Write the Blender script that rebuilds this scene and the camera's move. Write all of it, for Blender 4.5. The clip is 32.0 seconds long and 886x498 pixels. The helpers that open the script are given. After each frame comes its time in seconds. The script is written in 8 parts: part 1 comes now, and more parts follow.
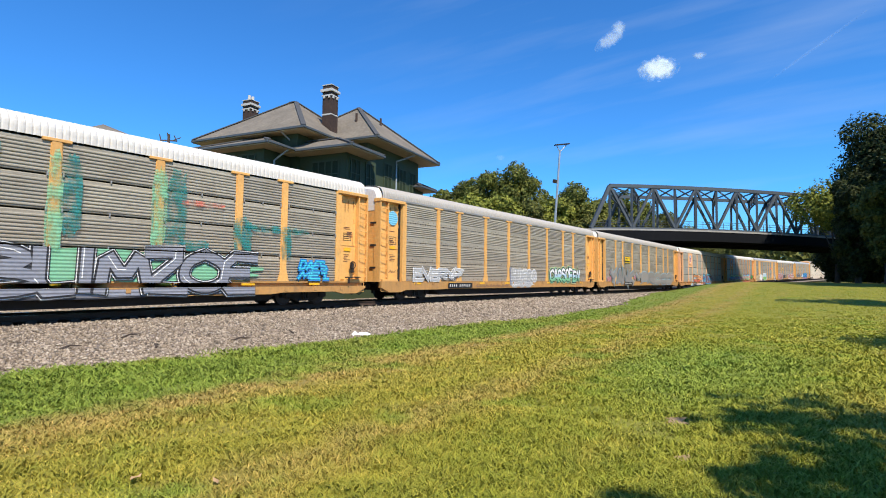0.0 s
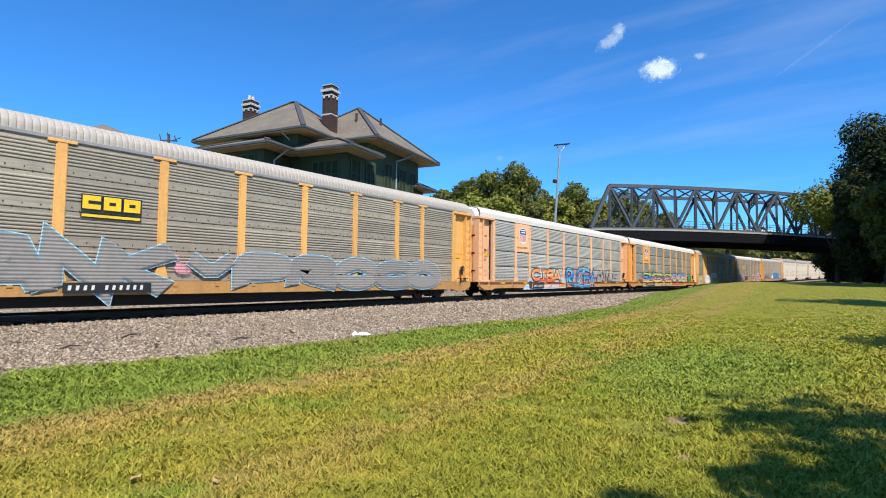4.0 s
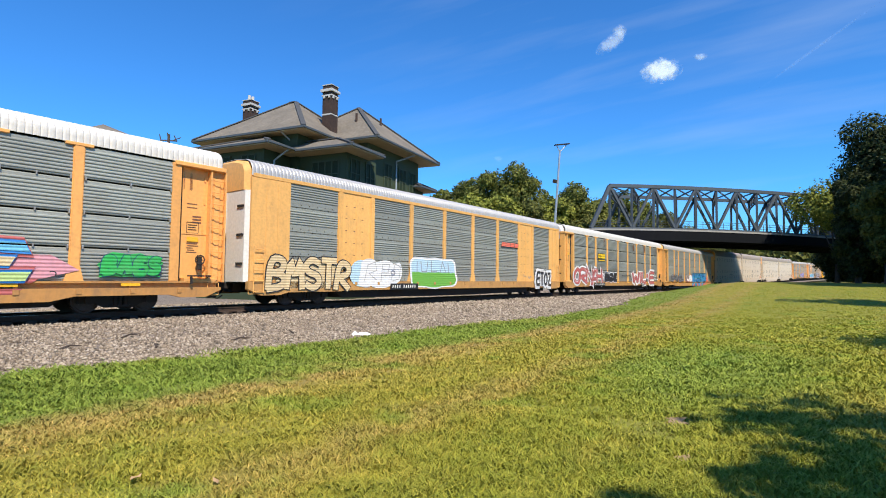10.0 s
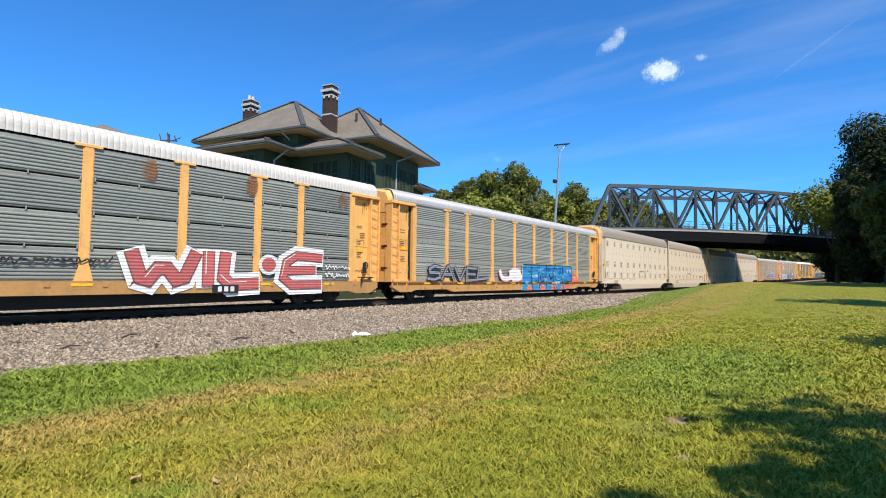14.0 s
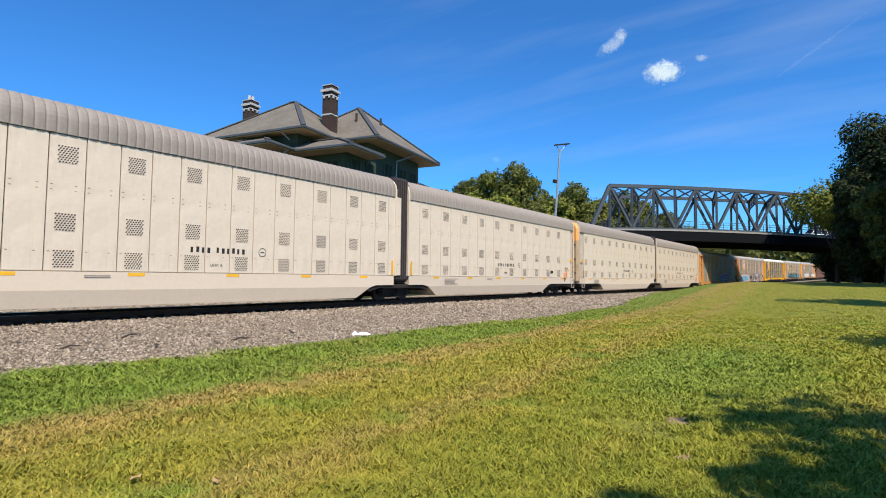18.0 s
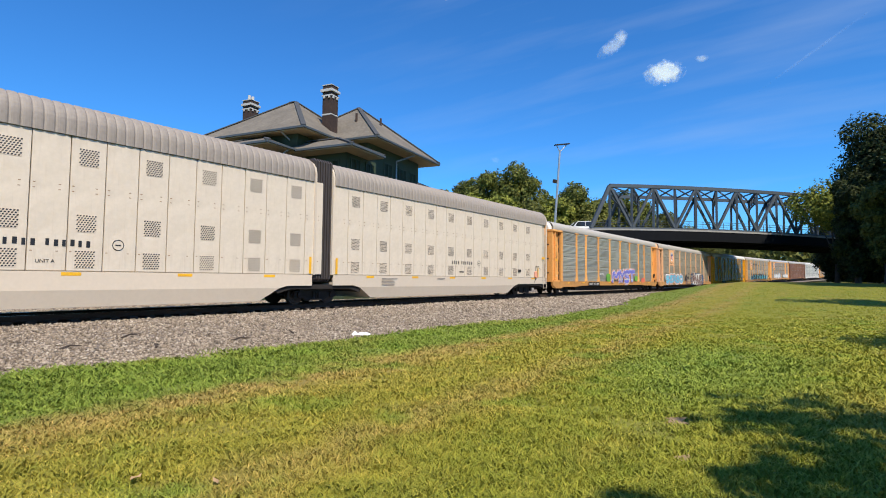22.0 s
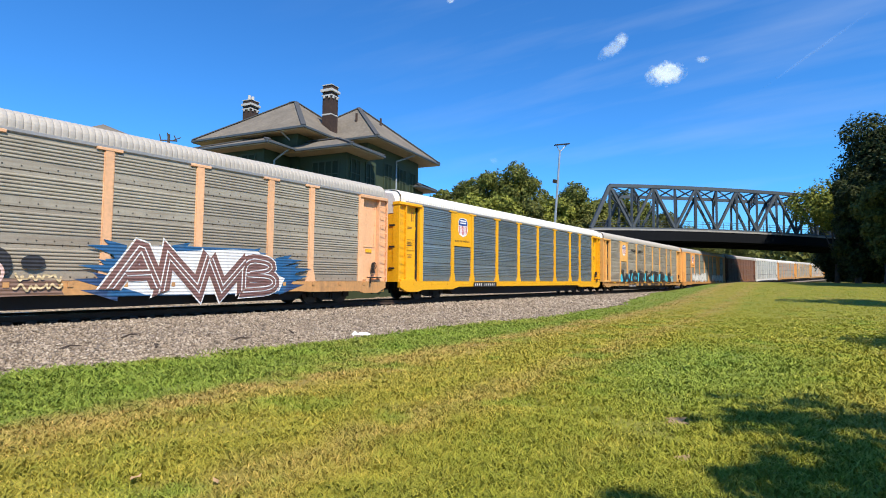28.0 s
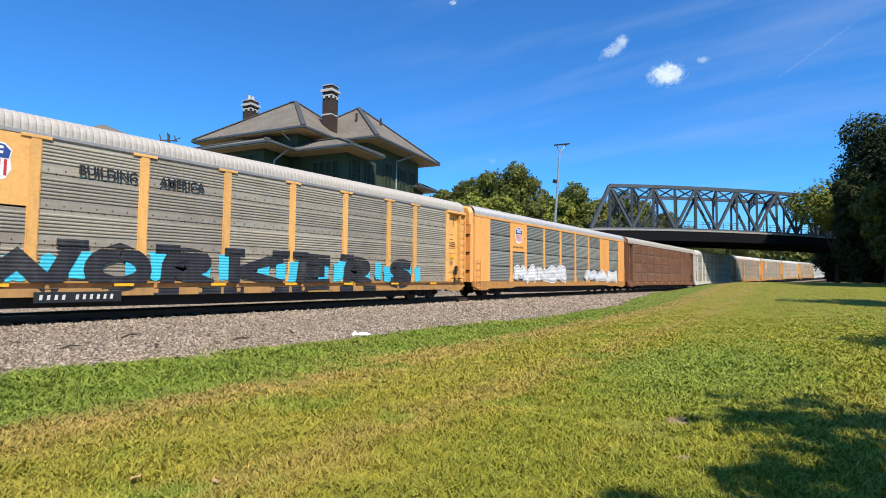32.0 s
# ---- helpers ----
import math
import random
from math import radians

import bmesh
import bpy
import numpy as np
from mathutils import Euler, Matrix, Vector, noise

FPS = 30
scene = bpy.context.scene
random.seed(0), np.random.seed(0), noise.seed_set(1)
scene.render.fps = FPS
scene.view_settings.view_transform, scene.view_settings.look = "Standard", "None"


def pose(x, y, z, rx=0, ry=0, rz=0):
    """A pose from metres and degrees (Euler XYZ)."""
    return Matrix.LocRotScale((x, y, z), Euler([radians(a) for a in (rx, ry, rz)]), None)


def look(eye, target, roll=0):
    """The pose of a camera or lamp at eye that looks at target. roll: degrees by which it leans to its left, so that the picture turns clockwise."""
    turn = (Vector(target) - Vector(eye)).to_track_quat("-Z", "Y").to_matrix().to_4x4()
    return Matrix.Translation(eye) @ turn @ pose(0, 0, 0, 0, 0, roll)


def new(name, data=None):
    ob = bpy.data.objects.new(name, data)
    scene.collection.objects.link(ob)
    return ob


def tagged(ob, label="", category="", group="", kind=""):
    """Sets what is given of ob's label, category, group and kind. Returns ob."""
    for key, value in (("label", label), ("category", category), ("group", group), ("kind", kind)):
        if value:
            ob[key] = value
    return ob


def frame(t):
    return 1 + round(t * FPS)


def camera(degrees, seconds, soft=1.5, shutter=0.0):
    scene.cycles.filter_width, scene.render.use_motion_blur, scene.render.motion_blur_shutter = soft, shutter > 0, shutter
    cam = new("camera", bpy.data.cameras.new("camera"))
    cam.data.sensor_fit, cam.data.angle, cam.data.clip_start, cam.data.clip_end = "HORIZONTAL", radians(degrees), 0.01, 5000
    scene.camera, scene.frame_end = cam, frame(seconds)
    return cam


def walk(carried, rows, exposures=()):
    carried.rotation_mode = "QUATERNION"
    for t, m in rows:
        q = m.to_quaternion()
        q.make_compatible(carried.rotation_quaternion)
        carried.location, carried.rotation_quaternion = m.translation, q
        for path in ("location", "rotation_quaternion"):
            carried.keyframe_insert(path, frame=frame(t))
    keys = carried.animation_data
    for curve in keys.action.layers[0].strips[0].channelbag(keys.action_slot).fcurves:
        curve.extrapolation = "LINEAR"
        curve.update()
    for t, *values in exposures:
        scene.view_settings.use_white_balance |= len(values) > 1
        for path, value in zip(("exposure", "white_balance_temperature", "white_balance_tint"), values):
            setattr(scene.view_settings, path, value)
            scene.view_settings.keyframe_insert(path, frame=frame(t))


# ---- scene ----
from functools import lru_cache

# World: x runs along the track away from the viewer, y across it, z up; the lawn lies at z = 0.
cam = camera(80.27, 32.0, soft=1.0)
EYE = (0.0, 0.0, 1.6)
HEADING, PITCH = math.atan(700 / 930), radians(3.1)
TARGET = (math.cos(HEADING) * math.cos(PITCH), math.sin(HEADING) * math.cos(PITCH), 1.6 + math.sin(PITCH))
walk(cam, [(0, look(EYE, TARGET, 0.6)), (32, look(EYE, TARGET, 0.6))], exposures=[(0, 0.33), (8, 0.34), (16.5, 0.31), (18.0, 0.19), (20, 0.15), (22, 0.16), (23.2, 0.19), (24.1, 0.24), (25, 0.33), (28, 0.33), (30, 0.26), (32, 0.29)])

RAIL_TOP = 0.40
TRACK_Y = 19.2
SUN_ELEV = radians(50)
SUN_AZ = math.atan2(-0.52, -0.854)   # direction towards the sun, from +y clockwise

world = bpy.data.worlds.new("sky")
scene.world = world
world.use_nodes = True
wn, wl = world.node_tree.nodes, world.node_tree.links
wn.clear()
w_out = wn.new("ShaderNodeOutputWorld")
w_bg = wn.new("ShaderNodeBackground")
w_sky = wn.new("ShaderNodeTexSky")
w_sky.sky_type = "NISHITA"
w_sky.sun_disc = False
w_sky.sun_elevation = SUN_ELEV
w_sky.sun_rotation = SUN_AZ
w_sky.altitude = 300
w_sky.air_density = 1.0
w_sky.dust_density = 0.0
w_sky.ozone_density = 5.0
w_bg.inputs["Strength"].default_value = 0.105
# clear autumn blue with thin streaks of high cirrus
w_tint = wn.new("ShaderNodeMix")
w_tint.data_type, w_tint.blend_type = "RGBA", "MULTIPLY"
w_tint.inputs[0].default_value = 1.0
w_tint.inputs[7].default_value = (0.405, 1.035, 1.575, 1)
wl.new(w_sky.outputs[0], w_tint.inputs[6])
w_tc = wn.new("ShaderNodeTexCoord")
w_axes = []
for axis, k in (((0.574, -0.765, 0.291), 1.3), ((-0.40, 0.02, 0.915), 10.0)):
    w_dot = wn.new("ShaderNodeVectorMath")
    w_dot.operation = "DOT_PRODUCT"
    w_dot.inputs[1].default_value = tuple(c * k for c in axis)
    wl.new(w_tc.outputs["Generated"], w_dot.inputs[0])
    w_axes.append(w_dot.outputs["Value"])
w_map2 = wn.new("ShaderNodeCombineXYZ")
wl.new(w_axes[0], w_map2.inputs[0])
wl.new(w_axes[1], w_map2.inputs[1])
w_cir = wn.new("ShaderNodeTexNoise")
w_cir.inputs["Scale"].default_value = 1.7
w_cir.inputs["Detail"].default_value = 7
w_cir.inputs["Roughness"].default_value = 0.52
wl.new(w_map2.outputs[0], w_cir.inputs["Vector"])
w_rmp = wn.new("ShaderNodeValToRGB")
w_rmp.color_ramp.elements[0].position = 0.47
w_rmp.color_ramp.elements[1].position = 0.85
w_rmp.color_ramp.elements[1].color = (0.20, 0.20, 0.20, 1)
wl.new(w_cir.outputs["Fac"], w_rmp.inputs[0])
w_mix = wn.new("ShaderNodeMix")
w_mix.data_type = "RGBA"
w_mix.inputs[7].default_value = (5.5, 6.3, 7.2, 1)
w_side = wn.new("ShaderNodeMapRange")
w_side.inputs["From Min"].default_value = -0.25
w_side.inputs["From Max"].default_value = 0.45
wl.new(w_axes[0], w_side.inputs["Value"])
w_k = wn.new("ShaderNodeMath")
w_k.operation = "MULTIPLY"
wl.new(w_rmp.outputs[0], w_k.inputs[0])
wl.new(w_side.outputs[0], w_k.inputs[1])
wl.new(w_k.outputs[0], w_mix.inputs[0])
wl.new(w_tint.outputs[2], w_mix.inputs[6])
wl.new(w_mix.outputs[2], w_bg.inputs[0])
wl.new(w_bg.outputs[0], w_out.inputs[0])

sun = new("sun", bpy.data.lights.new("sun", "SUN"))
sun.data.energy = 5.1
sun.data.angle = radians(0.5)
sun.data.color = (1.0, 0.91, 0.77)
sun.matrix_world = look((0, 0, 60), (-math.sin(SUN_AZ) * math.cos(SUN_ELEV), -math.cos(SUN_AZ) * math.cos(SUN_ELEV), 60 - math.sin(SUN_ELEV)))

# ---- materials ----


def mat(name, rough=0.6, metal=0.0):
    m = bpy.data.materials.new(name)
    m.use_nodes = True
    b = m.node_tree.nodes["Principled BSDF"]
    b.inputs["Roughness"].default_value = rough
    b.inputs["Metallic"].default_value = metal
    return m, m.node_tree.nodes, m.node_tree.links, b


def node(nodes, kind, **values):
    n = nodes.new(kind)
    for k, v in values.items():
        n.inputs[k.replace("_", " ")].default_value = v
    return n


def ramp(nodes, stops):
    n = nodes.new("ShaderNodeValToRGB")
    e = n.color_ramp.elements
    while len(e) < len(stops):
        e.new(0.5)
    for el, (p, c) in zip(e, stops):
        el.position, el.color = p, (*c, 1) if len(c) == 3 else c
    return n


def mix(nodes, links, fac, a, b, blend="MIX"):
    n = nodes.new("ShaderNodeMix")
    n.data_type = "RGBA"
    n.blend_type = blend
    for sock, v in ((n.inputs[0], fac), (n.inputs[6], a), (n.inputs[7], b)):
        if isinstance(v, bpy.types.NodeSocket):
            links.new(v, sock)
        else:
            sock.default_value = v if isinstance(v, (int, float)) else (*v, 1)
    return n.outputs[2]


def coords(nodes, links, scale=(1, 1, 1), space="Object"):
    tc = nodes.new("ShaderNodeTexCoord")
    mp = nodes.new("ShaderNodeMapping")
    mp.inputs["Scale"].default_value = scale
    links.new(tc.outputs[space], mp.inputs[0])
    return mp.outputs[0]


def noise_tex(nodes, links, vec, scale, detail=4, rough=0.6):
    n = node(nodes, "ShaderNodeTexNoise", Scale=scale, Detail=detail, Roughness=rough)
    if vec is not None:
        links.new(vec, n.inputs["Vector"])
    return n.outputs["Fac"]


def bump(nodes, links, bsdf, height, strength=0.3, dist=0.02):
    b = node(nodes, "ShaderNodeBump", Strength=strength, Distance=dist)
    links.new(height, b.inputs["Height"])
    links.new(b.outputs[0], bsdf.inputs["Normal"])


def rib_relief(n, l, b):
    """Paint on ribbed sheet: the ribs press through as relief."""
    tc = n.new("ShaderNodeTexCoord")
    sep = n.new("ShaderNodeSeparateXYZ")
    l.new(tc.outputs["Object"], sep.inputs[0])
    k = n.new("ShaderNodeMath")
    k.operation = "MULTIPLY"
    k.inputs[1].default_value = 2 * math.pi / 0.1055
    l.new(sep.outputs["Z"], k.inputs[0])
    w = n.new("ShaderNodeMath")
    w.operation = "SINE"
    l.new(k.outputs[0], w.inputs[0])
    bump(n, l, b, w.outputs[0], 0.38, 0.018)


@lru_cache(None)
def paint(name, color, rough=0.5, dirt=0.35, dirt_color=(0.16, 0.10, 0.06), streak=True, metal=0.0, ribbed=False, mottle=0.14):
    """Weathered paint: fine mottling, long vertical streaks and rusty stains."""
    m, n, l, b = mat(name, rough, metal)
    fine = noise_tex(n, l, coords(n, l, (1, 1, 1)), 9, 5)
    tall = noise_tex(n, l, coords(n, l, (2.2, 2.2, 0.30)) if streak else coords(n, l), 2.2, 5, 0.65)
    blot = noise_tex(n, l, coords(n, l), 0.9, 6, 0.7)
    r1 = ramp(n, [(0.45, (0, 0, 0)), (0.78, (1, 1, 1))])
    l.new(tall, r1.inputs[0])
    r2 = ramp(n, [(0.55, (0, 0, 0)), (0.80, (1, 1, 1))])
    l.new(blot, r2.inputs[0])
    info = n.new("ShaderNodeObjectInfo")
    tint = ramp(n, [(0, (0.90, 0.90, 0.90)), (1, (1.08, 1.07, 1.05))])
    l.new(info.outputs["Random"], tint.inputs[0])
    c = mix(n, l, 1.0, color, tint.outputs[0], "MULTIPLY")
    fm = ramp(n, [(0.3, (1 - mottle,) * 3), (0.7, (1 + mottle * 0.43,) * 3)])
    l.new(fine, fm.inputs[0])
    c = mix(n, l, 1.0, c, fm.outputs[0], "MULTIPLY")
    k1 = n.new("ShaderNodeMath")
    k1.operation = "MULTIPLY"
    l.new(r1.outputs[0], k1.inputs[0])
    k1.inputs[1].default_value = dirt * 0.45
    c = mix(n, l, k1.outputs[0], c, dirt_color)
    k2 = n.new("ShaderNodeMath")
    k2.operation = "MULTIPLY"
    l.new(r2.outputs[0], k2.inputs[0])
    k2.inputs[1].default_value = dirt * 0.95
    c = mix(n, l, k2.outputs[0], c, tuple(x * 1.2 for x in dirt_color))
    l.new(c, b.inputs["Base Color"])
    rr = ramp(n, [(0.2, (rough * 0.75,) * 3), (0.8, (min(1, rough * 1.3),) * 3)])
    l.new(fine, rr.inputs[0])
    l.new(rr.outputs[0], b.inputs["Roughness"])
    if ribbed:
        rib_relief(n, l, b)
    else:
        bump(n, l, b, fine, 0.12, 0.01)
    return m


@lru_cache(None)
def plain(name, color, rough=0.6, metal=0.0, grain=14.0, spread=0.12):
    """A nearly plain surface with slight mottling and grain."""
    m, n, l, b = mat(name, rough, metal)
    f = noise_tex(n, l, coords(n, l), grain, 5)
    g = noise_tex(n, l, coords(n, l), grain * 0.12, 3)
    r = ramp(n, [(0.3, (1 - spread,) * 3), (0.7, (1 + spread,) * 3)])
    l.new(f, r.inputs[0])
    r2 = ramp(n, [(0.3, (1 - spread,) * 3), (0.7, (1 + spread * 0.6,) * 3)])
    l.new(g, r2.inputs[0])
    c = mix(n, l, 1.0, color, r.outputs[0], "MULTIPLY")
    c = mix(n, l, 1.0, c, r2.outputs[0], "MULTIPLY")
    l.new(c, b.inputs["Base Color"])
    bump(n, l, b, f, 0.15, 0.01)
    return m


# ---- mesh helpers ----


class Geo:
    """Collects vertices and faces for one mesh."""

    def __init__(self):
        self.v, self.f, self.mi = [], [], []

    def quad(self, a, b, c, d, mi=0):
        i = len(self.v)
        self.v += [a, b, c, d]
        self.f.append((i, i + 1, i + 2, i + 3))
        self.mi.append(mi)
        return self

    def box(self, x0, x1, y0, y1, z0, z1, mi=0, cut=0.0):
        """A box; cut chamfers its upright and lying long edges a little."""
        if cut <= 0:
            i = len(self.v)
            self.v += [(x, y, z) for x in (x0, x1) for y in (y0, y1) for z in (z0, z1)]
            for q in ((0, 1, 3, 2), (4, 6, 7, 5), (0, 4, 5, 1), (2, 3, 7, 6), (0, 2, 6, 4), (1, 5, 7, 3)):
                self.f.append(tuple(i + k for k in q))
                self.mi.append(mi)
            return self
        c = cut
        ring = [(y0 + c, z0), (y1 - c, z0), (y1, z0 + c), (y1, z1 - c), (y1 - c, z1), (y0 + c, z1), (y0, z1 - c), (y0, z0 + c)]
        return self.prism([(x0, ring), (x1, ring)], mi)

    def prism(self, rings, mi=0, caps=True):
        """A loft along x through rings of (y, z)."""
        i, n = len(self.v), len(rings[0][1])
        for x, ring in rings:
            self.v += [(x, y, z) for y, z in ring]
        for k in range(len(rings) - 1):
            for j in range(n):
                a, b = i + k * n + j, i + k * n + (j + 1) % n
                self.f.append((a, b, b + n, a + n))
                self.mi.append(mi)
        if caps:
            self.f.append(tuple(i + j for j in reversed(range(n))))
            self.f.append(tuple(i + (len(rings) - 1) * n + j for j in range(n)))
            self.mi += [mi, mi]
        return self

    def tube(self, a, b, r0, r1=None, sides=8, mi=0):
        """A tapered round bar from a to b."""
        a, b = Vector(a), Vector(b)
        r1 = r0 if r1 is None else r1
        d = (b - a).normalized()
        s = d.orthogonal().normalized()
        t = d.cross(s)
        i = len(self.v)
        for p, r in ((a, r0), (b, r1)):
            for k in range(sides):
                w = 2 * math.pi * k / sides
                self.v.append(tuple(p + (s * math.cos(w) + t * math.sin(w)) * r))
        for k in range(sides):
            j = (k + 1) % sides
            self.f.append((i + k, i + j, i + sides + j, i + sides + k))
            self.mi.append(mi)
        self.f.append(tuple(i + k for k in reversed(range(sides))))
        self.f.append(tuple(i + sides + k for k in range(sides)))
        self.mi += [mi, mi]
        return self

    def beam(self, a, b, w, h, mi=0):
        """A square-edged bar from a to b, w wide and h high."""
        a, b = Vector(a), Vector(b)
        d = (b - a).normalized()
        up = Vector((0, 0, 1)) if abs(d.z) < 0.95 else Vector((1, 0, 0))
        s = d.cross(up).normalized() * (w / 2)
        t = s.cross(d).normalized() * (h / 2)
        i = len(self.v)
        for p in (a, b):
            self.v += [tuple(p - s - t), tuple(p + s - t), tuple(p + s + t), tuple(p - s + t)]
        for q in ((0, 3, 2, 1), (4, 5, 6, 7), (0, 1, 5, 4), (1, 2, 6, 5), (2, 3, 7, 6), (3, 0, 4, 7)):
            self.f.append(tuple(i + k for k in q))
            self.mi.append(mi)
        return self

    def mesh(self, name, *mats, smooth=False):
        me = bpy.data.meshes.new(name)
        me.from_pydata(self.v, [], self.f)
        for m in mats:
            me.materials.append(m)
        if any(self.mi):
            me.polygons.foreach_set("material_index", self.mi)
        if smooth:
            me.polygons.foreach_set("use_smooth", [True] * len(self.f))
        bm = bmesh.new()
        bm.from_mesh(me)
        bmesh.ops.recalc_face_normals(bm, faces=bm.faces)
        bm.to_mesh(me)
        bm.free()
        return me


def part(name, data, parent, label="", at=None):
    """Links a mesh as one object under a thing or a part."""
    ob = new(name, data)
    ob.parent = parent
    if at is not None:
        ob.matrix_local = at
    if label:
        ob["label"] = label
    return ob


def soup(name, verts, faces, *mats):
    """A mesh from arrays of triangles or quads."""
    me = bpy.data.meshes.new(name)
    verts, faces = np.asarray(verts, np.float32), np.asarray(faces, np.int32)
    k = faces.shape[1]
    me.vertices.add(len(verts))
    me.vertices.foreach_set("co", verts.ravel())
    me.loops.add(faces.size)
    me.loops.foreach_set("vertex_index", faces.ravel())
    me.polygons.add(len(faces))
    me.polygons.foreach_set("loop_start", np.arange(0, faces.size, k, dtype=np.int32))
    me.update(calc_edges=True)
    for m in mats:
        me.materials.append(m)
    return me


# ---- ground ----


def lawn_color(n, l):
    """Colours of the lawn by place: a lush strip by the gravel, dry wheel tracks, patches."""
    geo = n.new("ShaderNodeNewGeometry")
    sep = n.new("ShaderNodeSeparateXYZ")
    l.new(geo.outputs["Position"], sep.inputs[0])
    mp = n.new("ShaderNodeMapping")
    mp.inputs["Scale"].default_value = (0.35, 0.8, 1)
    l.new(geo.outputs["Position"], mp.inputs[0])
    big = noise_tex(n, l, mp.outputs[0], 0.55, 4, 0.6)
    mid = noise_tex(n, l, geo.outputs["Position"], 1.7, 5, 0.65)
    fine = noise_tex(n, l, geo.outputs["Position"], 22, 3, 0.6)
    # distance across the lawn; the wheel tracks drift slightly from the railway
    drift = n.new("ShaderNodeMath")
    drift.operation = "MULTIPLY_ADD"
    l.new(sep.outputs["X"], drift.inputs[0])
    drift.inputs[1].default_value = -0.055
    l.new(sep.outputs["Y"], drift.inputs[2])
    wob = n.new("ShaderNodeMath")
    wob.operation = "MULTIPLY_ADD"
    l.new(mid, wob.inputs[0])
    wob.inputs[1].default_value = 1.5
    l.new(drift.outputs[0], wob.inputs[2])
    band = n.new("ShaderNodeMapRange")
    band.inputs["From Min"].default_value = 0.75
    band.inputs["From Max"].default_value = 14.75
    l.new(wob.outputs[0], band.inputs["Value"])
    green, lush, dry, straw = (0.282, 0.280, 0.042), (0.196, 0.250, 0.046), (0.365, 0.282, 0.078), (0.370, 0.268, 0.094)
    olive = (0.318, 0.286, 0.048)
    rb = ramp(n, [(0.05, green), (0.17, green), (0.215, olive), (0.255, dry), (0.30, olive), (0.38, (0.318, 0.276, 0.052)), (0.425, dry), (0.462, straw), (0.505, lush), (0.90, lush)])
    l.new(band.outputs[0], rb.inputs[0])
    pr = ramp(n, [(0.52, (0, 0, 0)), (0.70, (1, 1, 1))])
    l.new(big, pr.inputs[0])
    k = n.new("ShaderNodeMath")
    k.operation = "MULTIPLY"
    l.new(pr.outputs[0], k.inputs[0])
    k.inputs[1].default_value = 0.50
    c = mix(n, l, k.outputs[0], rb.outputs[0], dry)
    tuft = noise_tex(n, l, geo.outputs["Position"], 0.8, 3, 0.5)
    tr = ramp(n, [(0.55, (0, 0, 0)), (0.68, (0.75, 0.75, 0.75))])
    l.new(tuft, tr.inputs[0])
    c = mix(n, l, tr.outputs[0], c, (0.190, 0.262, 0.038))
    # a lusher, bluish patch round the bare spots
    pm = n.new("ShaderNodeVectorMath")
    pm.operation = "MULTIPLY_ADD"
    l.new(geo.outputs["Position"], pm.inputs[0])
    pm.inputs[1].default_value, pm.inputs[2].default_value = (0.22, 0.50, 0), (-2.35, -0.95, 0)
    pl = n.new("ShaderNodeVectorMath")
    pl.operation = "LENGTH"
    l.new(pm.outputs[0], pl.inputs[0])
    pw = n.new("ShaderNodeMath")
    pw.operation = "MULTIPLY_ADD"
    l.new(tuft, pw.inputs[0])
    pw.inputs[1].default_value = 1.3
    l.new(pl.outputs["Value"], pw.inputs[2])
    pq = ramp(n, [(0.42, (0.5, 0.5, 0.5)), (0.62, (0, 0, 0))])
    ph = n.new("ShaderNodeMath")
    ph.operation = "MULTIPLY"
    l.new(pw.outputs[0], ph.inputs[0])
    ph.inputs[1].default_value = 0.36
    l.new(ph.outputs[0], pq.inputs[0])
    c = mix(n, l, pq.outputs[0], c, (0.170, 0.268, 0.056))
    br = ramp(n, [(0.30, (0.82, 0.86, 0.80)), (0.72, (1.14, 1.10, 1.08))])
    l.new(fine, br.inputs[0])
    c = mix(n, l, 1.0, c, br.outputs[0], "MULTIPLY")
    mr = ramp(n, [(0.30, (0.80, 0.86, 0.8)), (0.72, (1.15, 1.12, 1.05))])
    l.new(mid, mr.inputs[0])
    return mix(n, l, 1.0, c, mr.outputs[0], "MULTIPLY"), fine


m_lawn, n_, l_, b_ = mat("lawn", 0.9)
c_, f_ = lawn_color(n_, l_)
l_.new(mix(n_, l_, 0.25, c_, (0.10, 0.075, 0.035)), b_.inputs["Base Color"])
b_.inputs["Specular IOR Level"].default_value = 0.15
bump(n_, l_, b_, f_, 0.9, 0.05)

m_blade, n_, l_, b_ = mat("grass_blade", 0.6)
c_, f_ = lawn_color(n_, l_)
isl = n_.new("ShaderNodeNewGeometry")
ir = ramp(n_, [(0.0, (0.80, 0.85, 0.74)), (0.40, (1.0, 1.02, 0.95)), (0.72, (1.14, 1.13, 1.06)), (0.90, (1.24, 1.19, 1.16)), (0.94, (1.45, 1.30, 1.4)), (1.0, (1.65, 1.45, 1.7))])
l_.new(isl.outputs["Random Per Island"], ir.inputs[0])
l_.new(mix(n_, l_, 1.0, c_, ir.outputs[0], "MULTIPLY"), b_.inputs["Base Color"])
b_.inputs["Specular IOR Level"].default_value = 0.12

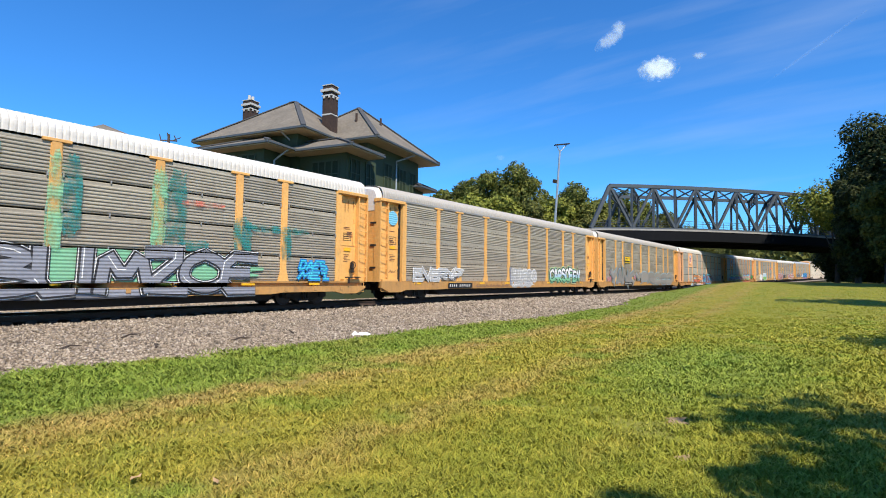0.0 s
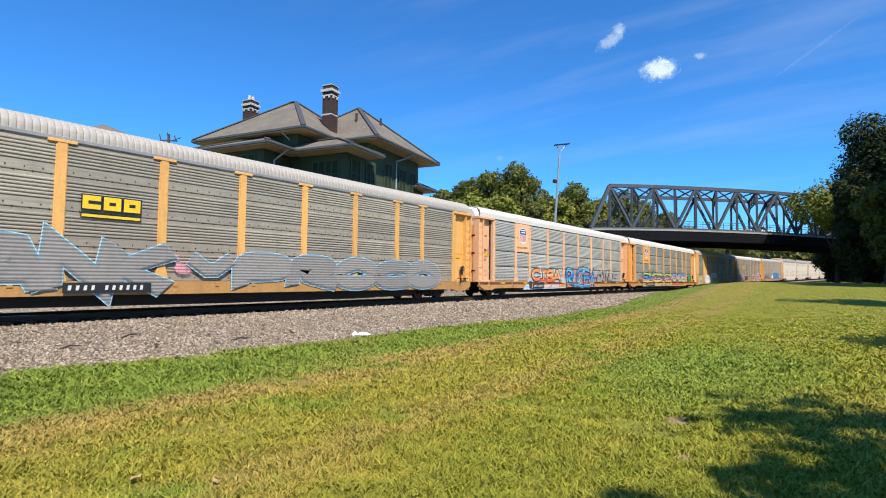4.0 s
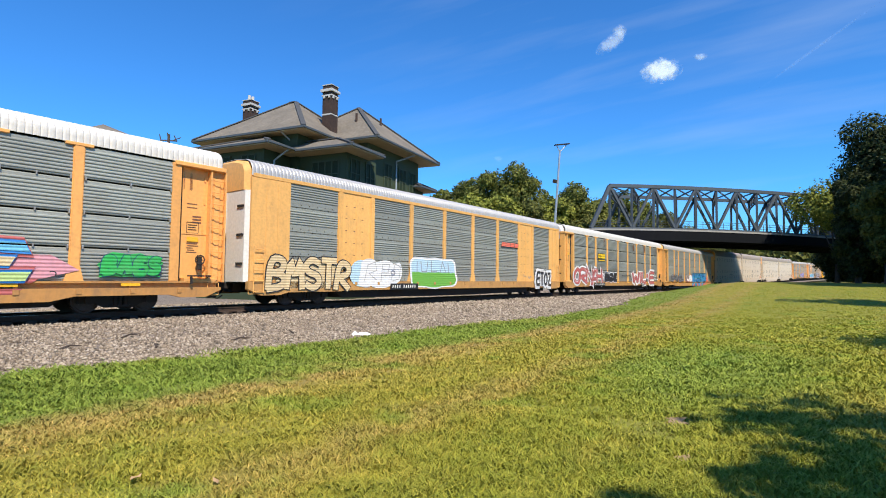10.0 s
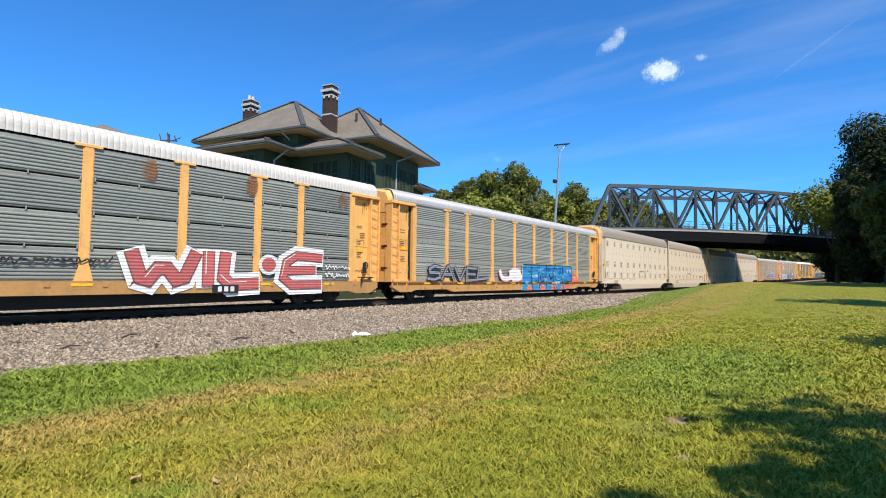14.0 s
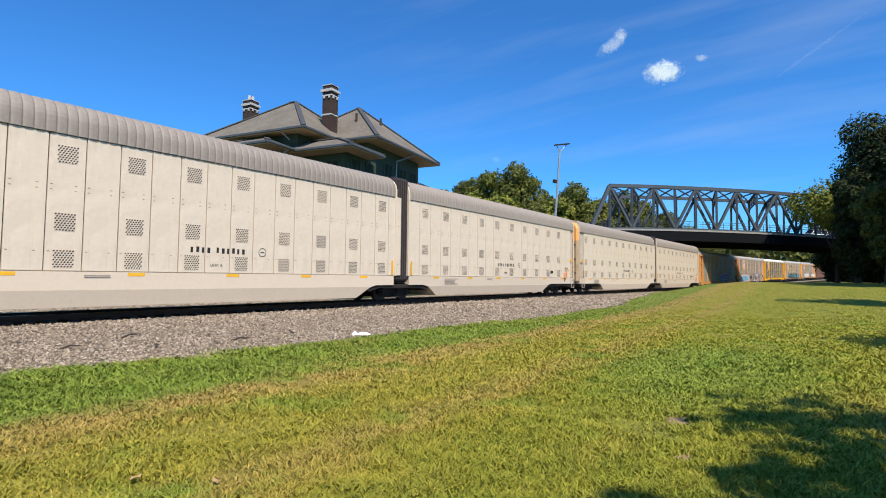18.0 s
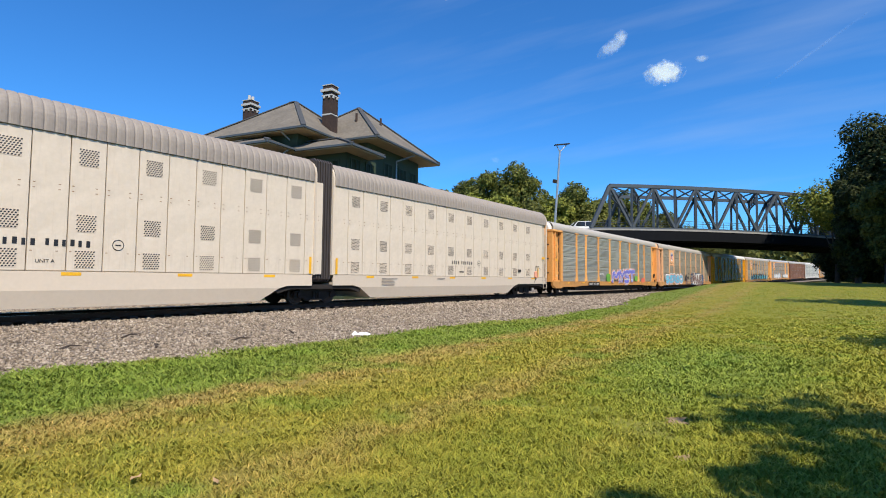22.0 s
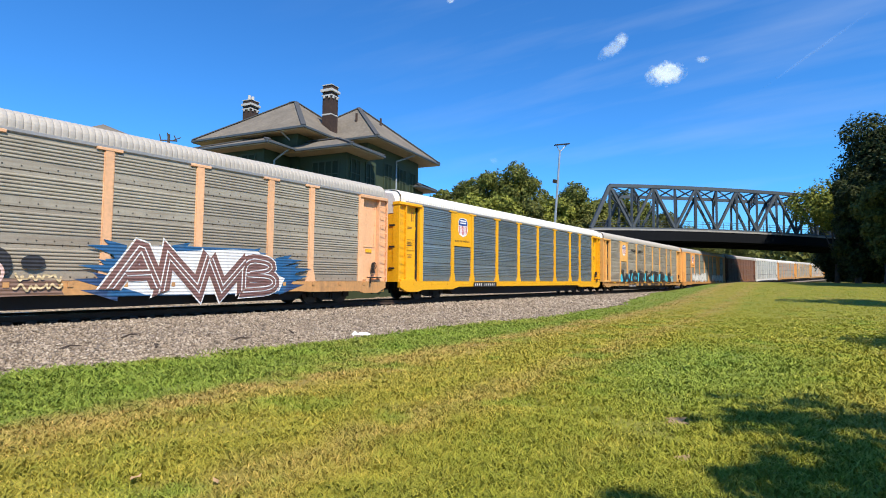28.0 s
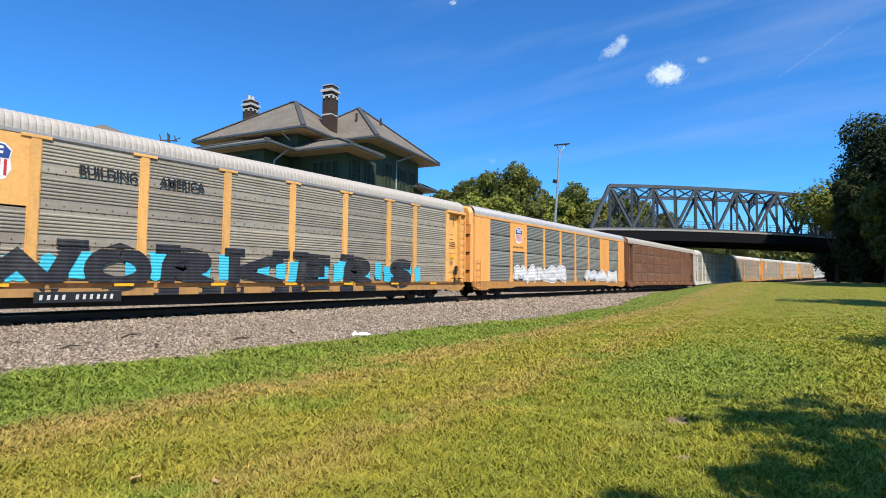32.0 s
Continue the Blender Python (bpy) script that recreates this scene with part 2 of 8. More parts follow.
m_gravel, n_, l_, b_ = mat("gravel", 0.95)
vor = node(n_, "ShaderNodeTexVoronoi", Scale=20.0)
l_.new(coords(n_, l_), vor.inputs["Vector"])
gr = ramp(n_, [(0.0, (0.13, 0.105, 0.082)), (0.5, (0.25, 0.205, 0.165)), (1.0, (0.38, 0.32, 0.265))])
l_.new(vor.outputs["Color"], gr.inputs[0])
gn = noise_tex(n_, l_, coords(n_, l_), 0.7, 5)
gb = ramp(n_, [(0.3, (0.80, 0.78, 0.76)), (0.7, (1.1, 1.08, 1.05))])
l_.new(gn, gb.inputs[0])
l_.new(mix(n_, l_, 1.0, gr.outputs[0], gb.outputs[0], "MULTIPLY"), b_.inputs["Base Color"])
bump(n_, l_, b_, vor.outputs["Distance"], 1.0, 0.05)

m_stone, n_, l_, b_ = mat("ballast_stone", 0.9)
isl = n_.new("ShaderNodeNewGeometry")
sr = ramp(n_, [(0.0, (0.10, 0.078, 0.054)), (0.2, (0.205, 0.160, 0.118)), (0.55, (0.318, 0.258, 0.184)), (0.85, (0.398, 0.328, 0.248)), (1.0, (0.53, 0.46, 0.365))])
l_.new(isl.outputs["Random Per Island"], sr.inputs[0])
gn = noise_tex(n_, l_, coords(n_, l_), 0.6, 4)
gb = ramp(n_, [(0.3, (0.80, 0.77, 0.74)), (0.7, (1.08, 1.06, 1.04))])
l_.new(gn, gb.inputs[0])
l_.new(mix(n_, l_, 1.0, sr.outputs[0], gb.outputs[0], "MULTIPLY"), b_.inputs["Base Color"])

CURVE_AT, CURVE_R = 25.0, 1850.0


def grade(s):
    """Height that the track gains beyond the bridge."""
    if s < 80:
        return 0.0
    return (s - 80) ** 2 * 0.0145 / 60 if s < 110 else 0.0145 * (s - 95)


def track(s):
    """Place and heading of the track's middle at s metres along it."""
    if s <= CURVE_AT:
        return s, TRACK_Y, 0.0
    a = (s - CURVE_AT) / CURVE_R
    return CURVE_AT + CURVE_R * math.sin(a), TRACK_Y - CURVE_R * (1 - math.cos(a)), -a


def veer(x):
    """How far the gentle curve has carried the track towards the lawn at x."""
    return np.maximum(0.0, x - CURVE_AT) ** 2 / (2 * CURVE_R)


def bed_height(d):
    """Height of the track bed at d metres to the viewer's side of the track's middle."""
    d = abs(d)
    if d < 1.5:
        return RAIL_TOP - 0.25
    return max(0.0, (RAIL_TOP - 0.25) * (1 - (d - 1.5) / 7.6))


def lie(x, y):
    """Height of the lawn, which climbs gently towards the bridge."""
    r = min(1.0, max(0.0, (x - 28) / 44))
    return 1.40 * (0.35 * r + 0.65 * r * r * (3 - 2 * r)) * min(1.0, max(0.0, (16.4 - float(veer(x)) - y) / 5.0))


def gravel_edge(x):
    """Where the gravel ends and the lawn begins, as a y at x."""
    return 10.05 + 0.22 * math.sin(x * 0.55) + 0.12 * math.sin(x * 1.9 + 1) + min(6.6, max(0.0, x - 18) ** 2 * 0.0040)


gx = [-1500, 0, 20] + [28 + 2.2 * i for i in range(21)] + [84, 96, 110, 125, 145, 170, 200, 240, 300, 2600]
gy = [-2500, -60, -20, 0, 5, 8, 9.7, 11.4, 12.4, 13.4, 14.4, 15.4, 16.4, 24, 60, 2500]
gt = Geo()
for x in gx:
    gt.v += [(x, y, lie(x, y)) for y in gy]
for i in range(len(gx) - 1):
    for j in range(len(gy) - 1):
        a = i * len(gy) + j
        gt.f.append((a, a + len(gy), a + len(gy) + 1, a + 1))
        gt.mi.append(0)
gm = gt.mesh("ground", m_lawn)
ground = tagged(new("ground", gm), "mown lawn with dry wheel tracks beside the railway", "lawn", kind="structure")

# the gravel bed, one sheet that follows the track and lies on the lawn
cols = [-9.0, -8.4, -7.2, -5.5, -4.2, -3.4, -2.6, -2.0, -1.15, 0, 1.15, 2.0, 2.6, 3.4, 4.2, 5.5, 7.5, 30.0]
steps = [-60 + 2.0 * i for i in range(60)] + [60 + 8.0 * i for i in range(60)]
gg = Geo()
for s in steps:
    x, y, h = track(s)
    for k, d in enumerate(cols):
        edge = (gravel_edge(s) - TRACK_Y) if k == 0 else None
        off = edge if edge is not None else (min(d, -0.1) if d < 0 else d)
        if edge is not None:
            off = min(-2.3, edge)
        elif d < -5.0:
            off = max(d, (min(-2.3, gravel_edge(s) - TRACK_Y)) * (0.96 if d < -8 else 0.85 if d < -7 else 0.7))
        px, py = x - math.sin(h) * off, y + math.cos(h) * off
        low = lie(px, py)
        z = low + 0.006 if k == 0 or k == len(cols) - 1 else max(low + 0.012, bed_height(off) + grade(s))
        gg.v.append((px, py, z))
w_ = len(cols)
for i in range(len(steps) - 1):
    for k in range(w_ - 1):
        a = i * w_ + k
        gg.f.append((a, a + w_, a + w_ + 1, a + 1))
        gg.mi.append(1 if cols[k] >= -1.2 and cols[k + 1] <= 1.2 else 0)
# fouled ballast under the cars, coloured near black to paint in their shade
m_fouled_shade = plain("oily_shade_ballast", (0.022, 0.017, 0.014), 0.9, 0.0, 18.0, 0.35)
ballast = tagged(new("track_bed", gg.mesh("track_bed", m_gravel, m_fouled_shade)), "grey crushed-stone ballast under the railway track", "ballast", kind="structure")

# rails and sleepers
m_rail = plain("rail_steel", (0.050, 0.030, 0.020), 0.95)
m_railtop = plain("rail_head", (0.45, 0.44, 0.43), 0.25, 1.0)
m_tie = plain("tie_wood", (0.055, 0.038, 0.028), 0.9)
rail_prof = [(-0.07, -0.17), (0.07, -0.17), (0.07, -0.155), (0.015, -0.135), (0.012, -0.045), (0.036, -0.035), (0.036, -0.004), (0.03, 0), (-0.03, 0), (-0.036, -0.004), (-0.036, -0.035), (-0.012, -0.045), (-0.015, -0.135), (-0.07, -0.155)]
stations = [-60, 0, 40, 80, 87, 94, 101, 110, 120, 130] + [130 + 12 * i for i in range(1, 30)]
for side in (-1, 1):
    g = Geo()
    n0 = len(rail_prof)
    for s in stations:
        x, y, h = track(s)
        for p, z in rail_prof:
            o = side * 0.754 + p
            g.v.append((x - math.sin(h) * o, y + math.cos(h) * o, RAIL_TOP + z + grade(s)))
    for i in range(len(stations) - 1):
        for k in range(n0):
            a, b = i * n0 + k, i * n0 + (k + 1) % n0
            g.f.append((a, b, b + n0, a + n0))
            g.mi.append(1 if k in (7,) else 0)
    tagged(new("rail", g.mesh("rail", m_rail, m_railtop)), "rusty steel rail with a polished head", "rail", "rails", "structure")
tie_mesh = Geo().box(-0.115, 0.115, -0.93, 0.93, -0.19, 0.0, cut=0.012).mesh("sleeper", m_tie)
ties = new("sleepers")
tagged(ties, "dark weathered timber sleepers under the rails", "sleepers", kind="structure")
for i in range(170):
    x, y, h = track(-8 + 0.54 * i)
    part("sleeper", tie_mesh, ties, at=pose(x, y, RAIL_TOP - 0.168 + grade(-8 + 0.54 * i), 0, 0, math.degrees(h) + random.uniform(-1, 1)))


def scatter(rng, n, dmin, dmax, y0, y1, power=1.0):
    """Places in front of the viewer, thinning with distance."""
    d = dmin * (dmax / dmin) ** (rng.random(n) ** power)
    a = HEADING + np.radians(rng.uniform(-43, 43, n))
    x, y = d * np.cos(a), d * np.sin(a)
    ok = (y > y0) & (y < y1)
    return x[ok], y[ok], d[ok]


def build_stones():
    rng = np.random.default_rng(3)
    x, y, d = scatter(rng, 150000, 8.0, 70.0, 9.3, TRACK_Y + 9)
    edge = np.array([gravel_edge(v) for v in x])
    edge = edge - veer(x)
    side = y - TRACK_Y + veer(x)
    ok = (y > edge - rng.exponential(0.12, len(x))) & (np.abs(side) > 1.12 + 0.12 * rng.random(len(x)))
    x, y, d, side = x[ok], y[ok], d[ok], side[ok]
    n = len(x)
    z = np.array([max(lie(u, v) + 0.004, bed_height(w)) for u, v, w in zip(x, y, side)])
    base = np.array([(1, 0, 0), (-1, 0, 0), (0, 1, 0), (0, -1, 0), (0, 0, 1), (0, 0, -1)], float)
    r = rng.uniform(0.022, 0.045, n) * np.clip(d / 16, 1, 2.2)
    v = base[None] * rng.uniform(0.6, 1.35, (n, 6, 1)) + rng.normal(0, 0.22, (n, 6, 3))
    ang = rng.uniform(0, 6.283, n)
    c, s = np.cos(ang)[:, None], np.sin(ang)[:, None]
    vx, vy, vz = v[..., 0], v[..., 1], v[..., 2] * 0.75
    out = np.stack([vx * c - vy * s, vx * s + vy * c, vz], -1) * r[:, None, None]
    out += np.stack([x, y, z + r * 0.25], -1)[:, None]
    tri = np.array([(0, 2, 4), (2, 1, 4), (1, 3, 4), (3, 0, 4), (2, 0, 5), (1, 2, 5), (3, 1, 5), (0, 3, 5)])
    f = (np.arange(n)[:, None, None] * 6 + tri[None]).reshape(-1, 3)
    me = soup("ballast_stones", out.reshape(-1, 3), f, m_stone)
    tagged(new("ballast_stones", me), "loose grey and pinkish crushed stones along the track", "gravel", kind="stuff")


def build_grass():
    rng = np.random.default_rng(5)
    x, y, d = scatter(rng, 570000, 2.6, 66.0, -30, 16.0)
    # all round the viewer's feet
    far = 13 * np.sqrt(rng.random(90000))
    ang = rng.uniform(0, 6.283, 90000)
    out = (far < 2.6) | (np.abs((ang - HEADING + 3.14159) % 6.28319 - 3.14159) > 0.745)
    x, y, d = np.append(x, (far * np.cos(ang))[out]), np.append(y, (far * np.sin(ang))[out]), np.append(d, np.full(out.sum(), 6.0))
    edge = np.array([gravel_edge(v) for v in x]) - veer(x)
    ok = (y < edge + rng.exponential(0.10, len(x)) - 0.05) & (((x - 6.47) / 0.24) ** 2 + ((y - 1.5) / 0.13) ** 2 > rng.random(len(x))) & (((x - 5.15) / 0.2) ** 2 + ((y - 1.15) / 0.12) ** 2 > rng.random(len(x)))
    x, y, d = x[ok], y[ok], d[ok]
    n = len(x)
    lush = np.clip((y - 7.6) / 0.8, 0, 1) + 0.5 * np.clip((2.5 - y) / 2, 0, 1)
    clump = np.array([noise.noise((a * 0.9, b * 0.9, 0.0)) + 0.8 * noise.noise((a * 3.4, b * 3.4, 2.0)) for a, b in zip(x, y)])
    keep = rng.random(n) < np.clip(0.95 + 0.9 * clump, 0.35, 1.0)
    x, y, d, lush, clump = x[keep], y[keep], d[keep], lush[keep], clump[keep]
    n = len(x)
    h = rng.uniform(0.026, 0.064, n) * (1 + 0.55 * lush) * np.clip(1 + 0.65 * clump, 0.45, 2.0) * np.clip(12 / d, 0.38, 1.0)
    w = rng.uniform(0.0032, 0.0070, n) * np.clip(d / 4.5, 1, 5)
    a = rng.uniform(0, 6.283, n)
    lean = rng.uniform(0.35, 1.9, n) * h
    la = rng.uniform(0, 6.283, n)
    p = np.stack([x, y, np.array([lie(a, b) for a, b in zip(x, y)])], -1)
    sd = np.stack([np.cos(a), np.sin(a), np.zeros(n)], -1) * w[:, None]
    ln = np.stack([np.cos(la), np.sin(la), np.zeros(n)], -1) * lean[:, None]
    up = np.zeros((n, 3))
    up[:, 2] = h
    v = np.stack([p - sd, p + sd, p + ln * 0.38 + up * 0.72 + sd * 0.8, p + ln * 0.38 + up * 0.72 - sd * 0.8, p + ln + up], 1)
    tri = np.array([(0, 1, 2), (0, 2, 3), (3, 2, 4)])
    f = (np.arange(n)[:, None, None] * 5 + tri[None]).reshape(-1, 3)
    me = soup("grass", v.reshape(-1, 3), f, m_blade)
    tagged(new("grass", me), "short mown grass blades, green and straw-coloured", "grass", kind="stuff")


# ---- the train ----
PANEL_Y, SILL_TOP, EAVE = -1.46, 0.98, 5.02
BAYS = (2.87, 2.0, 2.87, 2.87, 2.87, 2.87, 2.87, 2.0, 2.87)
HALF = sum(BAYS) / 2

YELLOW, ORANGE, PEACH, BRIGHT = (0.79, 0.425, 0.125), (0.84, 0.395, 0.110), (0.80, 0.455, 0.245), (0.86, 0.43, 0.012)
m_yellow = paint("yellow_paint", YELLOW, 0.55, 0.42)
m_orange = paint("orange_paint", ORANGE, 0.55, 0.32)
m_peach = paint("faded_peach_paint", PEACH, 0.6, 0.28)
m_bright = paint("fresh_yellow_paint", BRIGHT, 0.4, 0.10)
m_brown = paint("brown_paint", (0.20, 0.085, 0.045), 0.7, 0.35)
m_white = paint("white_paint", (0.72, 0.70, 0.65), 0.5, 0.10, (0.35, 0.32, 0.28))
m_offwhite = paint("offwhite_paint", (0.665, 0.555, 0.43), 0.5, 0.14, (0.40, 0.32, 0.23), mottle=0.04)
m_dented, n_, l_, b_ = mat("dented_white_sheet", 0.45)
wn_ = noise_tex(n_, l_, coords(n_, l_, (5.0, 5.0, 0.30)), 1.6, 5, 0.7)
wr_ = ramp(n_, [(0.55, (0, 0, 0)), (0.85, (0.55, 0.55, 0.55))])
l_.new(wn_, wr_.inputs[0])
fn_ = noise_tex(n_, l_, coords(n_, l_), 7.0, 5, 0.6)
fr_ = ramp(n_, [(0.3, (0.94, 0.94, 0.93)), (0.7, (1.03, 1.03, 1.03))])
l_.new(fn_, fr_.inputs[0])
c_ = mix(n_, l_, wr_.outputs[0], (0.690, 0.585, 0.455), (0.47, 0.37, 0.27))
l_.new(mix(n_, l_, 1.0, c_, fr_.outputs[0], "MULTIPLY"), b_.inputs["Base Color"])
dn_ = node(n_, "ShaderNodeBump", Strength=0.55, Distance=0.10)
l_.new(noise_tex(n_, l_, coords(n_, l_, (1.0, 1.0, 0.7)), 1.7, 2, 0.4), dn_.inputs["Height"])
l_.new(dn_.outputs[0], b_.inputs["Normal"])
m_roof_white = paint("white_roof", (0.60, 0.575, 0.53), 0.6, 0.25, (0.50, 0.47, 0.42), False)
m_roof_grey = paint("grey_roof", (0.42, 0.39, 0.345), 0.6, 0.3, (0.36, 0.33, 0.30), False)
m_roof_silver = paint("silver_roof", (0.46, 0.45, 0.44), 0.45, 0.3, (0.33, 0.31, 0.29), False, 0.25)
m_roof_dark = paint("dark_roof", (0.31, 0.265, 0.225), 0.65, 0.3, (0.20, 0.18, 0.16), False)
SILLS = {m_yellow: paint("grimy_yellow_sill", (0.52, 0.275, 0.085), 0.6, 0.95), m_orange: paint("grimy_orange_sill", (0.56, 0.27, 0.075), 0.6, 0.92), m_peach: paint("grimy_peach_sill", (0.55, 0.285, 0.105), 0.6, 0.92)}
m_under = plain("underframe", (0.022, 0.017, 0.014), 0.9)
m_truck = plain("truck_iron", (0.022, 0.017, 0.014), 0.9)
m_wheel = plain("wheel_steel", (0.060, 0.045, 0.038), 0.6, 0.5)
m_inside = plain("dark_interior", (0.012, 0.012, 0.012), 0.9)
m_black = plain("black_paint", (0.018, 0.018, 0.02), 0.5)
m_chrome = plain("galvanised_bracket", (0.40, 0.38, 0.35), 0.5, 0.5)
m_bellows = plain("rubber_bellows", (0.045, 0.036, 0.033), 0.75)


@lru_cache(None)
def galvanised(name, base, grime, amount, rough=0.42, metal=0.12):
    """Perforated galvanised sheet: fine holes, rows of dirt and brown streaks that run down."""
    m, n, l, b = mat(name, rough, metal)
    info = n.new("ShaderNodeObjectInfo")
    vec = n.new("ShaderNodeVectorMath")
    vec.operation = "ADD"
    tc = n.new("ShaderNodeTexCoord")
    l.new(tc.outputs["Object"], vec.inputs[0])
    comb = n.new("ShaderNodeCombineXYZ")
    k = n.new("ShaderNodeMath")
    k.operation = "MULTIPLY"
    k.inputs[1].default_value = 40
    l.new(info.outputs["Random"], k.inputs[0])
    for i in range(3):
        l.new(k.outputs[0], comb.inputs[i])
    l.new(comb.outputs[0], vec.inputs[1])

    def scaled(sx, sz):
        mp = n.new("ShaderNodeMapping")
        mp.inputs["Scale"].default_value = (sx, 1, sz)
        l.new(vec.outputs[0], mp.inputs[0])
        return mp.outputs[0]

    run = noise_tex(n, l, scaled(5.0, 0.35), 2.0, 5, 0.7)
    rows = noise_tex(n, l, scaled(0.25, 9.0), 1.6, 3, 0.6)
    cloud = noise_tex(n, l, scaled(1, 1), 1.1, 4, 0.6)
    grain = noise_tex(n, l, scaled(1, 1), 55, 2, 0.5)
    tint = ramp(n, [(0, (0.86, 0.86, 0.87)), (1, (1.12, 1.12, 1.10))])
    l.new(info.outputs["Random"], tint.inputs[0])
    c = mix(n, l, 1.0, base, tint.outputs[0], "MULTIPLY")
    for src, lo, hi, amt in ((run, 0.45, 0.80, amount * 0.38), (rows, 0.45, 0.72, amount * 0.8), (cloud, 0.5, 0.75, amount * 0.6)):
        r = ramp(n, [(lo, (0, 0, 0)), (hi, (1, 1, 1))])
        l.new(src, r.inputs[0])
        q = n.new("ShaderNodeMath")
        q.operation = "MULTIPLY"
        q.inputs[1].default_value = amt
        l.new(r.outputs[0], q.inputs[0])
        c = mix(n, l, q.outputs[0], c, grime)
    # road dirt thrown up on the lower panels
    pos = n.new("ShaderNodeNewGeometry")
    sp = n.new("ShaderNodeSeparateXYZ")
    l.new(pos.outputs["Position"], sp.inputs[0])
    up = n.new("ShaderNodeMath")
    up.operation = "MULTIPLY_ADD"
    l.new(cloud, up.inputs[0])
    up.inputs[1].default_value = 1.8
    l.new(sp.outputs["Z"], up.inputs[2])
    dr = n.new("ShaderNodeMapRange")
    dr.inputs["From Min"].default_value = 4.4
    dr.inputs["From Max"].default_value = 2.2
    dr.inputs["To Max"].default_value = max(0.0, amount - 0.30)
    l.new(up.outputs[0], dr.inputs["Value"])
    c = mix(n, l, dr.outputs[0], c, (0.30, 0.205, 0.13))
    gr = ramp(n, [(0.35, (0.82, 0.82, 0.82)), (0.65, (1.1, 1.1, 1.1))])
    l.new(grain, gr.inputs[0])
    c = mix(n, l, 1.0, c, gr.outputs[0], "MULTIPLY")
    l.new(c, b.inputs["Base Color"])
    return m


m_panel_clean = galvanised("galvanised_sheet", (0.350, 0.362, 0.322), (0.19, 0.16, 0.125), 0.45)
m_panel_dirty = galvanised("grimy_galvanised_sheet", (0.385, 0.350, 0.278), (0.165, 0.128, 0.088), 0.62, 0.6)
m_panel_dark = galvanised("dark_galvanised_sheet", (0.285, 0.300, 0.266), (0.15, 0.13, 0.11), 0.40, 0.5)
m_panel_blue = galvanised("new_galvanised_sheet", (0.31, 0.385, 0.430), (0.15, 0.165, 0.155), 0.55, 0.27, 0.60)
m_panel_pale = galvanised("pale_galvanised_sheet", (0.50, 0.50, 0.455), (0.24, 0.21, 0.18), 0.45)
m_panel_brown = galvanised("rusty_sheet", (0.24, 0.12, 0.075), (0.13, 0.06, 0.035), 0.5, 0.8)


@lru_cache(None)
def panel_mesh(width, height, m, ribs=8, flat=0.05):
    """One side panel with lengthwise ribs pressed into it above a flat strip, seen side towards -y."""
    prof = [(0.0, 0.0), (0.02, -0.012)]
    step = height * (0.91 - flat) / ribs
    for i in range(ribs):
        z = height * flat + i * step
        prof += [(z, -0.012), (z + step * 0.20, -0.040), (z + step * 0.52, -0.040), (z + step * 0.78, -0.012)]
    prof += [(height - 0.03, -0.012), (height - 0.012, 0.0 if flat < 0.1 else -0.012)]
    g = Geo()
    for x in (0.0, width):
        g.v += [(x, y, z) for z, y in prof]
    n = len(prof)
    for i in range(n - 1):
        g.f.append((i, n + i, n + i + 1, i + 1))
        g.mi.append(0)
    j = len(g.v)
    g.v += [(0, 0.03, 0), (width, 0.03, 0), (width, 0.03, height), (0, 0.03, height)]
    g.f += [(j, j + 3, j + 2, j + 1), (0, j, j + 1, n), (n - 1, 2 * n - 1, j + 2, j + 3)]
    g.mi += [0, 0, 0]
    return g.mesh("side_panel", m)


@lru_cache(None)
def roof_mesh(length, half, z0, rise, m, pitch=0.175, deep=0.024):
    """A corrugated, rounded roof sheet; the waves run across the car."""
    prof = [(-half, 0.0, -1, 0), (-half, 0.16, -1, 0), (-half, 0.30, -1, 0)]
    for k in range(1, 9):
        a = k / 8 * math.pi / 2
        prof.append((-half * (0.62 + 0.38 * math.cos(a)), 0.30 + 0.60 * math.sin(a), -math.cos(a), math.sin(a)))
    prof += [(-half * 0.4, 0.955, -0.1, 1), (-half * 0.15, 0.99, 0, 1)]
    prof = prof + [(-y, z, -ny, nz) for y, z, ny, nz in reversed(prof)]
    g = Geo()
    n = int(length / pitch)
    p = length / n
    xs = []
    for i in range(n):
        b = -length / 2 + i * p
        xs += [(b, 0.0), (b + p * 0.16, 0.80), (b + p * 0.34, 1.0), (b + p * 0.66, 1.0), (b + p * 0.84, 0.80)]
    xs.append((length / 2, 0.0))
    for x, o in xs:
        for y, z, ny, nz in prof:
            g.v.append((x, y + ny * o * deep, z0 + z * rise + nz * o * deep))
    w = len(prof)
    for i in range(len(xs) - 1):
        for j in range(w - 1):
            c = i * w + j
            g.f.append((c, c + 1, c + w + 1, c + w))
            g.mi.append(0)
    return g.mesh("roof", m)


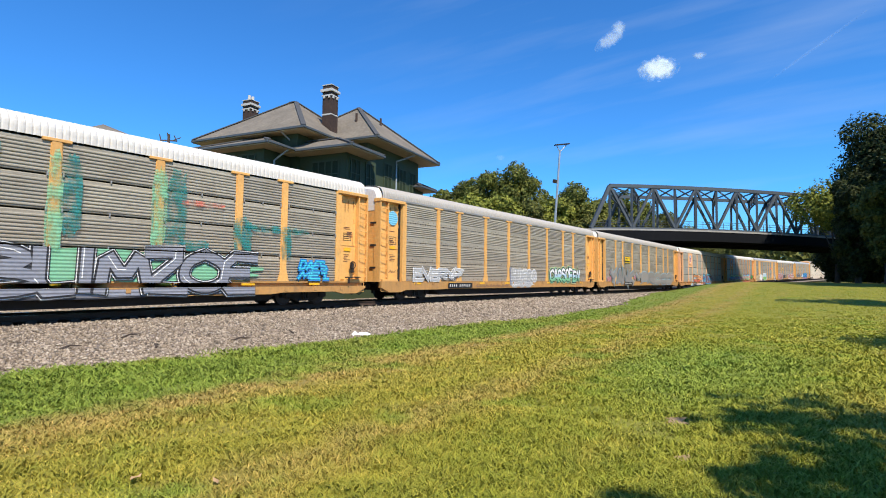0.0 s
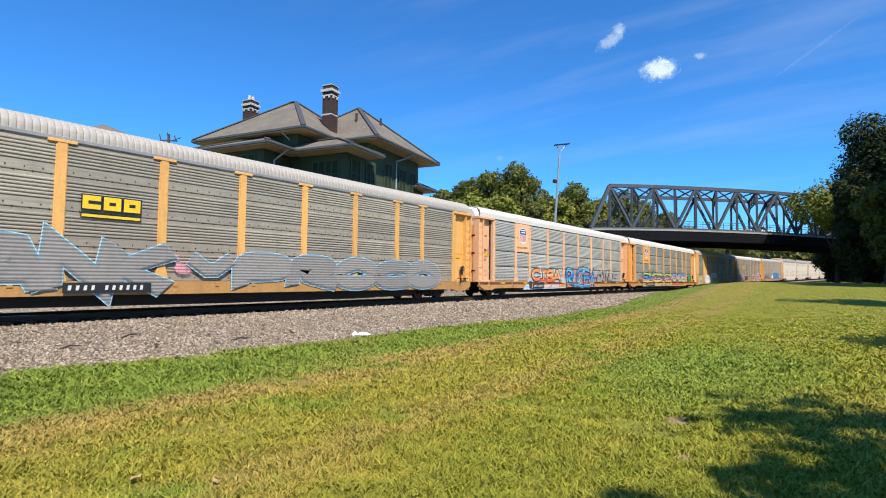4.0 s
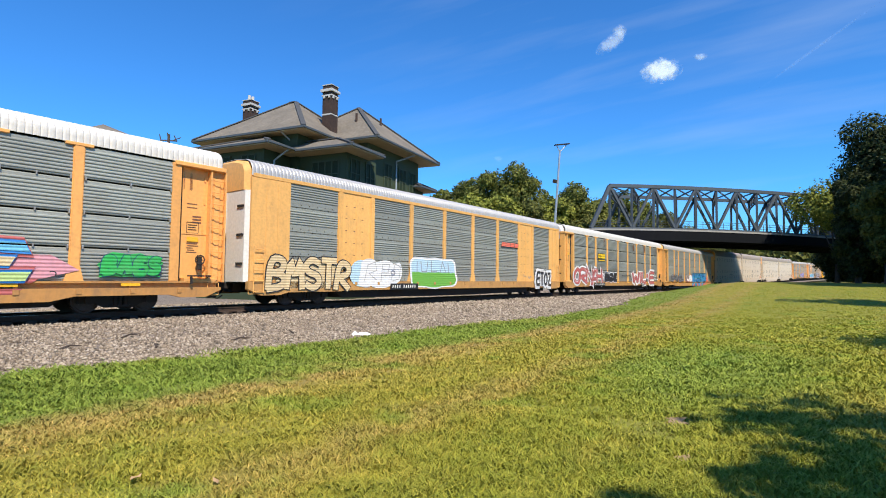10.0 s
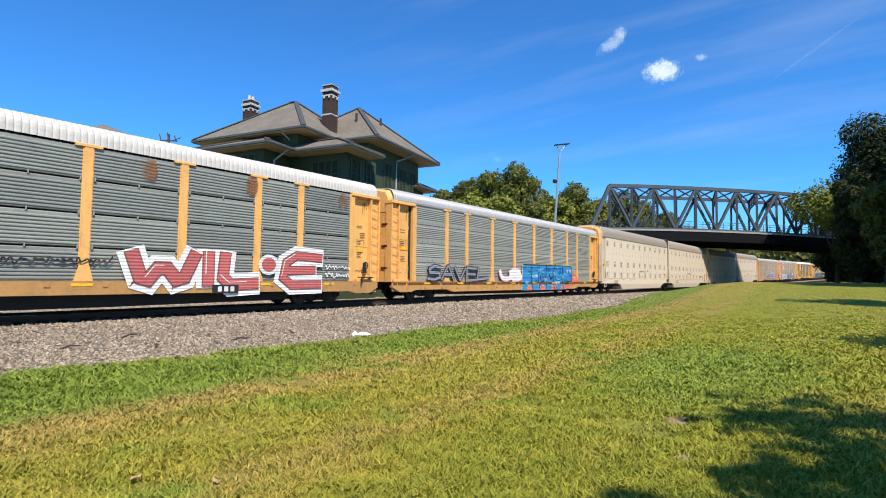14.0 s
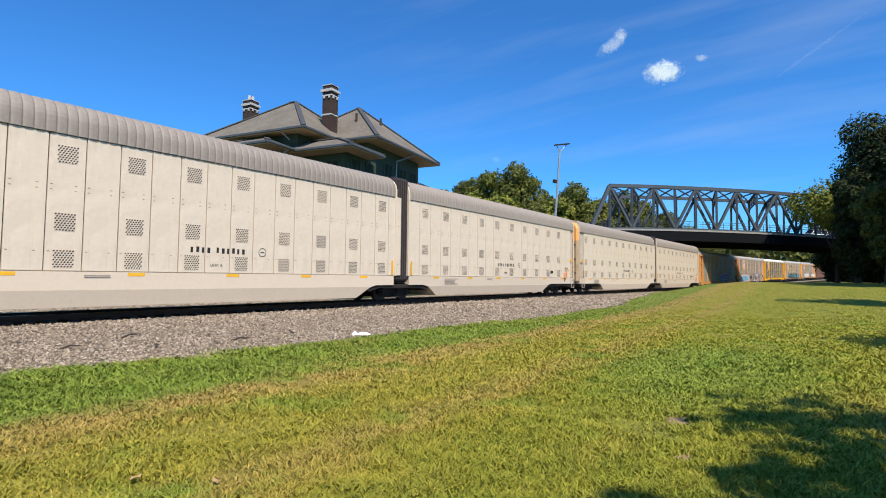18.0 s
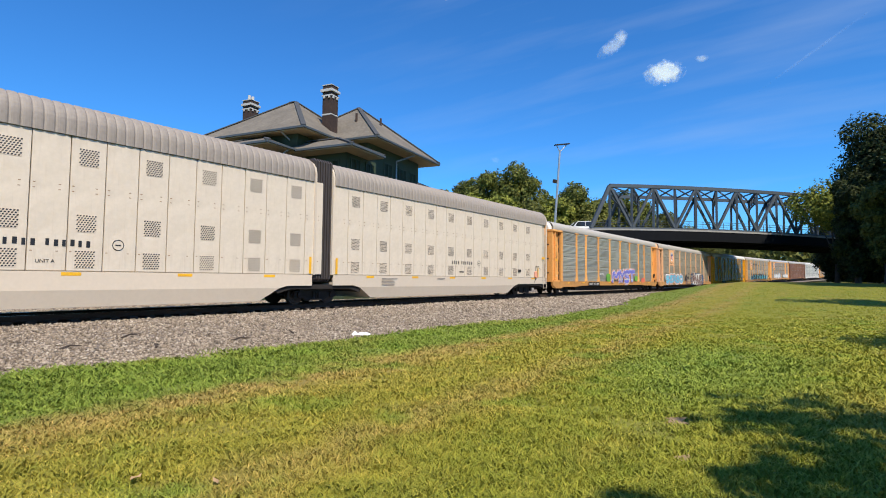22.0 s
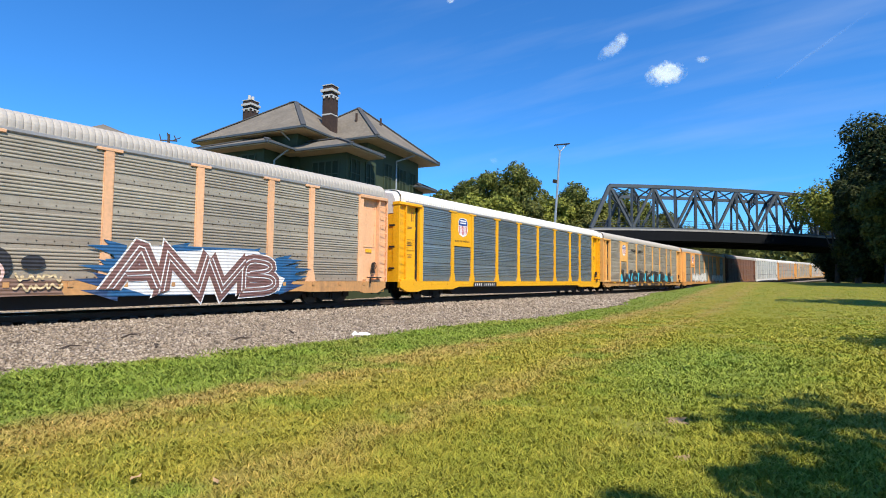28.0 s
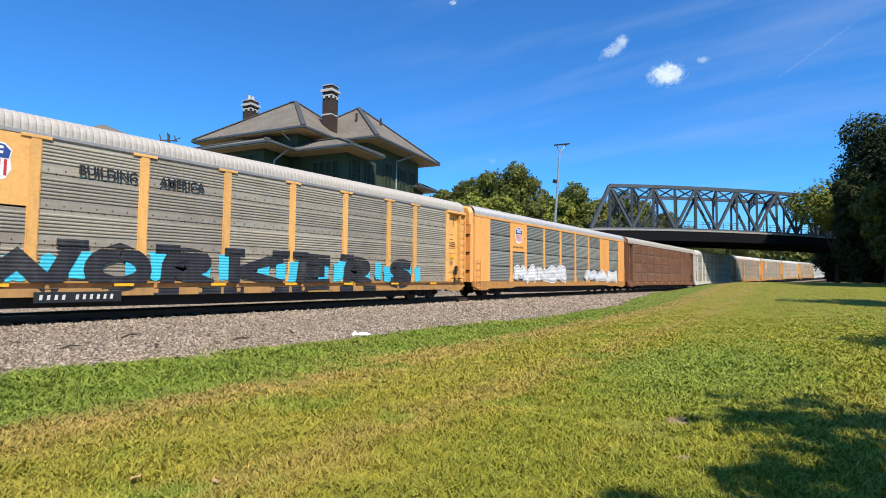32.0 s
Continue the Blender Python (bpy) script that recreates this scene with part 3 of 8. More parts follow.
@lru_cache(None)
def post_mesh(m, tee):
    g = Geo()
    g.box(-0.12, 0.12, PANEL_Y - 0.075, PANEL_Y + 0.04, SILL_TOP + 0.45, EAVE - 0.06, cut=0.012)
    g.box(-0.15, -0.12, PANEL_Y - 0.045, PANEL_Y + 0.03, SILL_TOP + 0.3, EAVE - 0.1)
    g.box(0.12, 0.15, PANEL_Y - 0.045, PANEL_Y + 0.03, SILL_TOP + 0.3, EAVE - 0.1)
    i = len(g.v)
    y0, y1 = PANEL_Y - 0.085, PANEL_Y + 0.04
    for z, w in ((SILL_TOP + 0.004, 0.25), (SILL_TOP + 0.48, 0.13)):
        g.v += [(-w, y0, z), (w, y0, z), (w, y1, z), (-w, y1, z)]
    for q in ((0, 1, 5, 4), (1, 2, 6, 5), (2, 3, 7, 6), (3, 0, 4, 7), (0, 3, 2, 1), (4, 5, 6, 7)):
        g.f.append(tuple(i + k for k in q))
        g.mi.append(0)
    if tee:
        g.box(-0.36, 0.36, PANEL_Y - 0.09, PANEL_Y + 0.03, EAVE - 0.075, EAVE + 0.015, cut=0.01)
    return g.mesh("post", m)


@lru_cache(None)
def sill_mesh(m, deep, slot=False):
    """The long side beam of the flat car, deeper between the trucks, with stake pockets and, on some, a shaded groove."""
    g = Geo()
    y0, y1 = PANEL_Y - 0.10, PANEL_Y + 0.10
    lo = SILL_TOP - deep
    arch = SILL_TOP - 0.44
    top = SILL_TOP - 0.205 if slot else SILL_TOP
    sec = [(-13.70, SILL_TOP - 0.30), (-13.15, SILL_TOP - 0.54), (-12.3, SILL_TOP - 0.54), (-11.9, arch), (-9.2, arch), (-8.6, lo), (8.6, lo), (9.2, arch), (11.9, arch), (12.3, SILL_TOP - 0.54), (13.15, SILL_TOP - 0.54), (13.70, SILL_TOP - 0.30)]
    g.prism([(x, [(y0, z), (y1, z), (y1, top), (y0, top)]) for x, z in sec])
    if slot:
        g.box(-13.60, 13.60, PANEL_Y + 0.04, y1, top, SILL_TOP - 0.055)
        g.box(-13.60, 13.60, y0 + 0.02, y1, SILL_TOP - 0.055, SILL_TOP)
        for x in np.arange(-12.6, 12.7, 2.92):
            g.box(x - 0.05, x + 0.05, y0 + 0.03, PANEL_Y + 0.04, top, SILL_TOP - 0.055)
    for x in np.arange(-12.6, 12.7, 1.46):
        g.box(x - 0.07, x + 0.07, y0 - 0.025, y0, top - 0.17, top - 0.03)
    return g.mesh("side_sill", m)


@lru_cache(None)
def ladder_mesh(m):
    g = Geo()
    g.box(-0.30, -0.24, -0.06, 0.36, 0, 3.95, cut=0.01)
    g.box(0.24, 0.30, -0.06, 0.36, 0, 3.95, cut=0.01)
    g.box(-0.24, 0.24, 0.07, 0.10, 0, 3.95)
    for i in range(9):
        z = 0.25 + i * 0.42
        g.tube((-0.25, -0.02, z + 0.03), (-0.12, -0.09, z - 0.02), 0.014, sides=6)
        g.tube((-0.12, -0.09, z - 0.02), (0.14, -0.09, z - 0.02), 0.014, sides=6)
        g.tube((0.14, -0.09, z - 0.02), (0.25, -0.02, z + 0.03), 0.014, sides=6)
    return g.mesh("ladder", m)


@lru_cache(None)
def side_door_mesh(m):
    g = Geo()
    g.box(-0.53, 0.53, 0, 0.05, 0, 3.82, cut=0.01)
    g.box(-0.51, 0.51, -0.02, 0.0, 1.52, 1.56)
    g.box(-0.51, -0.47, -0.03, 0.0, 0.1, 3.7)
    g.tube((0.33, -0.05, 1.6), (0.33, -0.05, 2.2), 0.015, sides=6)
    for z in (0.5, 2.6, 3.4):
        g.box(0.38, 0.44, -0.03, 0.02, z, z + 0.16)
    return g.mesh("side_door", m)


@lru_cache(None)
def wheelset_mesh():
    g = Geo()
    g.tube((0, -0.95, 0), (0, 0.95, 0), 0.085, sides=12)
    for s in (-1, 1):
        y = s * 0.754
        for ya, yb, ra, rb in ((y - 0.065, y + 0.065, 0.405, 0.405), (y - s * 0.065, y - s * 0.10, 0.43, 0.43)):
            g.tube((0, ya, 0), (0, yb, 0), ra, rb, 28)
        g.tube((0, y + s * 0.066, 0), (0, y + s * 0.085, 0), 0.36, 0.33, 24)
        for k in range(5):
            a = k * 1.2566
            g.tube((0.22 * math.cos(a), y + s * 0.08, 0.22 * math.sin(a)), (0.22 * math.cos(a), y + s * 0.10, 0.22 * math.sin(a)), 0.03, sides=6)
    return g.mesh("wheelset", m_wheel)


@lru_cache(None)
def truck_frame_mesh():
    """Cast side frame with its spring nest and bearing ends."""
    g = Geo()
    top = [(-1.15, 0.30), (-1.15, 0.52), (-0.95, 0.60), (-0.45, 0.74), (0.45, 0.74), (0.95, 0.60), (1.15, 0.52), (1.15, 0.30)]
    low = [(0.70, 0.30), (0.42, 0.16), (-0.42, 0.16), (-0.70, 0.30)]
    ring = top + low
    i, n = len(g.v), len(ring)
    for y in (-0.07, 0.07):
        g.v += [(x, y, z) for x, z in ring]
    for k in range(n):
        j = (k + 1) % n
        g.f.append((i + k, i + j, i + n + j, i + n + k))
        g.mi.append(0)
    g.f += [tuple(i + k for k in range(n)), tuple(i + n + k for k in reversed(range(n)))]
    g.mi += [0, 0]
    for x in (-0.14, 0, 0.14):
        g.tube((x, -0.1, 0.24), (x, -0.1, 0.52), 0.055, sides=10)
    for x in (-0.865, 0.865):
        g.tube((x, -0.16, 0.405), (x, 0.05, 0.405), 0.13, sides=12)
    g.box(-0.32, 0.32, -0.13, 0.05, 0.17, 0.23)
    return g.mesh("side_frame", m_truck)


@lru_cache(None)
def bolster_mesh():
    g = Geo()
    g.box(-0.22, 0.22, -0.95, 0.95, 0.42, 0.66, cut=0.03)
    g.tube((0, 0, 0.6), (0, 0, 0.86), 0.35, sides=16)
    for s in (-1, 1):
        g.box(s * 0.5 - 0.06, s * 0.5 + 0.06, -0.85, 0.85, 0.28, 0.40)
    return g.mesh("bolster", m_truck)


WHEELSETS = []


def truck(parent, x):
    t = part("truck", bolster_mesh(), parent, at=pose(x, 0, 0))
    part("side_frame", truck_frame_mesh(), t, at=pose(0, -1.0, 0))
    part("side_frame", truck_frame_mesh(), t, at=pose(0, 1.0, 0, 0, 0, 180))
    for dx in (-0.865, 0.865):
        w = new("wheelset", wheelset_mesh())
        w.parent = t
        w.matrix_parent_inverse = Matrix.Translation((dx, 0, 0.405))
        WHEELSETS.append(w)
    return t


@lru_cache(None)
def coupler_mesh():
    g = Geo()
    g.box(0.0, 0.75, -0.12, 0.12, 0.66, 0.92, cut=0.03)
    g.box(0.52, 0.82, -0.20, 0.16, 0.62, 0.96, cut=0.05)
    pts = [(0.0, -0.5, 0.75), (0.15, -0.52, 0.50), (0.4, -0.48, 0.36), (0.62, -0.40, 0.42)]
    for a, b in zip(pts, pts[1:]):
        g.tube(a, b, 0.032, sides=7)
    pts = [(0.05, -0.95, 0.70), (0.25, -0.98, 0.42), (0.5, -0.9, 0.34), (0.75, -0.8, 0.45)]
    for a, b in zip(pts, pts[1:]):
        g.tube(a, b, 0.024, sides=6)
    g.tube((0.22, -1.42, 0.80), (0.22, -0.3, 0.84), 0.016, sides=6)
    g.tube((0.22, -1.42, 0.80), (0.30, -1.44, 0.52), 0.016, sides=6)
    g.box(0.05, 0.20, -1.2, 1.2, 0.86, 0.92)
    g.box(-0.2, 0.14, -0.36, 0.36, 0.55, 0.98, cut=0.03)
    return g.mesh("coupler", m_under)


# lettering in broad strokes, on a unit square
STROKES = {
    "A": [[(0, 0), (0.45, 1), (0.6, 1), (1, 0)], [(0.2, 0.38), (0.8, 0.38)]],
    "B": [[(0, 0), (0, 1), (0.8, 0.95), (0.85, 0.6), (0.1, 0.52)], [(0.1, 0.52), (0.95, 0.45), (0.95, 0.05), (0, 0)]],
    "C": [[(1, 0.85), (0.6, 1), (0.05, 0.75), (0, 0.3), (0.4, 0), (1, 0.12)]],
    "D": [[(0, 0), (0.1, 1), (0.75, 0.9), (1, 0.5), (0.75, 0.08), (0, 0)]],
    "E": [[(1, 0.95), (0.1, 1), (0, 0), (1, 0.02)], [(0.05, 0.5), (0.8, 0.52)]],
    "F": [[(1, 0.95), (0.1, 1), (0, 0)], [(0.05, 0.5), (0.8, 0.52)]],
    "H": [[(0, 0), (0.05, 1)], [(1, 0), (0.95, 1)], [(0, 0.5), (1, 0.5)]],
    "I": [[(0.5, 0), (0.5, 1)], [(0.2, 1), (0.8, 1)], [(0.2, 0), (0.8, 0)]],
    "K": [[(0, 0), (0, 1)], [(1, 1), (0.1, 0.5), (1, 0)]],
    "L": [[(0.1, 1), (0, 0), (1, 0.05)]],
    "M": [[(0, 0), (0.15, 1), (0.5, 0.35), (0.85, 1), (1, 0)]],
    "N": [[(0, 0), (0.05, 1), (0.9, 0), (1, 1)]],
    "O": [[(0.5, 1), (0.05, 0.75), (0.0, 0.25), (0.5, 0), (1, 0.25), (0.95, 0.75), (0.5, 1)]],
    "P": [[(0, 0), (0.05, 1), (0.9, 0.92), (0.9, 0.5), (0.1, 0.45)]],
    "R": [[(0, 0), (0.05, 1), (0.85, 0.92), (0.85, 0.55), (0.1, 0.48), (1, 0)]],
    "S": [[(1, 0.88), (0.5, 1), (0.05, 0.8), (0.15, 0.55), (0.9, 0.45), (0.95, 0.15), (0.5, 0), (0, 0.12)]],
    "T": [[(0, 1), (1, 0.96)], [(0.5, 1), (0.5, 0)]],
    "U": [[(0, 1), (0.05, 0.2), (0.5, 0), (0.95, 0.2), (1, 1)]],
    "V": [[(0, 1), (0.5, 0), (1, 1)]],
    "W": [[(0, 1), (0.2, 0), (0.5, 0.7), (0.8, 0), (1, 1)]],
    "|": [[(0.5, 0), (0.5, 1)]],
    "X": [[(0, 0), (1, 1)], [(0, 1), (1, 0)]],
    "Y": [[(0, 1), (0.5, 0.5), (1, 1)], [(0.5, 0.5), (0.45, 0)]],
    "Z": [[(0, 0.95), (1, 1), (0, 0.05), (1, 0)]],
}


def stroke_layer(g, lines, width, y, mi, k=0, slash=0.0):
    """Broad mitred strokes with cut ends; each piece lies a hair above the last."""
    r = width / 2
    for line in lines:
        pts = [line[0]] + [b for a, b in zip(line, line[1:]) if math.hypot(b[0] - a[0], b[1] - a[1]) > 1e-3]
        n = len(pts)
        closed = math.hypot(pts[0][0] - pts[-1][0], pts[0][1] - pts[-1][1]) < 2e-3
        dirs = []
        for a, b in zip(pts, pts[1:]):
            d = math.hypot(b[0] - a[0], b[1] - a[1])
            dirs.append(((b[0] - a[0]) / d, (b[1] - a[1]) / d))
        edge = []
        for i, (px, pz) in enumerate(pts):
            u = dirs[i - 1] if i else (dirs[-1] if closed else dirs[0])
            v = dirs[i] if i < n - 1 else (dirs[0] if closed else dirs[-1])
            nx, nz = -(u[1] + v[1]), u[0] + v[0]
            m = math.hypot(nx, nz)
            if m < 0.3:
                nx, nz, m = -v[1], v[0], 1.0
            nx, nz = nx / m, nz / m
            h = r / max(0.5, -nx * v[1] + nz * v[0])
            ex = ez = 0.0
            cut = 0.0
            if not closed and i in (0, n - 1):
                w = -0.28 * r if i == 0 else 0.28 * r
                ex, ez, cut = v[0] * w, v[1] * w, slash * r * (1 if i else -1)
            edge.append(((px + ex + nx * h + v[0] * cut, pz + ez + nz * h + v[1] * cut), (px + ex - nx * h - v[0] * cut, pz + ez - nz * h - v[1] * cut)))
        for (a, b), (c, d) in zip(edge, edge[1:]):
            k += 1
            yy = y - 0.00012 * k
            g.quad((a[0], yy, a[1]), (b[0], yy, b[1]), (d[0], yy, d[1]), (c[0], yy, c[1]), mi)


SLOT = [False]   # whether the car in hand has an open slot between panels and sill


def skip_slots(n, l, b):
    """Paint does not bridge the open slots of the side."""
    tc = n.new("ShaderNodeTexCoord")
    sep = n.new("ShaderNodeSeparateXYZ")
    l.new(tc.outputs["Object"], sep.inputs[0])
    total = None
    for mid, half in ((0.850, 0.075), (1.972, 0.022)):
        q = n.new("ShaderNodeMath")
        q.operation = "COMPARE"
        l.new(sep.outputs["Z"], q.inputs[0])
        q.inputs[1].default_value, q.inputs[2].default_value = mid, half
        if total is None:
            total = q.outputs[0]
        else:
            a = n.new("ShaderNodeMath")
            a.operation = "MAXIMUM"
            l.new(total, a.inputs[0])
            l.new(q.outputs[0], a.inputs[1])
            total = a.outputs[0]
    inv = n.new("ShaderNodeMath")
    inv.operation = "SUBTRACT"
    inv.inputs[0].default_value = 1.0
    l.new(total, inv.inputs[1])
    l.new(inv.outputs[0], b.inputs["Alpha"])


@lru_cache(None)
def sprayed(name, slot):
    m = paint("spray_" + name + ("_slotted" if slot else ""), SPRAY[name], 0.5, 0.26, (0.25, 0.235, 0.21), ribbed=True)
    if slot:
        n = m.node_tree.nodes
        skip_slots(n, m.node_tree.links, n["Principled BSDF"])
    return m


def spray(name):
    return sprayed(name, SLOT[0])


@lru_cache(None)
def banded(stops, slot):
    """Sprayed colour in level bands: (colour, height of its lower edge) from the top down."""
    m, n, l, b = mat("spray_bands_" + "_".join(c for c, _ in stops), 0.5)
    tc = n.new("ShaderNodeTexCoord")
    sep = n.new("ShaderNodeSeparateXYZ")
    l.new(tc.outputs["Object"], sep.inputs[0])
    f = noise_tex(n, l, coords(n, l, (1, 1, 0.6)), 3.5, 4)
    q = n.new("ShaderNodeMath")
    q.operation = "MULTIPLY_ADD"
    l.new(f, q.inputs[0])
    q.inputs[1].default_value = 0.16
    l.new(sep.outputs["Z"], q.inputs[2])
    c = SPRAY[stops[-1][0]]
    for col, z in reversed(stops[:-1]):
        mr = n.new("ShaderNodeMapRange")
        mr.inputs["From Min"].default_value = z + 0.05
        mr.inputs["From Max"].default_value = z + 0.11
        l.new(q.outputs[0], mr.inputs["Value"])
        c = mix(n, l, mr.outputs[0], c, SPRAY[col])
    g = noise_tex(n, l, coords(n, l), 14, 4)
    w = ramp(n, [(0.3, (0.84, 0.84, 0.84)), (0.7, (1.08, 1.08, 1.08))])
    l.new(g, w.inputs[0])
    l.new(mix(n, l, 1.0, c, w.outputs[0], "MULTIPLY"), b.inputs["Base Color"])
    rib_relief(n, l, b)
    if slot:
        skip_slots(n, l, b)
    return m


SPRAY = {
        "black": (0.02, 0.02, 0.024), "white": (0.78, 0.78, 0.77), "silver": (0.46, 0.455, 0.44), "slate": (0.24, 0.25, 0.29), "mint": (0.22, 0.52, 0.30), "teal": (0.02, 0.22, 0.20),
    "green": (0.03, 0.40, 0.08), "lime": (0.45, 0.60, 0.22), "blue": (0.02, 0.20, 0.55), "sky": (0.16, 0.50, 0.72), "navy": (0.02, 0.06, 0.16), "red": (0.42, 0.06, 0.05), "coral": (0.75, 0.16, 0.10),
    "pink": (0.72, 0.32, 0.36), "orange": (0.78, 0.30, 0.08), "tan": (0.60, 0.50, 0.24), "maroon": (0.22, 0.09, 0.08), "purple": (0.19, 0.19, 0.62), "cyan": (0.05, 0.55, 0.75), "brown": (0.22, 0.13, 0.09), "rust": (0.24, 0.10, 0.04), "azure": (0.03, 0.27, 0.55), "rose": (0.50, 0.12, 0.11), "cream": (0.68, 0.52, 0.29), "leaf": (0.16, 0.42, 0.06), "pale": (0.45, 0.62, 0.72), "ash": (0.27, 0.255, 0.235), "smoke": (0.34, 0.335, 0.32), "blush": (0.74, 0.50, 0.44), "peach": (0.80, 0.46, 0.26), "steel": (0.20, 0.31, 0.36), "umber": (0.20, 0.10, 0.085), "ocean": (0.015, 0.10, 0.24),
}


def rounded(line):
    """The same stroke with its corners cut off."""
    out = [line[0]]
    for a, b in zip(line, line[1:]):
        out.append((a[0] * 0.75 + b[0] * 0.25, a[1] * 0.75 + b[1] * 0.25))
        out.append((a[0] * 0.25 + b[0] * 0.75, a[1] * 0.25 + b[1] * 0.75))
    return out + [line[-1]]


def lettered(car, text, x0, x1, z0, z1, fill, edge="black", glow="", seed=1, width=0.26, label="", wild=1.0, fit=1.08, lines="", cells=None, rims=None, gloss=True, slash=0.0):
    """A sprayed piece: broad interlocking letters with rims behind them, on the car's near side.

    cells gives each letter its own (x0, x1); rims are (extra width, colour) from the back to the front; fill is a colour or a tuple of level bands."""
    rng = random.Random(seed)
    step = (x1 - x0) / len(text)
    y = -1.586
    letters = []
    for i, ch in enumerate(text):
        a, b = cells[i] if cells else (x0 + i * step, x0 + (i + 1) * step)
        sx = (b - a) * fit - width
        bx = (a + b - sx) / 2
        slant = rng.uniform(-0.15, 0.22) * wild
        lift, grow = rng.uniform(-0.05, 0.05) * (z1 - z0) * wild, 1 + rng.uniform(-0.06, 0.06) * wild
        ls = [[(bx + sx * (px + rng.uniform(-0.05, 0.05) * wild) + slant * (pz - 0.5), z0 + lift + width * 0.6 + (z1 - z0 - width * 1.2) * grow * (pz + rng.uniform(-0.04, 0.04) * wild)) for px, pz in st] for st in STROKES[ch]]
        if width > 0.15 and wild > 0.3:
            ls = [rounded(rounded(ln)) if ch in "BCDOPRSU" else rounded(ln) if slash < 0.3 else ln for ln in ls]
        letters.append(ls)
    if rims is None:
        rims = ([(0.34, glow)] if glow else []) + [(0.11, edge)]
    flat = [ln for ls in letters for ln in ls]
    g = Geo()
    for j, (extra, col) in enumerate(rims):
        stroke_layer(g, flat, width + extra, y - 0.009 * j, j, 0, slash)
    paints = [spray(col) for _, col in rims]
    name = fill if isinstance(fill, str) else fill[0][0]
    piece = part("graffiti", g.mesh("graffiti", *paints), car, label or f"sprayed {name} lettering with {rims[-1][1]} outline")
    piece["kind"] = "stuff"
    body = banded(fill, SLOT[0]) if not isinstance(fill, str) else spray(fill)
    y -= 0.009 * len(rims)
    for i, ls in enumerate(letters):
        g = Geo()
        yy = y - 0.0016 * i
        stroke_layer(g, ls, width + rims[-1][0], yy, 0, 0, slash)
        stroke_layer(g, ls, width, yy - 0.011, 1, 0, slash)
        if lines:
            stroke_layer(g, ls, width * 0.46, yy - 0.020, 2, 0, slash)
            stroke_layer(g, ls, width * 0.26, yy - 0.026, 1, 0, slash)
        elif gloss and width > 0.24:
            shine = []
            for ln in ls:
                m = len(ln) // 3
                shine.append([(px - width * 0.27, pz + width * 0.24) for px, pz in ln[m : m + max(3, m)]])
            stroke_layer(g, shine[:1], 0.030, yy - 0.020, 2)
        part("letter", g.mesh("letter", paints[-1], body, spray(lines or "white")), piece)["kind"] = "stuff"
    return piece


def arc(cx, cz, rx, rz, a0, a1, n=14):
    """Points along part of an ellipse, angles in degrees."""
    return [(cx + rx * math.cos(math.radians(a0 + (a1 - a0) * i / n)), cz + rz * math.sin(math.radians(a0 + (a1 - a0) * i / n))) for i in range(n + 1)]


def mural(car, label, items, y=-1.572):
    """Sprayed shapes, each above the last: (colour, outline) fills it, (colour, line, width) draws a stroke."""
    g, paints = Geo(), []
    for k, it in enumerate(items):
        m = banded(it[0], SLOT[0]) if not isinstance(it[0], str) else spray(it[0])
        if m not in paints:
            paints.append(m)
        mi = paints.index(m)
        yy = y - 0.0012 * k
        if len(it) == 3:
            stroke_layer(g, [it[1]], it[2], yy, mi)
        else:
            i = len(g.v)
            g.v += [(px, yy, pz) for px, pz in it[1]]
            g.f.append(tuple(range(i, len(g.v))))
            g.mi.append(mi)
    ob = part("graffiti", g.mesh("graffiti", *paints), car, label)
    ob["kind"] = "stuff"
    return ob


@lru_cache(None)
def haze(color):
    """Thin overspray: colour that lets the sheet show through in ragged patches."""
    m, n, l, b = mat("overspray_" + color, 0.55)
    b.inputs["Base Color"].default_value = (*SPRAY[color], 1)
    f = noise_tex(n, l, coords(n, l, (1, 1, 0.6)), 3.0, 5, 0.65)
    r = ramp(n, [(0.38, (0.05, 0.05, 0.05)), (0.62, (0.85, 0.85, 0.85))])
    l.new(f, r.inputs[0])
    l.new(r.outputs[0], b.inputs["Alpha"])
    rib_relief(n, l, b)
    return m


def scribble(parent, x0, x1, z0, z1, color, seed=1, y=-1.195, width=0.022, label="thin scribbled tag"):
    """A loose handwritten tag of thin strokes that cannot be read."""
    rng = random.Random(seed)
    g = Geo()
    k = 0
    n = max(3, int((x1 - x0) / 0.16))
    for r in range(max(1, int((z1 - z0) / 0.28))):
        zz = z1 - (r + 0.5) * (z1 - z0) / max(1, int((z1 - z0) / 0.28))
        pts = []
        for i in range(n * 3):
            u = i / (n * 3 - 1)
            pts.append((x0 + (x1 - x0) * u + rng.uniform(-0.07, 0.07), zz + rng.uniform(0.04, 0.15) * math.sin(i * 2.1 + seed) + rng.uniform(-0.06, 0.06)))
        pts = rounded(rounded(pts))
        stroke_layer(g, [pts], width, y, 0, k)
        k += len(pts)
    ob = part("tag", g.mesh("tag", spray(color)), parent, label)
    ob["kind"] = "stuff"
    return ob


FOGS = [0]


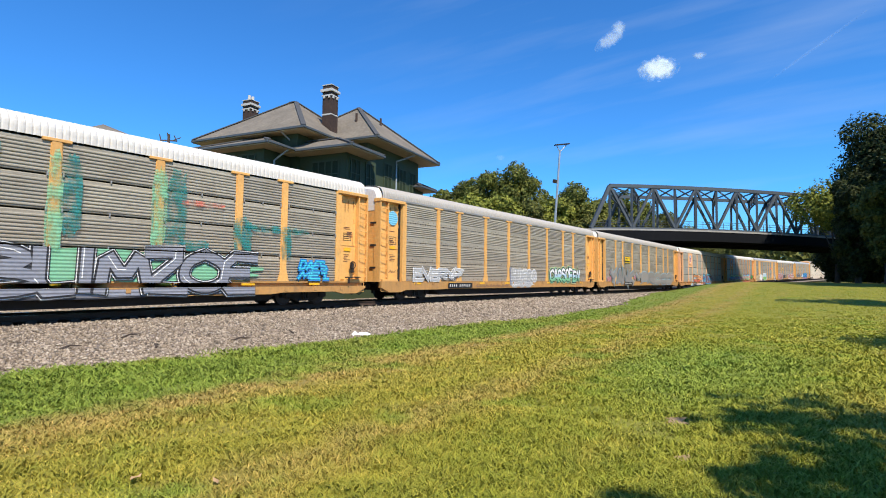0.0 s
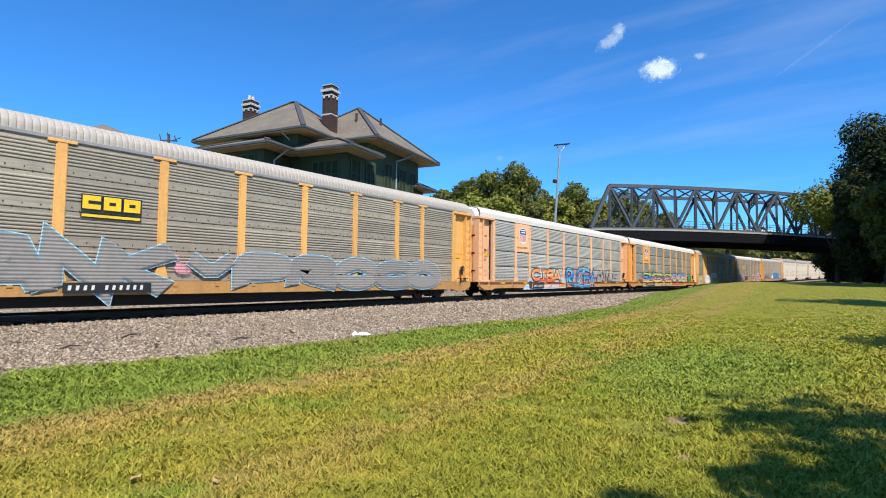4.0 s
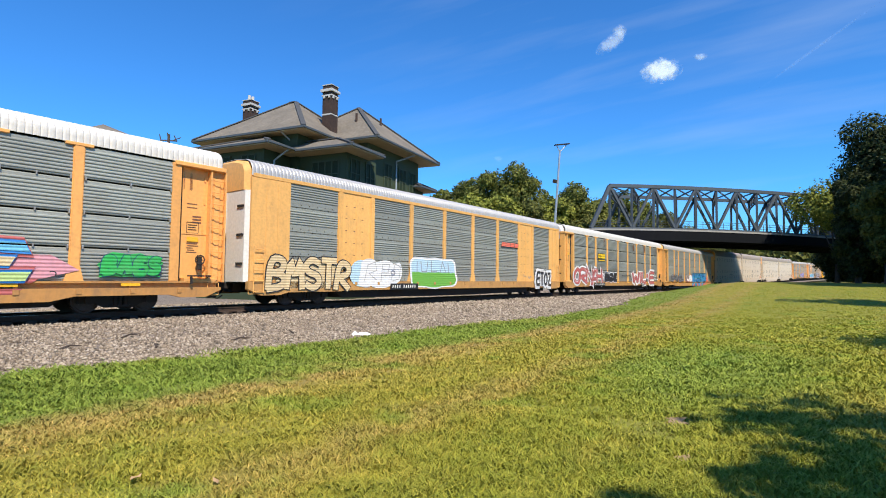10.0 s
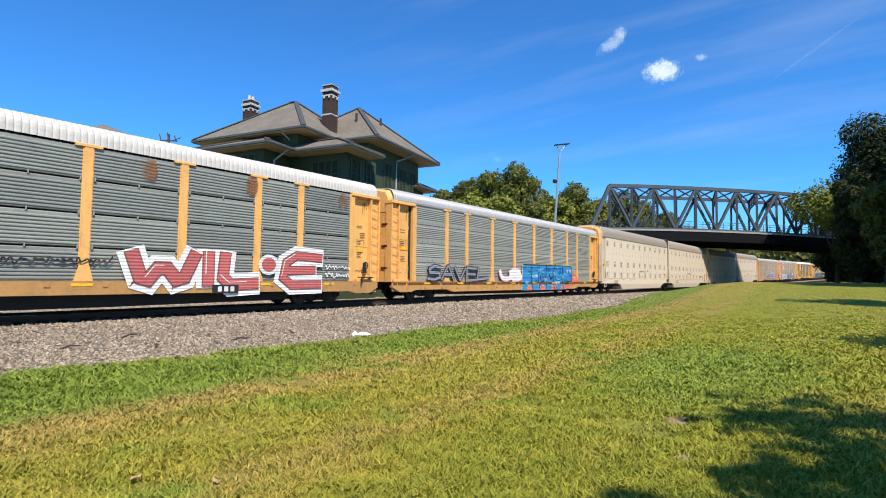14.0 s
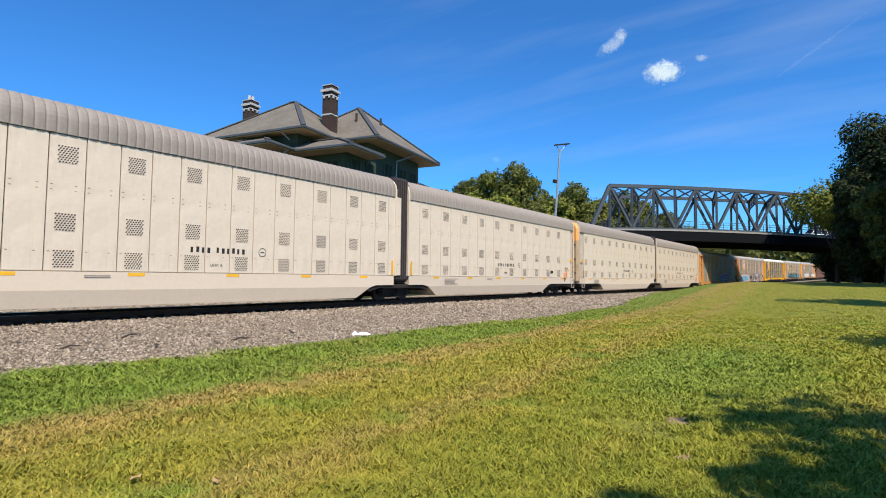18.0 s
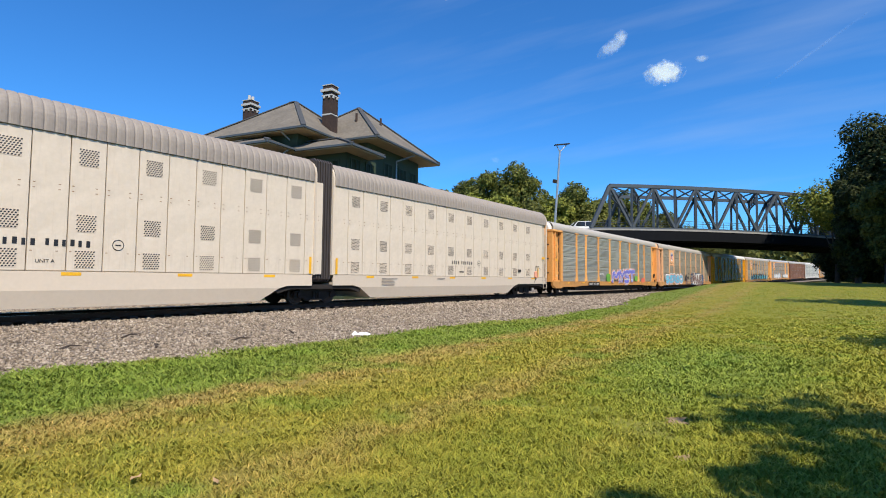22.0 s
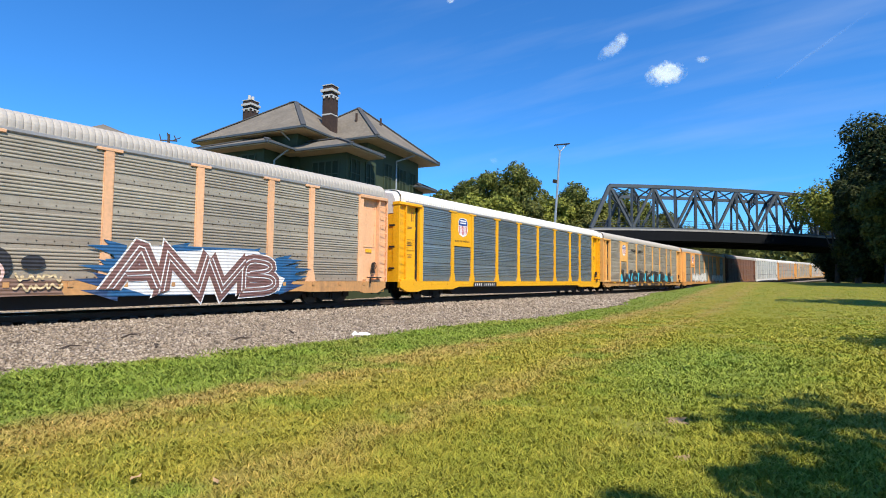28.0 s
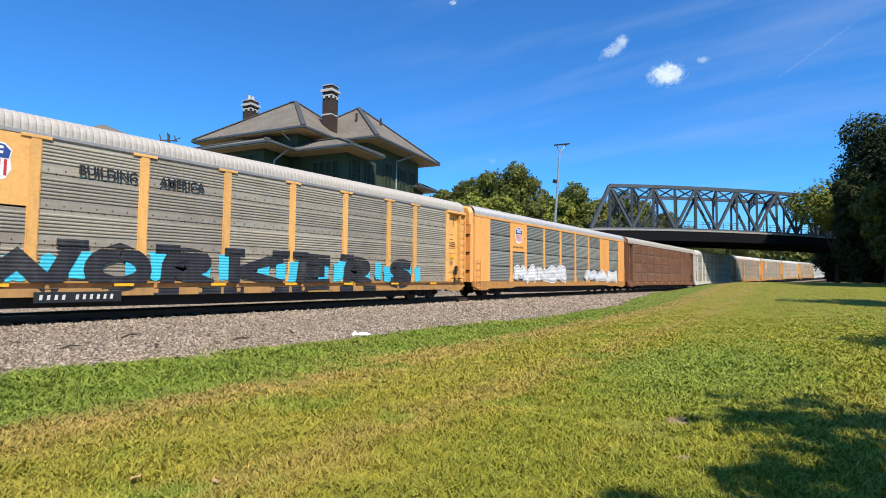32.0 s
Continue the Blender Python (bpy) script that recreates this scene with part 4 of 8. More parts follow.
def fog(car, x0, x1, z0, z1, color, seed=1, n=14, y=-1.530, label="", thin=False):
    """A flat sprayed patch with a ragged outline."""
    rng = random.Random(seed)
    g = Geo()
    cx, cz = (x0 + x1) / 2, (z0 + z1) / 2
    FOGS[0] += 1
    y -= 0.030 + 0.0004 * (FOGS[0] % 12)   # clear of the side sill and of one another
    g.v = []
    for i in range(n * 2):
        a = math.pi * i / n
        k = rng.uniform(0.82, 1.06)
        sq = 1 / max(abs(math.cos(a)), abs(math.sin(a))) ** 0.75
        g.v.append((cx + (x1 - x0) / 2 * math.cos(a) * k * sq, y, cz + (z1 - z0) / 2 * math.sin(a) * k * sq))
    g.f.append(tuple(range(n * 2)))
    g.mi.append(0)
    return part("paint_patch", g.mesh("paint_patch", haze(color) if thin else spray(color)), car, label or f"{color} sprayed patch")


def words(name, text, size, m, parent, at, label="", wide=1.0, bold=0.0):
    cu = bpy.data.curves.new(name, "FONT")
    cu.offset = bold
    cu.body, cu.size, cu.extrude = text, size, 0.002
    tmp = bpy.data.objects.new("tmp_text", cu)
    me = bpy.data.meshes.new_from_object(tmp)
    bpy.data.objects.remove(tmp)
    me.transform(Matrix.Diagonal((wide, 1, 1, 1)))
    me.materials.clear()
    me.materials.append(m)
    ob = part(name, me, parent, label or "painted lettering", at)
    return ob


@lru_cache(None)
def shield_mesh(h):
    """Shield badge: blue head, white and red upright bars, white rim."""
    g = Geo()
    w = h * 0.42

    def outline(k):
        return [(-w * k, h * 0.30 * k), (-w * 0.7 * k, h * 0.44 * k), (0, h * 0.5 * k), (w * 0.7 * k, h * 0.44 * k), (w * k, h * 0.30 * k), (w * 0.92 * k, h * 0.1 * k), (w * k, -h * 0.15 * k), (w * 0.75 * k, -h * 0.38 * k), (0, -h * 0.5 * k), (-w * 0.75 * k, -h * 0.38 * k), (-w * k, -h * 0.15 * k), (-w * 0.92 * k, h * 0.1 * k)]

    def flat(pts, y, mi):
        i = len(g.v)
        g.v += [(x, y, z) for x, z in pts]
        g.f.append(tuple(range(i, i + len(pts))))
        g.mi.append(mi)

    flat(outline(1.0), 0, 0)
    o = outline(0.93)
    flat([o[11], o[0], o[1], o[2], o[3], o[4], o[5]], -0.004, 1)
    for i in range(6):
        x = -w * 0.72 + i * w * 0.288
        flat([(x - w * 0.07, h * 0.07), (x + w * 0.07, h * 0.07), (x + w * 0.07, -h * (0.40 - abs(x) / w * 0.12)), (x - w * 0.07, -h * (0.40 - abs(x) / w * 0.12))], -0.004, 2)
    for z in (0.31, 0.19):
        flat([(-w * 0.6, h * z), (w * 0.6, h * z), (w * 0.6, h * (z + 0.065)), (-w * 0.6, h * (z + 0.065))], -0.008, 0)
    return g.mesh("shield_badge", plain("badge_white", (0.8, 0.8, 0.8)), plain("badge_blue", (0.02, 0.06, 0.25)), plain("badge_red", (0.5, 0.04, 0.03)))


def autorack(name_label, body, roof, panels, deep=0.36, tee=True, solid=(), badge=None, text_bays=False, flush=False, rail_band=False, end_white=False, rows=4, door_white=False, seam=True, slot=False):
    """A covered car carrier. Its origin is on the rail's top under its middle."""
    car = new("autorack_car")
    SLOT[0] = slot
    tagged(car, name_label, "railway car", "cars of the train")
    ph = (EAVE - SILL_TOP) / rows
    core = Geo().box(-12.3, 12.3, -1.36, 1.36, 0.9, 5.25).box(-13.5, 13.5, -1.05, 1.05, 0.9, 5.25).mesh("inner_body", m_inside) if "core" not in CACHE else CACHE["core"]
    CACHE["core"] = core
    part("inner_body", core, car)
    part("roof", roof_mesh(27.3, 1.50, EAVE, 0.73, roof), car)
    if "under" not in CACHE:
        g = Geo()
        g.box(-12.9, 12.9, -0.45, 0.45, 0.52, 0.92)
        g.prism([(x, [(-1.22, z), (1.22, z), (1.22, 0.92), (-1.22, 0.92)]) for x, z in ((-9.3, 0.60), (-8.7, 0.24), (-2.0, 0.18), (2.0, 0.18), (8.7, 0.24), (9.3, 0.60))])
        g.tube((3.0, -0.9, 0.5), (4.2, -0.9, 0.5), 0.18, sides=12)
        g.box(-4.0, -3.0, -1.2, -0.6, 0.30, 0.6)
        CACHE["under"] = g.mesh("underframe", m_under)
    part("underframe", CACHE["under"], car)
    for x in (-10.6, 10.6):
        truck(car, x)
    for s in (0, 180):
        part("coupler", coupler_mesh(), car, at=pose(-13.45 if s else 13.45, 0, 0, 0, 0, s))
    for turn in (0, 180):
        T = pose(0, 0, 0, 0, 0, turn)
        near = turn == 0
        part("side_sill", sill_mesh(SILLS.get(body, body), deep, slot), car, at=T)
        x = -HALF
        for i, w in enumerate(BAYS):
            if i in solid:
                key = ("solid", round(w, 2), body)
                if key not in CACHE:
                    g = Geo().box(0.0, w - 0.30, PANEL_Y - 0.03, PANEL_Y + 0.03, SILL_TOP, EAVE, cut=0.008)
                    g.box((w - 0.3) / 2 - 0.02, (w - 0.3) / 2 + 0.02, PANEL_Y - 0.042, PANEL_Y - 0.03, SILL_TOP + 0.05, EAVE - 0.05)
                    CACHE[key] = g.mesh("plate", body)
                part("plate", CACHE[key], car, at=T @ pose(x + 0.15, 0, 0))
            else:
                top = rows
                if badge is not None and near and i == badge:
                    top = rows // 2
                    key = ("badge", round(w, 2), body)
                    if key not in CACHE:
                        CACHE[key] = Geo().box(0.0, w - 0.30, PANEL_Y - 0.05, PANEL_Y + 0.03, SILL_TOP + ph * (rows // 2) + 0.03, EAVE - 0.03, cut=0.008).mesh("badge_plate", body)
                    pl = part("badge_plate", CACHE[key], car, at=T @ pose(x + 0.15, 0, 0))
                    part("shield_badge", shield_mesh(1.15), pl, "blue, white and red shield badge", at=pose((w - 0.3) / 2, PANEL_Y - 0.056, 4.15))["kind"] = "stuff"
                    if not text_bays:
                        words("slogan", "BUILDING AMERICA", 0.165, m_black, pl, pose((w - 0.3) / 2 - 0.80, PANEL_Y - 0.056, 3.28, 90, 0, 0))
                for k in range(top):
                    part("side_panel", (panel_mesh(round(w - 0.30, 2), round(ph - 0.048, 3), panels, 8 if rows == 4 else 9) if seam else panel_mesh(round(w - 0.30, 2), round(ph - 0.010, 3), panels, 6, 0.30)), car, at=T @ pose(x + 0.15, PANEL_Y, SILL_TOP + 0.005 + ph * k))
                if not seam:
                    key = ("bolts", round(w, 2), rows)
                    if key not in CACHE:
                        g = Geo()
                        for k in range(rows):
                            z = SILL_TOP + ph * k
                            for xx in np.arange(0.15, w - 0.35, 0.42):
                                g.box(xx, xx + 0.03, PANEL_Y - 0.024, PANEL_Y - 0.01, z + 0.10, z + 0.135)
                                if k:
                                    g.box(xx + 0.2, xx + 0.22, PANEL_Y - 0.022, PANEL_Y - 0.01, z - 0.03, z + 0.03)
                        CACHE[key] = g.mesh("fastening", m_under)
                    part("fastening", CACHE[key], car, "dark bolt heads on the panels", at=T @ pose(x + 0.15, 0, 0))["kind"] = "stuff"
                elif near or i % 2 == 0:
                    key = ("clips", round(w, 2), rows)
                    if key not in CACHE:
                        g = Geo()
                        for k in range(1, rows):
                            z = SILL_TOP + ph * k
                            for xx in (0.02, w - 0.36):
                                g.box(xx, xx + 0.04, PANEL_Y - 0.075, PANEL_Y - 0.02, z - 0.075, z + 0.055, cut=0.015)
                            g.box((w - 0.3) / 2 - 0.015, (w - 0.3) / 2 + 0.015, PANEL_Y - 0.06, PANEL_Y - 0.01, z - 0.06, z + 0.04)
                        CACHE[key] = g.mesh("joint_clip", m_chrome)
                    part("joint_clip", CACHE[key], car, "small steel clips on the panel joints", at=T @ pose(x + 0.15, 0, 0))["kind"] = "stuff"
            x += w
            if i < len(BAYS) - 1:
                part("post", post_mesh(body, tee), car, at=T @ pose(x, 0, 0))
        if not seam:
            key = ("eave", panels)
            if key not in CACHE:
                CACHE[key] = Geo().box(-13.3, 13.3, PANEL_Y - 0.065, PANEL_Y + 0.03, EAVE - 0.03, EAVE + 0.12, cut=0.03).mesh("eave_rail", m_chrome)
            part("eave_rail", CACHE[key], car, "galvanised rail under the roof", at=T)
        if rail_band or flush:
            key = ("band", body)
            if key not in CACHE:
                CACHE[key] = Geo().box(-13.6, 13.6, PANEL_Y - 0.07, PANEL_Y + 0.03, EAVE - 0.06, EAVE + 0.10, cut=0.015).mesh("top_rail", body)
            part("top_rail", CACHE[key], car, at=T)
        for e in (-1, 1):
            if flush:
                key = ("endplate", body, e * (1 if near else -1))
                if key not in CACHE:
                    g = Geo().box(min(-1.08 * e, 0.68 * e), max(-1.08 * e, 0.68 * e), PANEL_Y - 0.06, PANEL_Y + 0.06, SILL_TOP, EAVE - 0.06, cut=0.02)
                    g.box(-0.50 * e - 0.012, -0.50 * e + 0.012, PANEL_Y - 0.072, PANEL_Y - 0.06, SILL_TOP + 0.1, EAVE - 0.2)
                    g.box(-0.03, 0.03, PANEL_Y - 0.075, PANEL_Y - 0.06, SILL_TOP + 0.1, EAVE - 0.2)
                    CACHE[key] = g.mesh("end_plate", body)
                    h = Geo()
                    for dx in (-0.22, 0.22):
                        h.tube((dx, PANEL_Y - 0.16, 0.55), (dx, PANEL_Y - 0.16, 2.3), 0.018, sides=6)
                    for k in range(5):
                        h.tube((-0.22, PANEL_Y - 0.16, 0.6 + k * 0.4), (0.22, PANEL_Y - 0.16, 0.6 + k * 0.4), 0.016, sides=6)
                    CACHE[("grab", body)] = h.mesh("ladder", body)
                part("end_plate", CACHE[key], car, at=T @ pose(e * 12.96, 0, 0))
                part("ladder", CACHE[("grab", body)], car, at=T @ pose(e * 13.3, 0, 0))
            else:
                key = ("jamb", body, e)
                if key not in CACHE:
                    g = Geo().box(min(-0.48 * e, -0.18 * e), max(-0.48 * e, -0.18 * e), PANEL_Y - 0.07, PANEL_Y + 0.36, SILL_TOP, EAVE - 0.06, cut=0.02)
                    CACHE[key] = g.mesh("door_jamb", body)
                    CACHE[("head", body)] = Geo().box(-0.95, 0.85, PANEL_Y - 0.13, PANEL_Y + 0.36, EAVE - 0.13, EAVE + 0.02, cut=0.02).mesh("door_header", body)
                    CACHE[("foot", body)] = Geo().box(-0.62, 0.5, PANEL_Y - 0.09, PANEL_Y + 0.36, SILL_TOP - 0.02, SILL_TOP + 0.1, cut=0.01).mesh("door_foot", body)
                part("door_jamb", CACHE[key], car, at=T @ pose(e * 12.36, 0, 0))
                part("side_door", side_door_mesh(body), car, at=T @ pose(e * 12.71, PANEL_Y + 0.15, SILL_TOP + 0.1))
                part("ladder", ladder_mesh(body), car, at=T @ pose(e * 13.52, PANEL_Y - 0.02, 0.95))
                part("door_header", CACHE[("head", body)], car, at=T @ pose(e * 12.9, 0, 0))
                part("door_foot", CACHE[("foot", body)], car, at=T @ pose(e * 13.0, 0, 0))
    # brake wheel with its step at the rear end, warning placards on the doors
    if "brake" not in CACHE:
        g = Geo()
        for k in range(12):
            a, b = k * 0.5236, (k + 1) * 0.5236
            g.tube((0.16 * math.cos(a), 0, 0.16 * math.sin(a)), (0.16 * math.cos(b), 0, 0.16 * math.sin(b)), 0.022, sides=6)
        for k in range(4):
            g.tube((0, 0.02, 0), (0.16 * math.cos(k * 1.5708), 0, 0.16 * math.sin(k * 1.5708)), 0.016, sides=5)
        g.box(-0.07, 0.07, 0.0, 0.10, -0.35, 0.12, cut=0.02)
        CACHE["brake"] = g.mesh("brake_wheel", m_truck)
        CACHE["step"] = Geo().box(-0.42, 0.30, -0.20, 0.06, 0.0, 0.05).box(-0.42, -0.36, -0.20, -0.14, -0.25, 0.0).mesh("brake_step", m_truck)
        CACHE["placard"] = Geo().box(-0.20, 0.20, -0.012, 0.0, 0.0, 0.16).mesh("placard", m_reflect)
        CACHE["stirrup"] = Geo().tube((-0.2, 0, 0), (-0.2, 0, -0.42), 0.016, sides=6).tube((0.2, 0, 0), (0.2, 0, -0.42), 0.016, sides=6).tube((-0.2, 0, -0.42), (0.2, 0, -0.42), 0.016, sides=6).mesh("stirrup", body)
    if not flush:
        part("brake_wheel", CACHE["brake"], car, "dark iron brake wheel", at=pose(12.92, PANEL_Y - 0.06, 1.72))
        part("brake_step", CACHE["step"], car, at=pose(12.95, PANEL_Y - 0.04, 1.14))
        part("placard", CACHE["placard"], car, "yellow warning placard", at=pose(-12.72, PANEL_Y + 0.125, 2.6 + 0.6 * (at_ % 3 > 1)))
        part("placard", CACHE["placard"], car, "yellow warning placard", at=pose(12.72, PANEL_Y + 0.125, 2.35))
    for x in (-13.45, 13.45):
        part("stirrup", CACHE["stirrup"], car, at=pose(x, PANEL_Y - 0.02, 0.92))
    endm = m_white if end_white else body
    for s in (-1, 1):
        key = ("enddoor", body, end_white, s, door_white)
        if key not in CACHE:
            g = Geo()
            prof = [(-1.42, 1.0), (-1.30, 1.0)]
            ring_o = [(-1.44, 0.95), (1.44, 0.95), (1.44, 4.45), (-1.44, 4.45)]
            ring_i = [(-1.30, 0.95), (1.30, 0.95), (1.30, 4.45), (-1.30, 4.45)]
            g.prism([(s * 13.4, ring_o), (s * 13.62, ring_o), (s * 13.78, ring_i)])
            g.box(min(s * 13.78, s * 13.82), max(s * 13.78, s * 13.82), -0.03, 0.03, 1.0, 4.4)
            for z in (1.6, 2.7, 3.8):
                g.box(min(s * 13.76, s * 13.83), max(s * 13.76, s * 13.83), -1.25, -0.85, z, z + 0.09, 1)
            top_o = [(-1.38, 4.46), (1.38, 4.46), (1.38, 5.25), (1.2, 5.58), (0.5, 5.72), (-0.5, 5.72), (-1.2, 5.58), (-1.38, 5.25)]
            top_i = [(y * 0.88, 4.46 + (z - 4.46) * 0.9) for y, z in top_o]
            g.prism([(s * 13.4, top_o), (s * 13.62, top_o), (s * 13.80, top_i)], 2)
            CACHE[key] = g.mesh("end_door", m_white if door_white else body, m_under, endm)
        part("end_door", CACHE[key], car)
    return car


CACHE = {}


def bars(car, items, m, y=-1.57, name="stencilling", label="small unreadable stencilled marks"):
    """Small plain bars that stand for unreadable stencilling: (x, z, width, height)."""
    g = Geo()
    for x, z, w, h in items:
        g.quad((x, y, z), (x + w, y, z), (x + w, y, z + h), (x, y, z + h))
    ob = part(name, g.mesh(name, m), car, label)
    ob["kind"] = "stuff"
    return ob


def door_marks(car, seed):
    """Boxed notices, lines of small marks and scuffs on the near side doors and ladders."""
    rng = random.Random(seed)
    y = PANEL_Y + 0.142
    for e in (-1, 1):
        x = e * 12.72
        g = Geo()
        z = rng.uniform(2.75, 3.1)
        w, h = rng.uniform(0.20, 0.26), rng.uniform(0.15, 0.22)
        for a in (-1, 1):
            g.box(x + a * w - 0.008, x + a * w + 0.008, y - 0.004, y, z - h, z + h)
            g.box(x - w, x + w, y - 0.004, y, z + a * h - 0.008, z + a * h + 0.008)
        for k in range(3):
            g.box(x - w * 0.8, x - w * 0.8 + w * rng.uniform(0.9, 1.6), y - 0.004, y, z + 0.08 - 0.08 * k, z + 0.105 - 0.08 * k)
        part("notice", g.mesh("notice", m_black), car, "black boxed notice")["kind"] = "stuff"
        low = rng.uniform(2.15, 2.45)
        bars(car, [(x - 0.2 + 0.04 * (k % 2), low - 0.075 * k, rng.uniform(0.2, 0.4), 0.03) for k in range(rng.choice((3, 4, 5)))] + [(x - 0.22, low + rng.choice((1.25, 1.45)) - 0.07 * k, 0.36, 0.028) for k in range(2)], m_brown, y - 0.003)
        if rng.random() < 0.6:
            scribble(car, x - 0.3, x + 0.25, 1.25, 1.25 + rng.uniform(0.3, 0.6), rng.choice(("white", "slate", "brown")), seed * 7 + e, y - 0.006, 0.02)
        # rusty streaks that run from the header and the sill
        for k in range(3):
            rx = x + rng.uniform(-0.38, 0.38)
            fog(car, rx - 0.03, rx + 0.03, 4.1, 4.75, "rust", seed * 11 + k, 5, y + 0.026, "brown rust streak", thin=True)


def number_plate(car, x, z=0.62, w=2.6):
    """Black patch on the sill with white bars in place of the car's number."""
    g = Geo().box(x, x + w, -1.662, -1.648, z + 0.02, z + 0.32)
    pl = part("number_patch", g.mesh("number_patch", m_black), car, "black painted patch on the sill")
    g = Geo()
    k = (w - 0.2) / 2.4
    for i in range(10):
        xx = x + 0.12 + (i * 0.215 + (0.18 if i > 3 else 0.0)) * k
        g.quad((xx, -1.667, z + 0.10), (xx + 0.09 * k, -1.667, z + 0.10), (xx + 0.11 * k, -1.667, z + 0.24), (xx + 0.02 * k, -1.667, z + 0.24))
    part("number_mark", g.mesh("number_mark", m_white), pl, "white bars")


def yellow_ticks(car, m, xs, z):
    g = Geo()
    for x in xs:
        g.quad((x - 0.28, -1.572, z), (x + 0.28, -1.572, z), (x + 0.28, -1.572, z + 0.09), (x - 0.28, -1.572, z + 0.09))
    part("reflector_tape", g.mesh("reflector_tape", m), car, "yellow reflective strips along the sill")["kind"] = "stuff"


m_reflect = plain("reflector_yellow", (0.85, 0.45, 0.02), 0.35)


def twin_unit(label):
    """A white two-part car carrier with a rubber bellows in its middle and rows of vents."""
    car = new("articulated_autorack_car")
    tagged(car, label, "railway car", "cars of the train")
    wall = m_offwhite
    for s in (-1, 1):
        cx = s * 11.0
        half = 10.42
        if ("tu", s) not in CACHE:
            CACHE[("tu", s)] = Geo().box(-half, half, -1.44, 1.44, 0.95, 5.6).mesh("inner_body", plain("seam_grime", (0.50, 0.42, 0.33), 0.8))
            sk = Geo()
            # the skirt folds inwards below, and lifts over the trucks
            sec = [(-half, 0.80), (-9.2, 0.80), (-8.8, 0.70), (-8.0, 0.22), (4.9, 0.22), (5.7, 0.70), (6.2, 0.80), (half, 0.80)]
            if s < 0:
                sec = [(-x, z) for x, z in reversed(sec)]
            sk.prism([(x, [(-1.53 + max(0.0, 0.72 - z) * 0.22, z), (1.53 - max(0.0, 0.72 - z) * 0.22, z), (1.53, max(z + 0.02, 0.72)), (1.53, 1.26), (-1.53, 1.26), (-1.53, max(z + 0.02, 0.72))]) for x, z in sec])
            CACHE[("sk", s)] = sk.mesh("skirt", wall)
            pn = Geo()
            pn.box(-0.450, 0.450, -0.055, 0.0, 0.0, 3.93, cut=0.02)
            for zz in (0.55, 2.3, 2.45):
                pn.box(-0.40, -0.34, -0.060, -0.055, zz, zz + 0.02, 1)
                pn.box(0.20, 0.26, -0.060, -0.055, zz, zz + 0.02, 1)
            CACHE[("pn", s)] = pn.mesh("wall_panel", m_dented, plain("rust_mark", (0.30, 0.17, 0.09), 0.9))
            vt = Geo().box(-0.25, 0.25, -0.004, 0.01, -0.26, 0.26, 0)
            for row in range(8):
                for col in range(6 + row % 2):
                    vx, vz = -0.195 + col * 0.078 - (row % 2) * 0.039, -0.225 + row * 0.064
                    k = len(vt.v)
                    vt.v += [(vx - 0.030, -0.008, vz - 0.020), (vx + 0.012, -0.008, vz - 0.020), (vx + 0.030, -0.008, vz + 0.020), (vx - 0.012, -0.008, vz + 0.020)]
                    vt.f.append((k, k + 1, k + 2, k + 3))
                    vt.mi.append(1)
            CACHE[("vt", s)] = vt.mesh("vent", m_offwhite, m_black)
            cap = Geo()
            arch = [(-1.57, 1.26), (-1.57, 5.55), (-1.50, 5.80), (-1.36, 6.0), (-1.1, 6.16), (-0.5, 6.32), (0.5, 6.32), (1.1, 6.16), (1.36, 6.0), (1.50, 5.80), (1.57, 5.55), (1.57, 1.26)]
            cap.prism([(-0.05, arch), (0.05, arch)])
            CACHE[("cap", s)] = cap.mesh("end_arch", m_offwhite)
        part("inner_body", CACHE[("tu", s)], car, at=pose(cx, 0, 0))
        part("skirt", CACHE[("sk", s)], car, at=pose(cx, 0, 0))
        part("roof", roof_mesh(2 * half, 1.55, 5.2, 1.12, m_roof_dark, 0.262, 0.030), car, at=pose(cx, 0, 0))
        n = 22
        pw = 2 * half / n
        for turn in (0, 180):
            T = pose(0, 0, 0, 0, 0, turn)
            for i in range(n):
                x = cx - half + (i + 0.5) * pw + (0.83 - 0.32 * i / 21 if s < 0 else -0.13 - 0.38 * i / 21)
                pa = part("wall_panel", CACHE[("pn", s)], car, at=T @ pose(x, -1.47, 1.27))
                if (i % 2 == 1) == (s > 0) and turn == 0 and not (s > 0 and i == n - 1):
                    for z in (0.35, 1.40, 3.35):
                        part("vent", CACHE[("vt", s)], pa, "perforated dark vent", at=pose(0, -0.058, z))
        for e in (-1, 1):
            part("end_arch", CACHE[("cap", s)], car, at=pose(cx + e * (half + 0.08), 0, 0))
        if ("lad", s) not in CACHE:
            h = Geo()
            for dx in (-0.22, 0.22):
                h.tube((dx, -1.66, 0.45), (dx, -1.66, 2.5), 0.02, sides=6)
            for k in range(6):
                h.tube((-0.22, -1.66, 0.5 + k * 0.37), (0.22, -1.66, 0.5 + k * 0.37), 0.018, sides=6)
            CACHE[("lad", s)] = h.mesh("ladder", m_offwhite)
            dr = Geo()
            low = [(-1.50, 1.0), (1.50, 1.0), (1.50, 4.5), (-1.50, 4.5)]
            top = [(-1.50, 4.5), (1.50, 4.5), (1.50, 5.55), (1.30, 5.95), (0.5, 6.2), (-0.5, 6.2), (-1.30, 5.95), (-1.50, 5.55)]
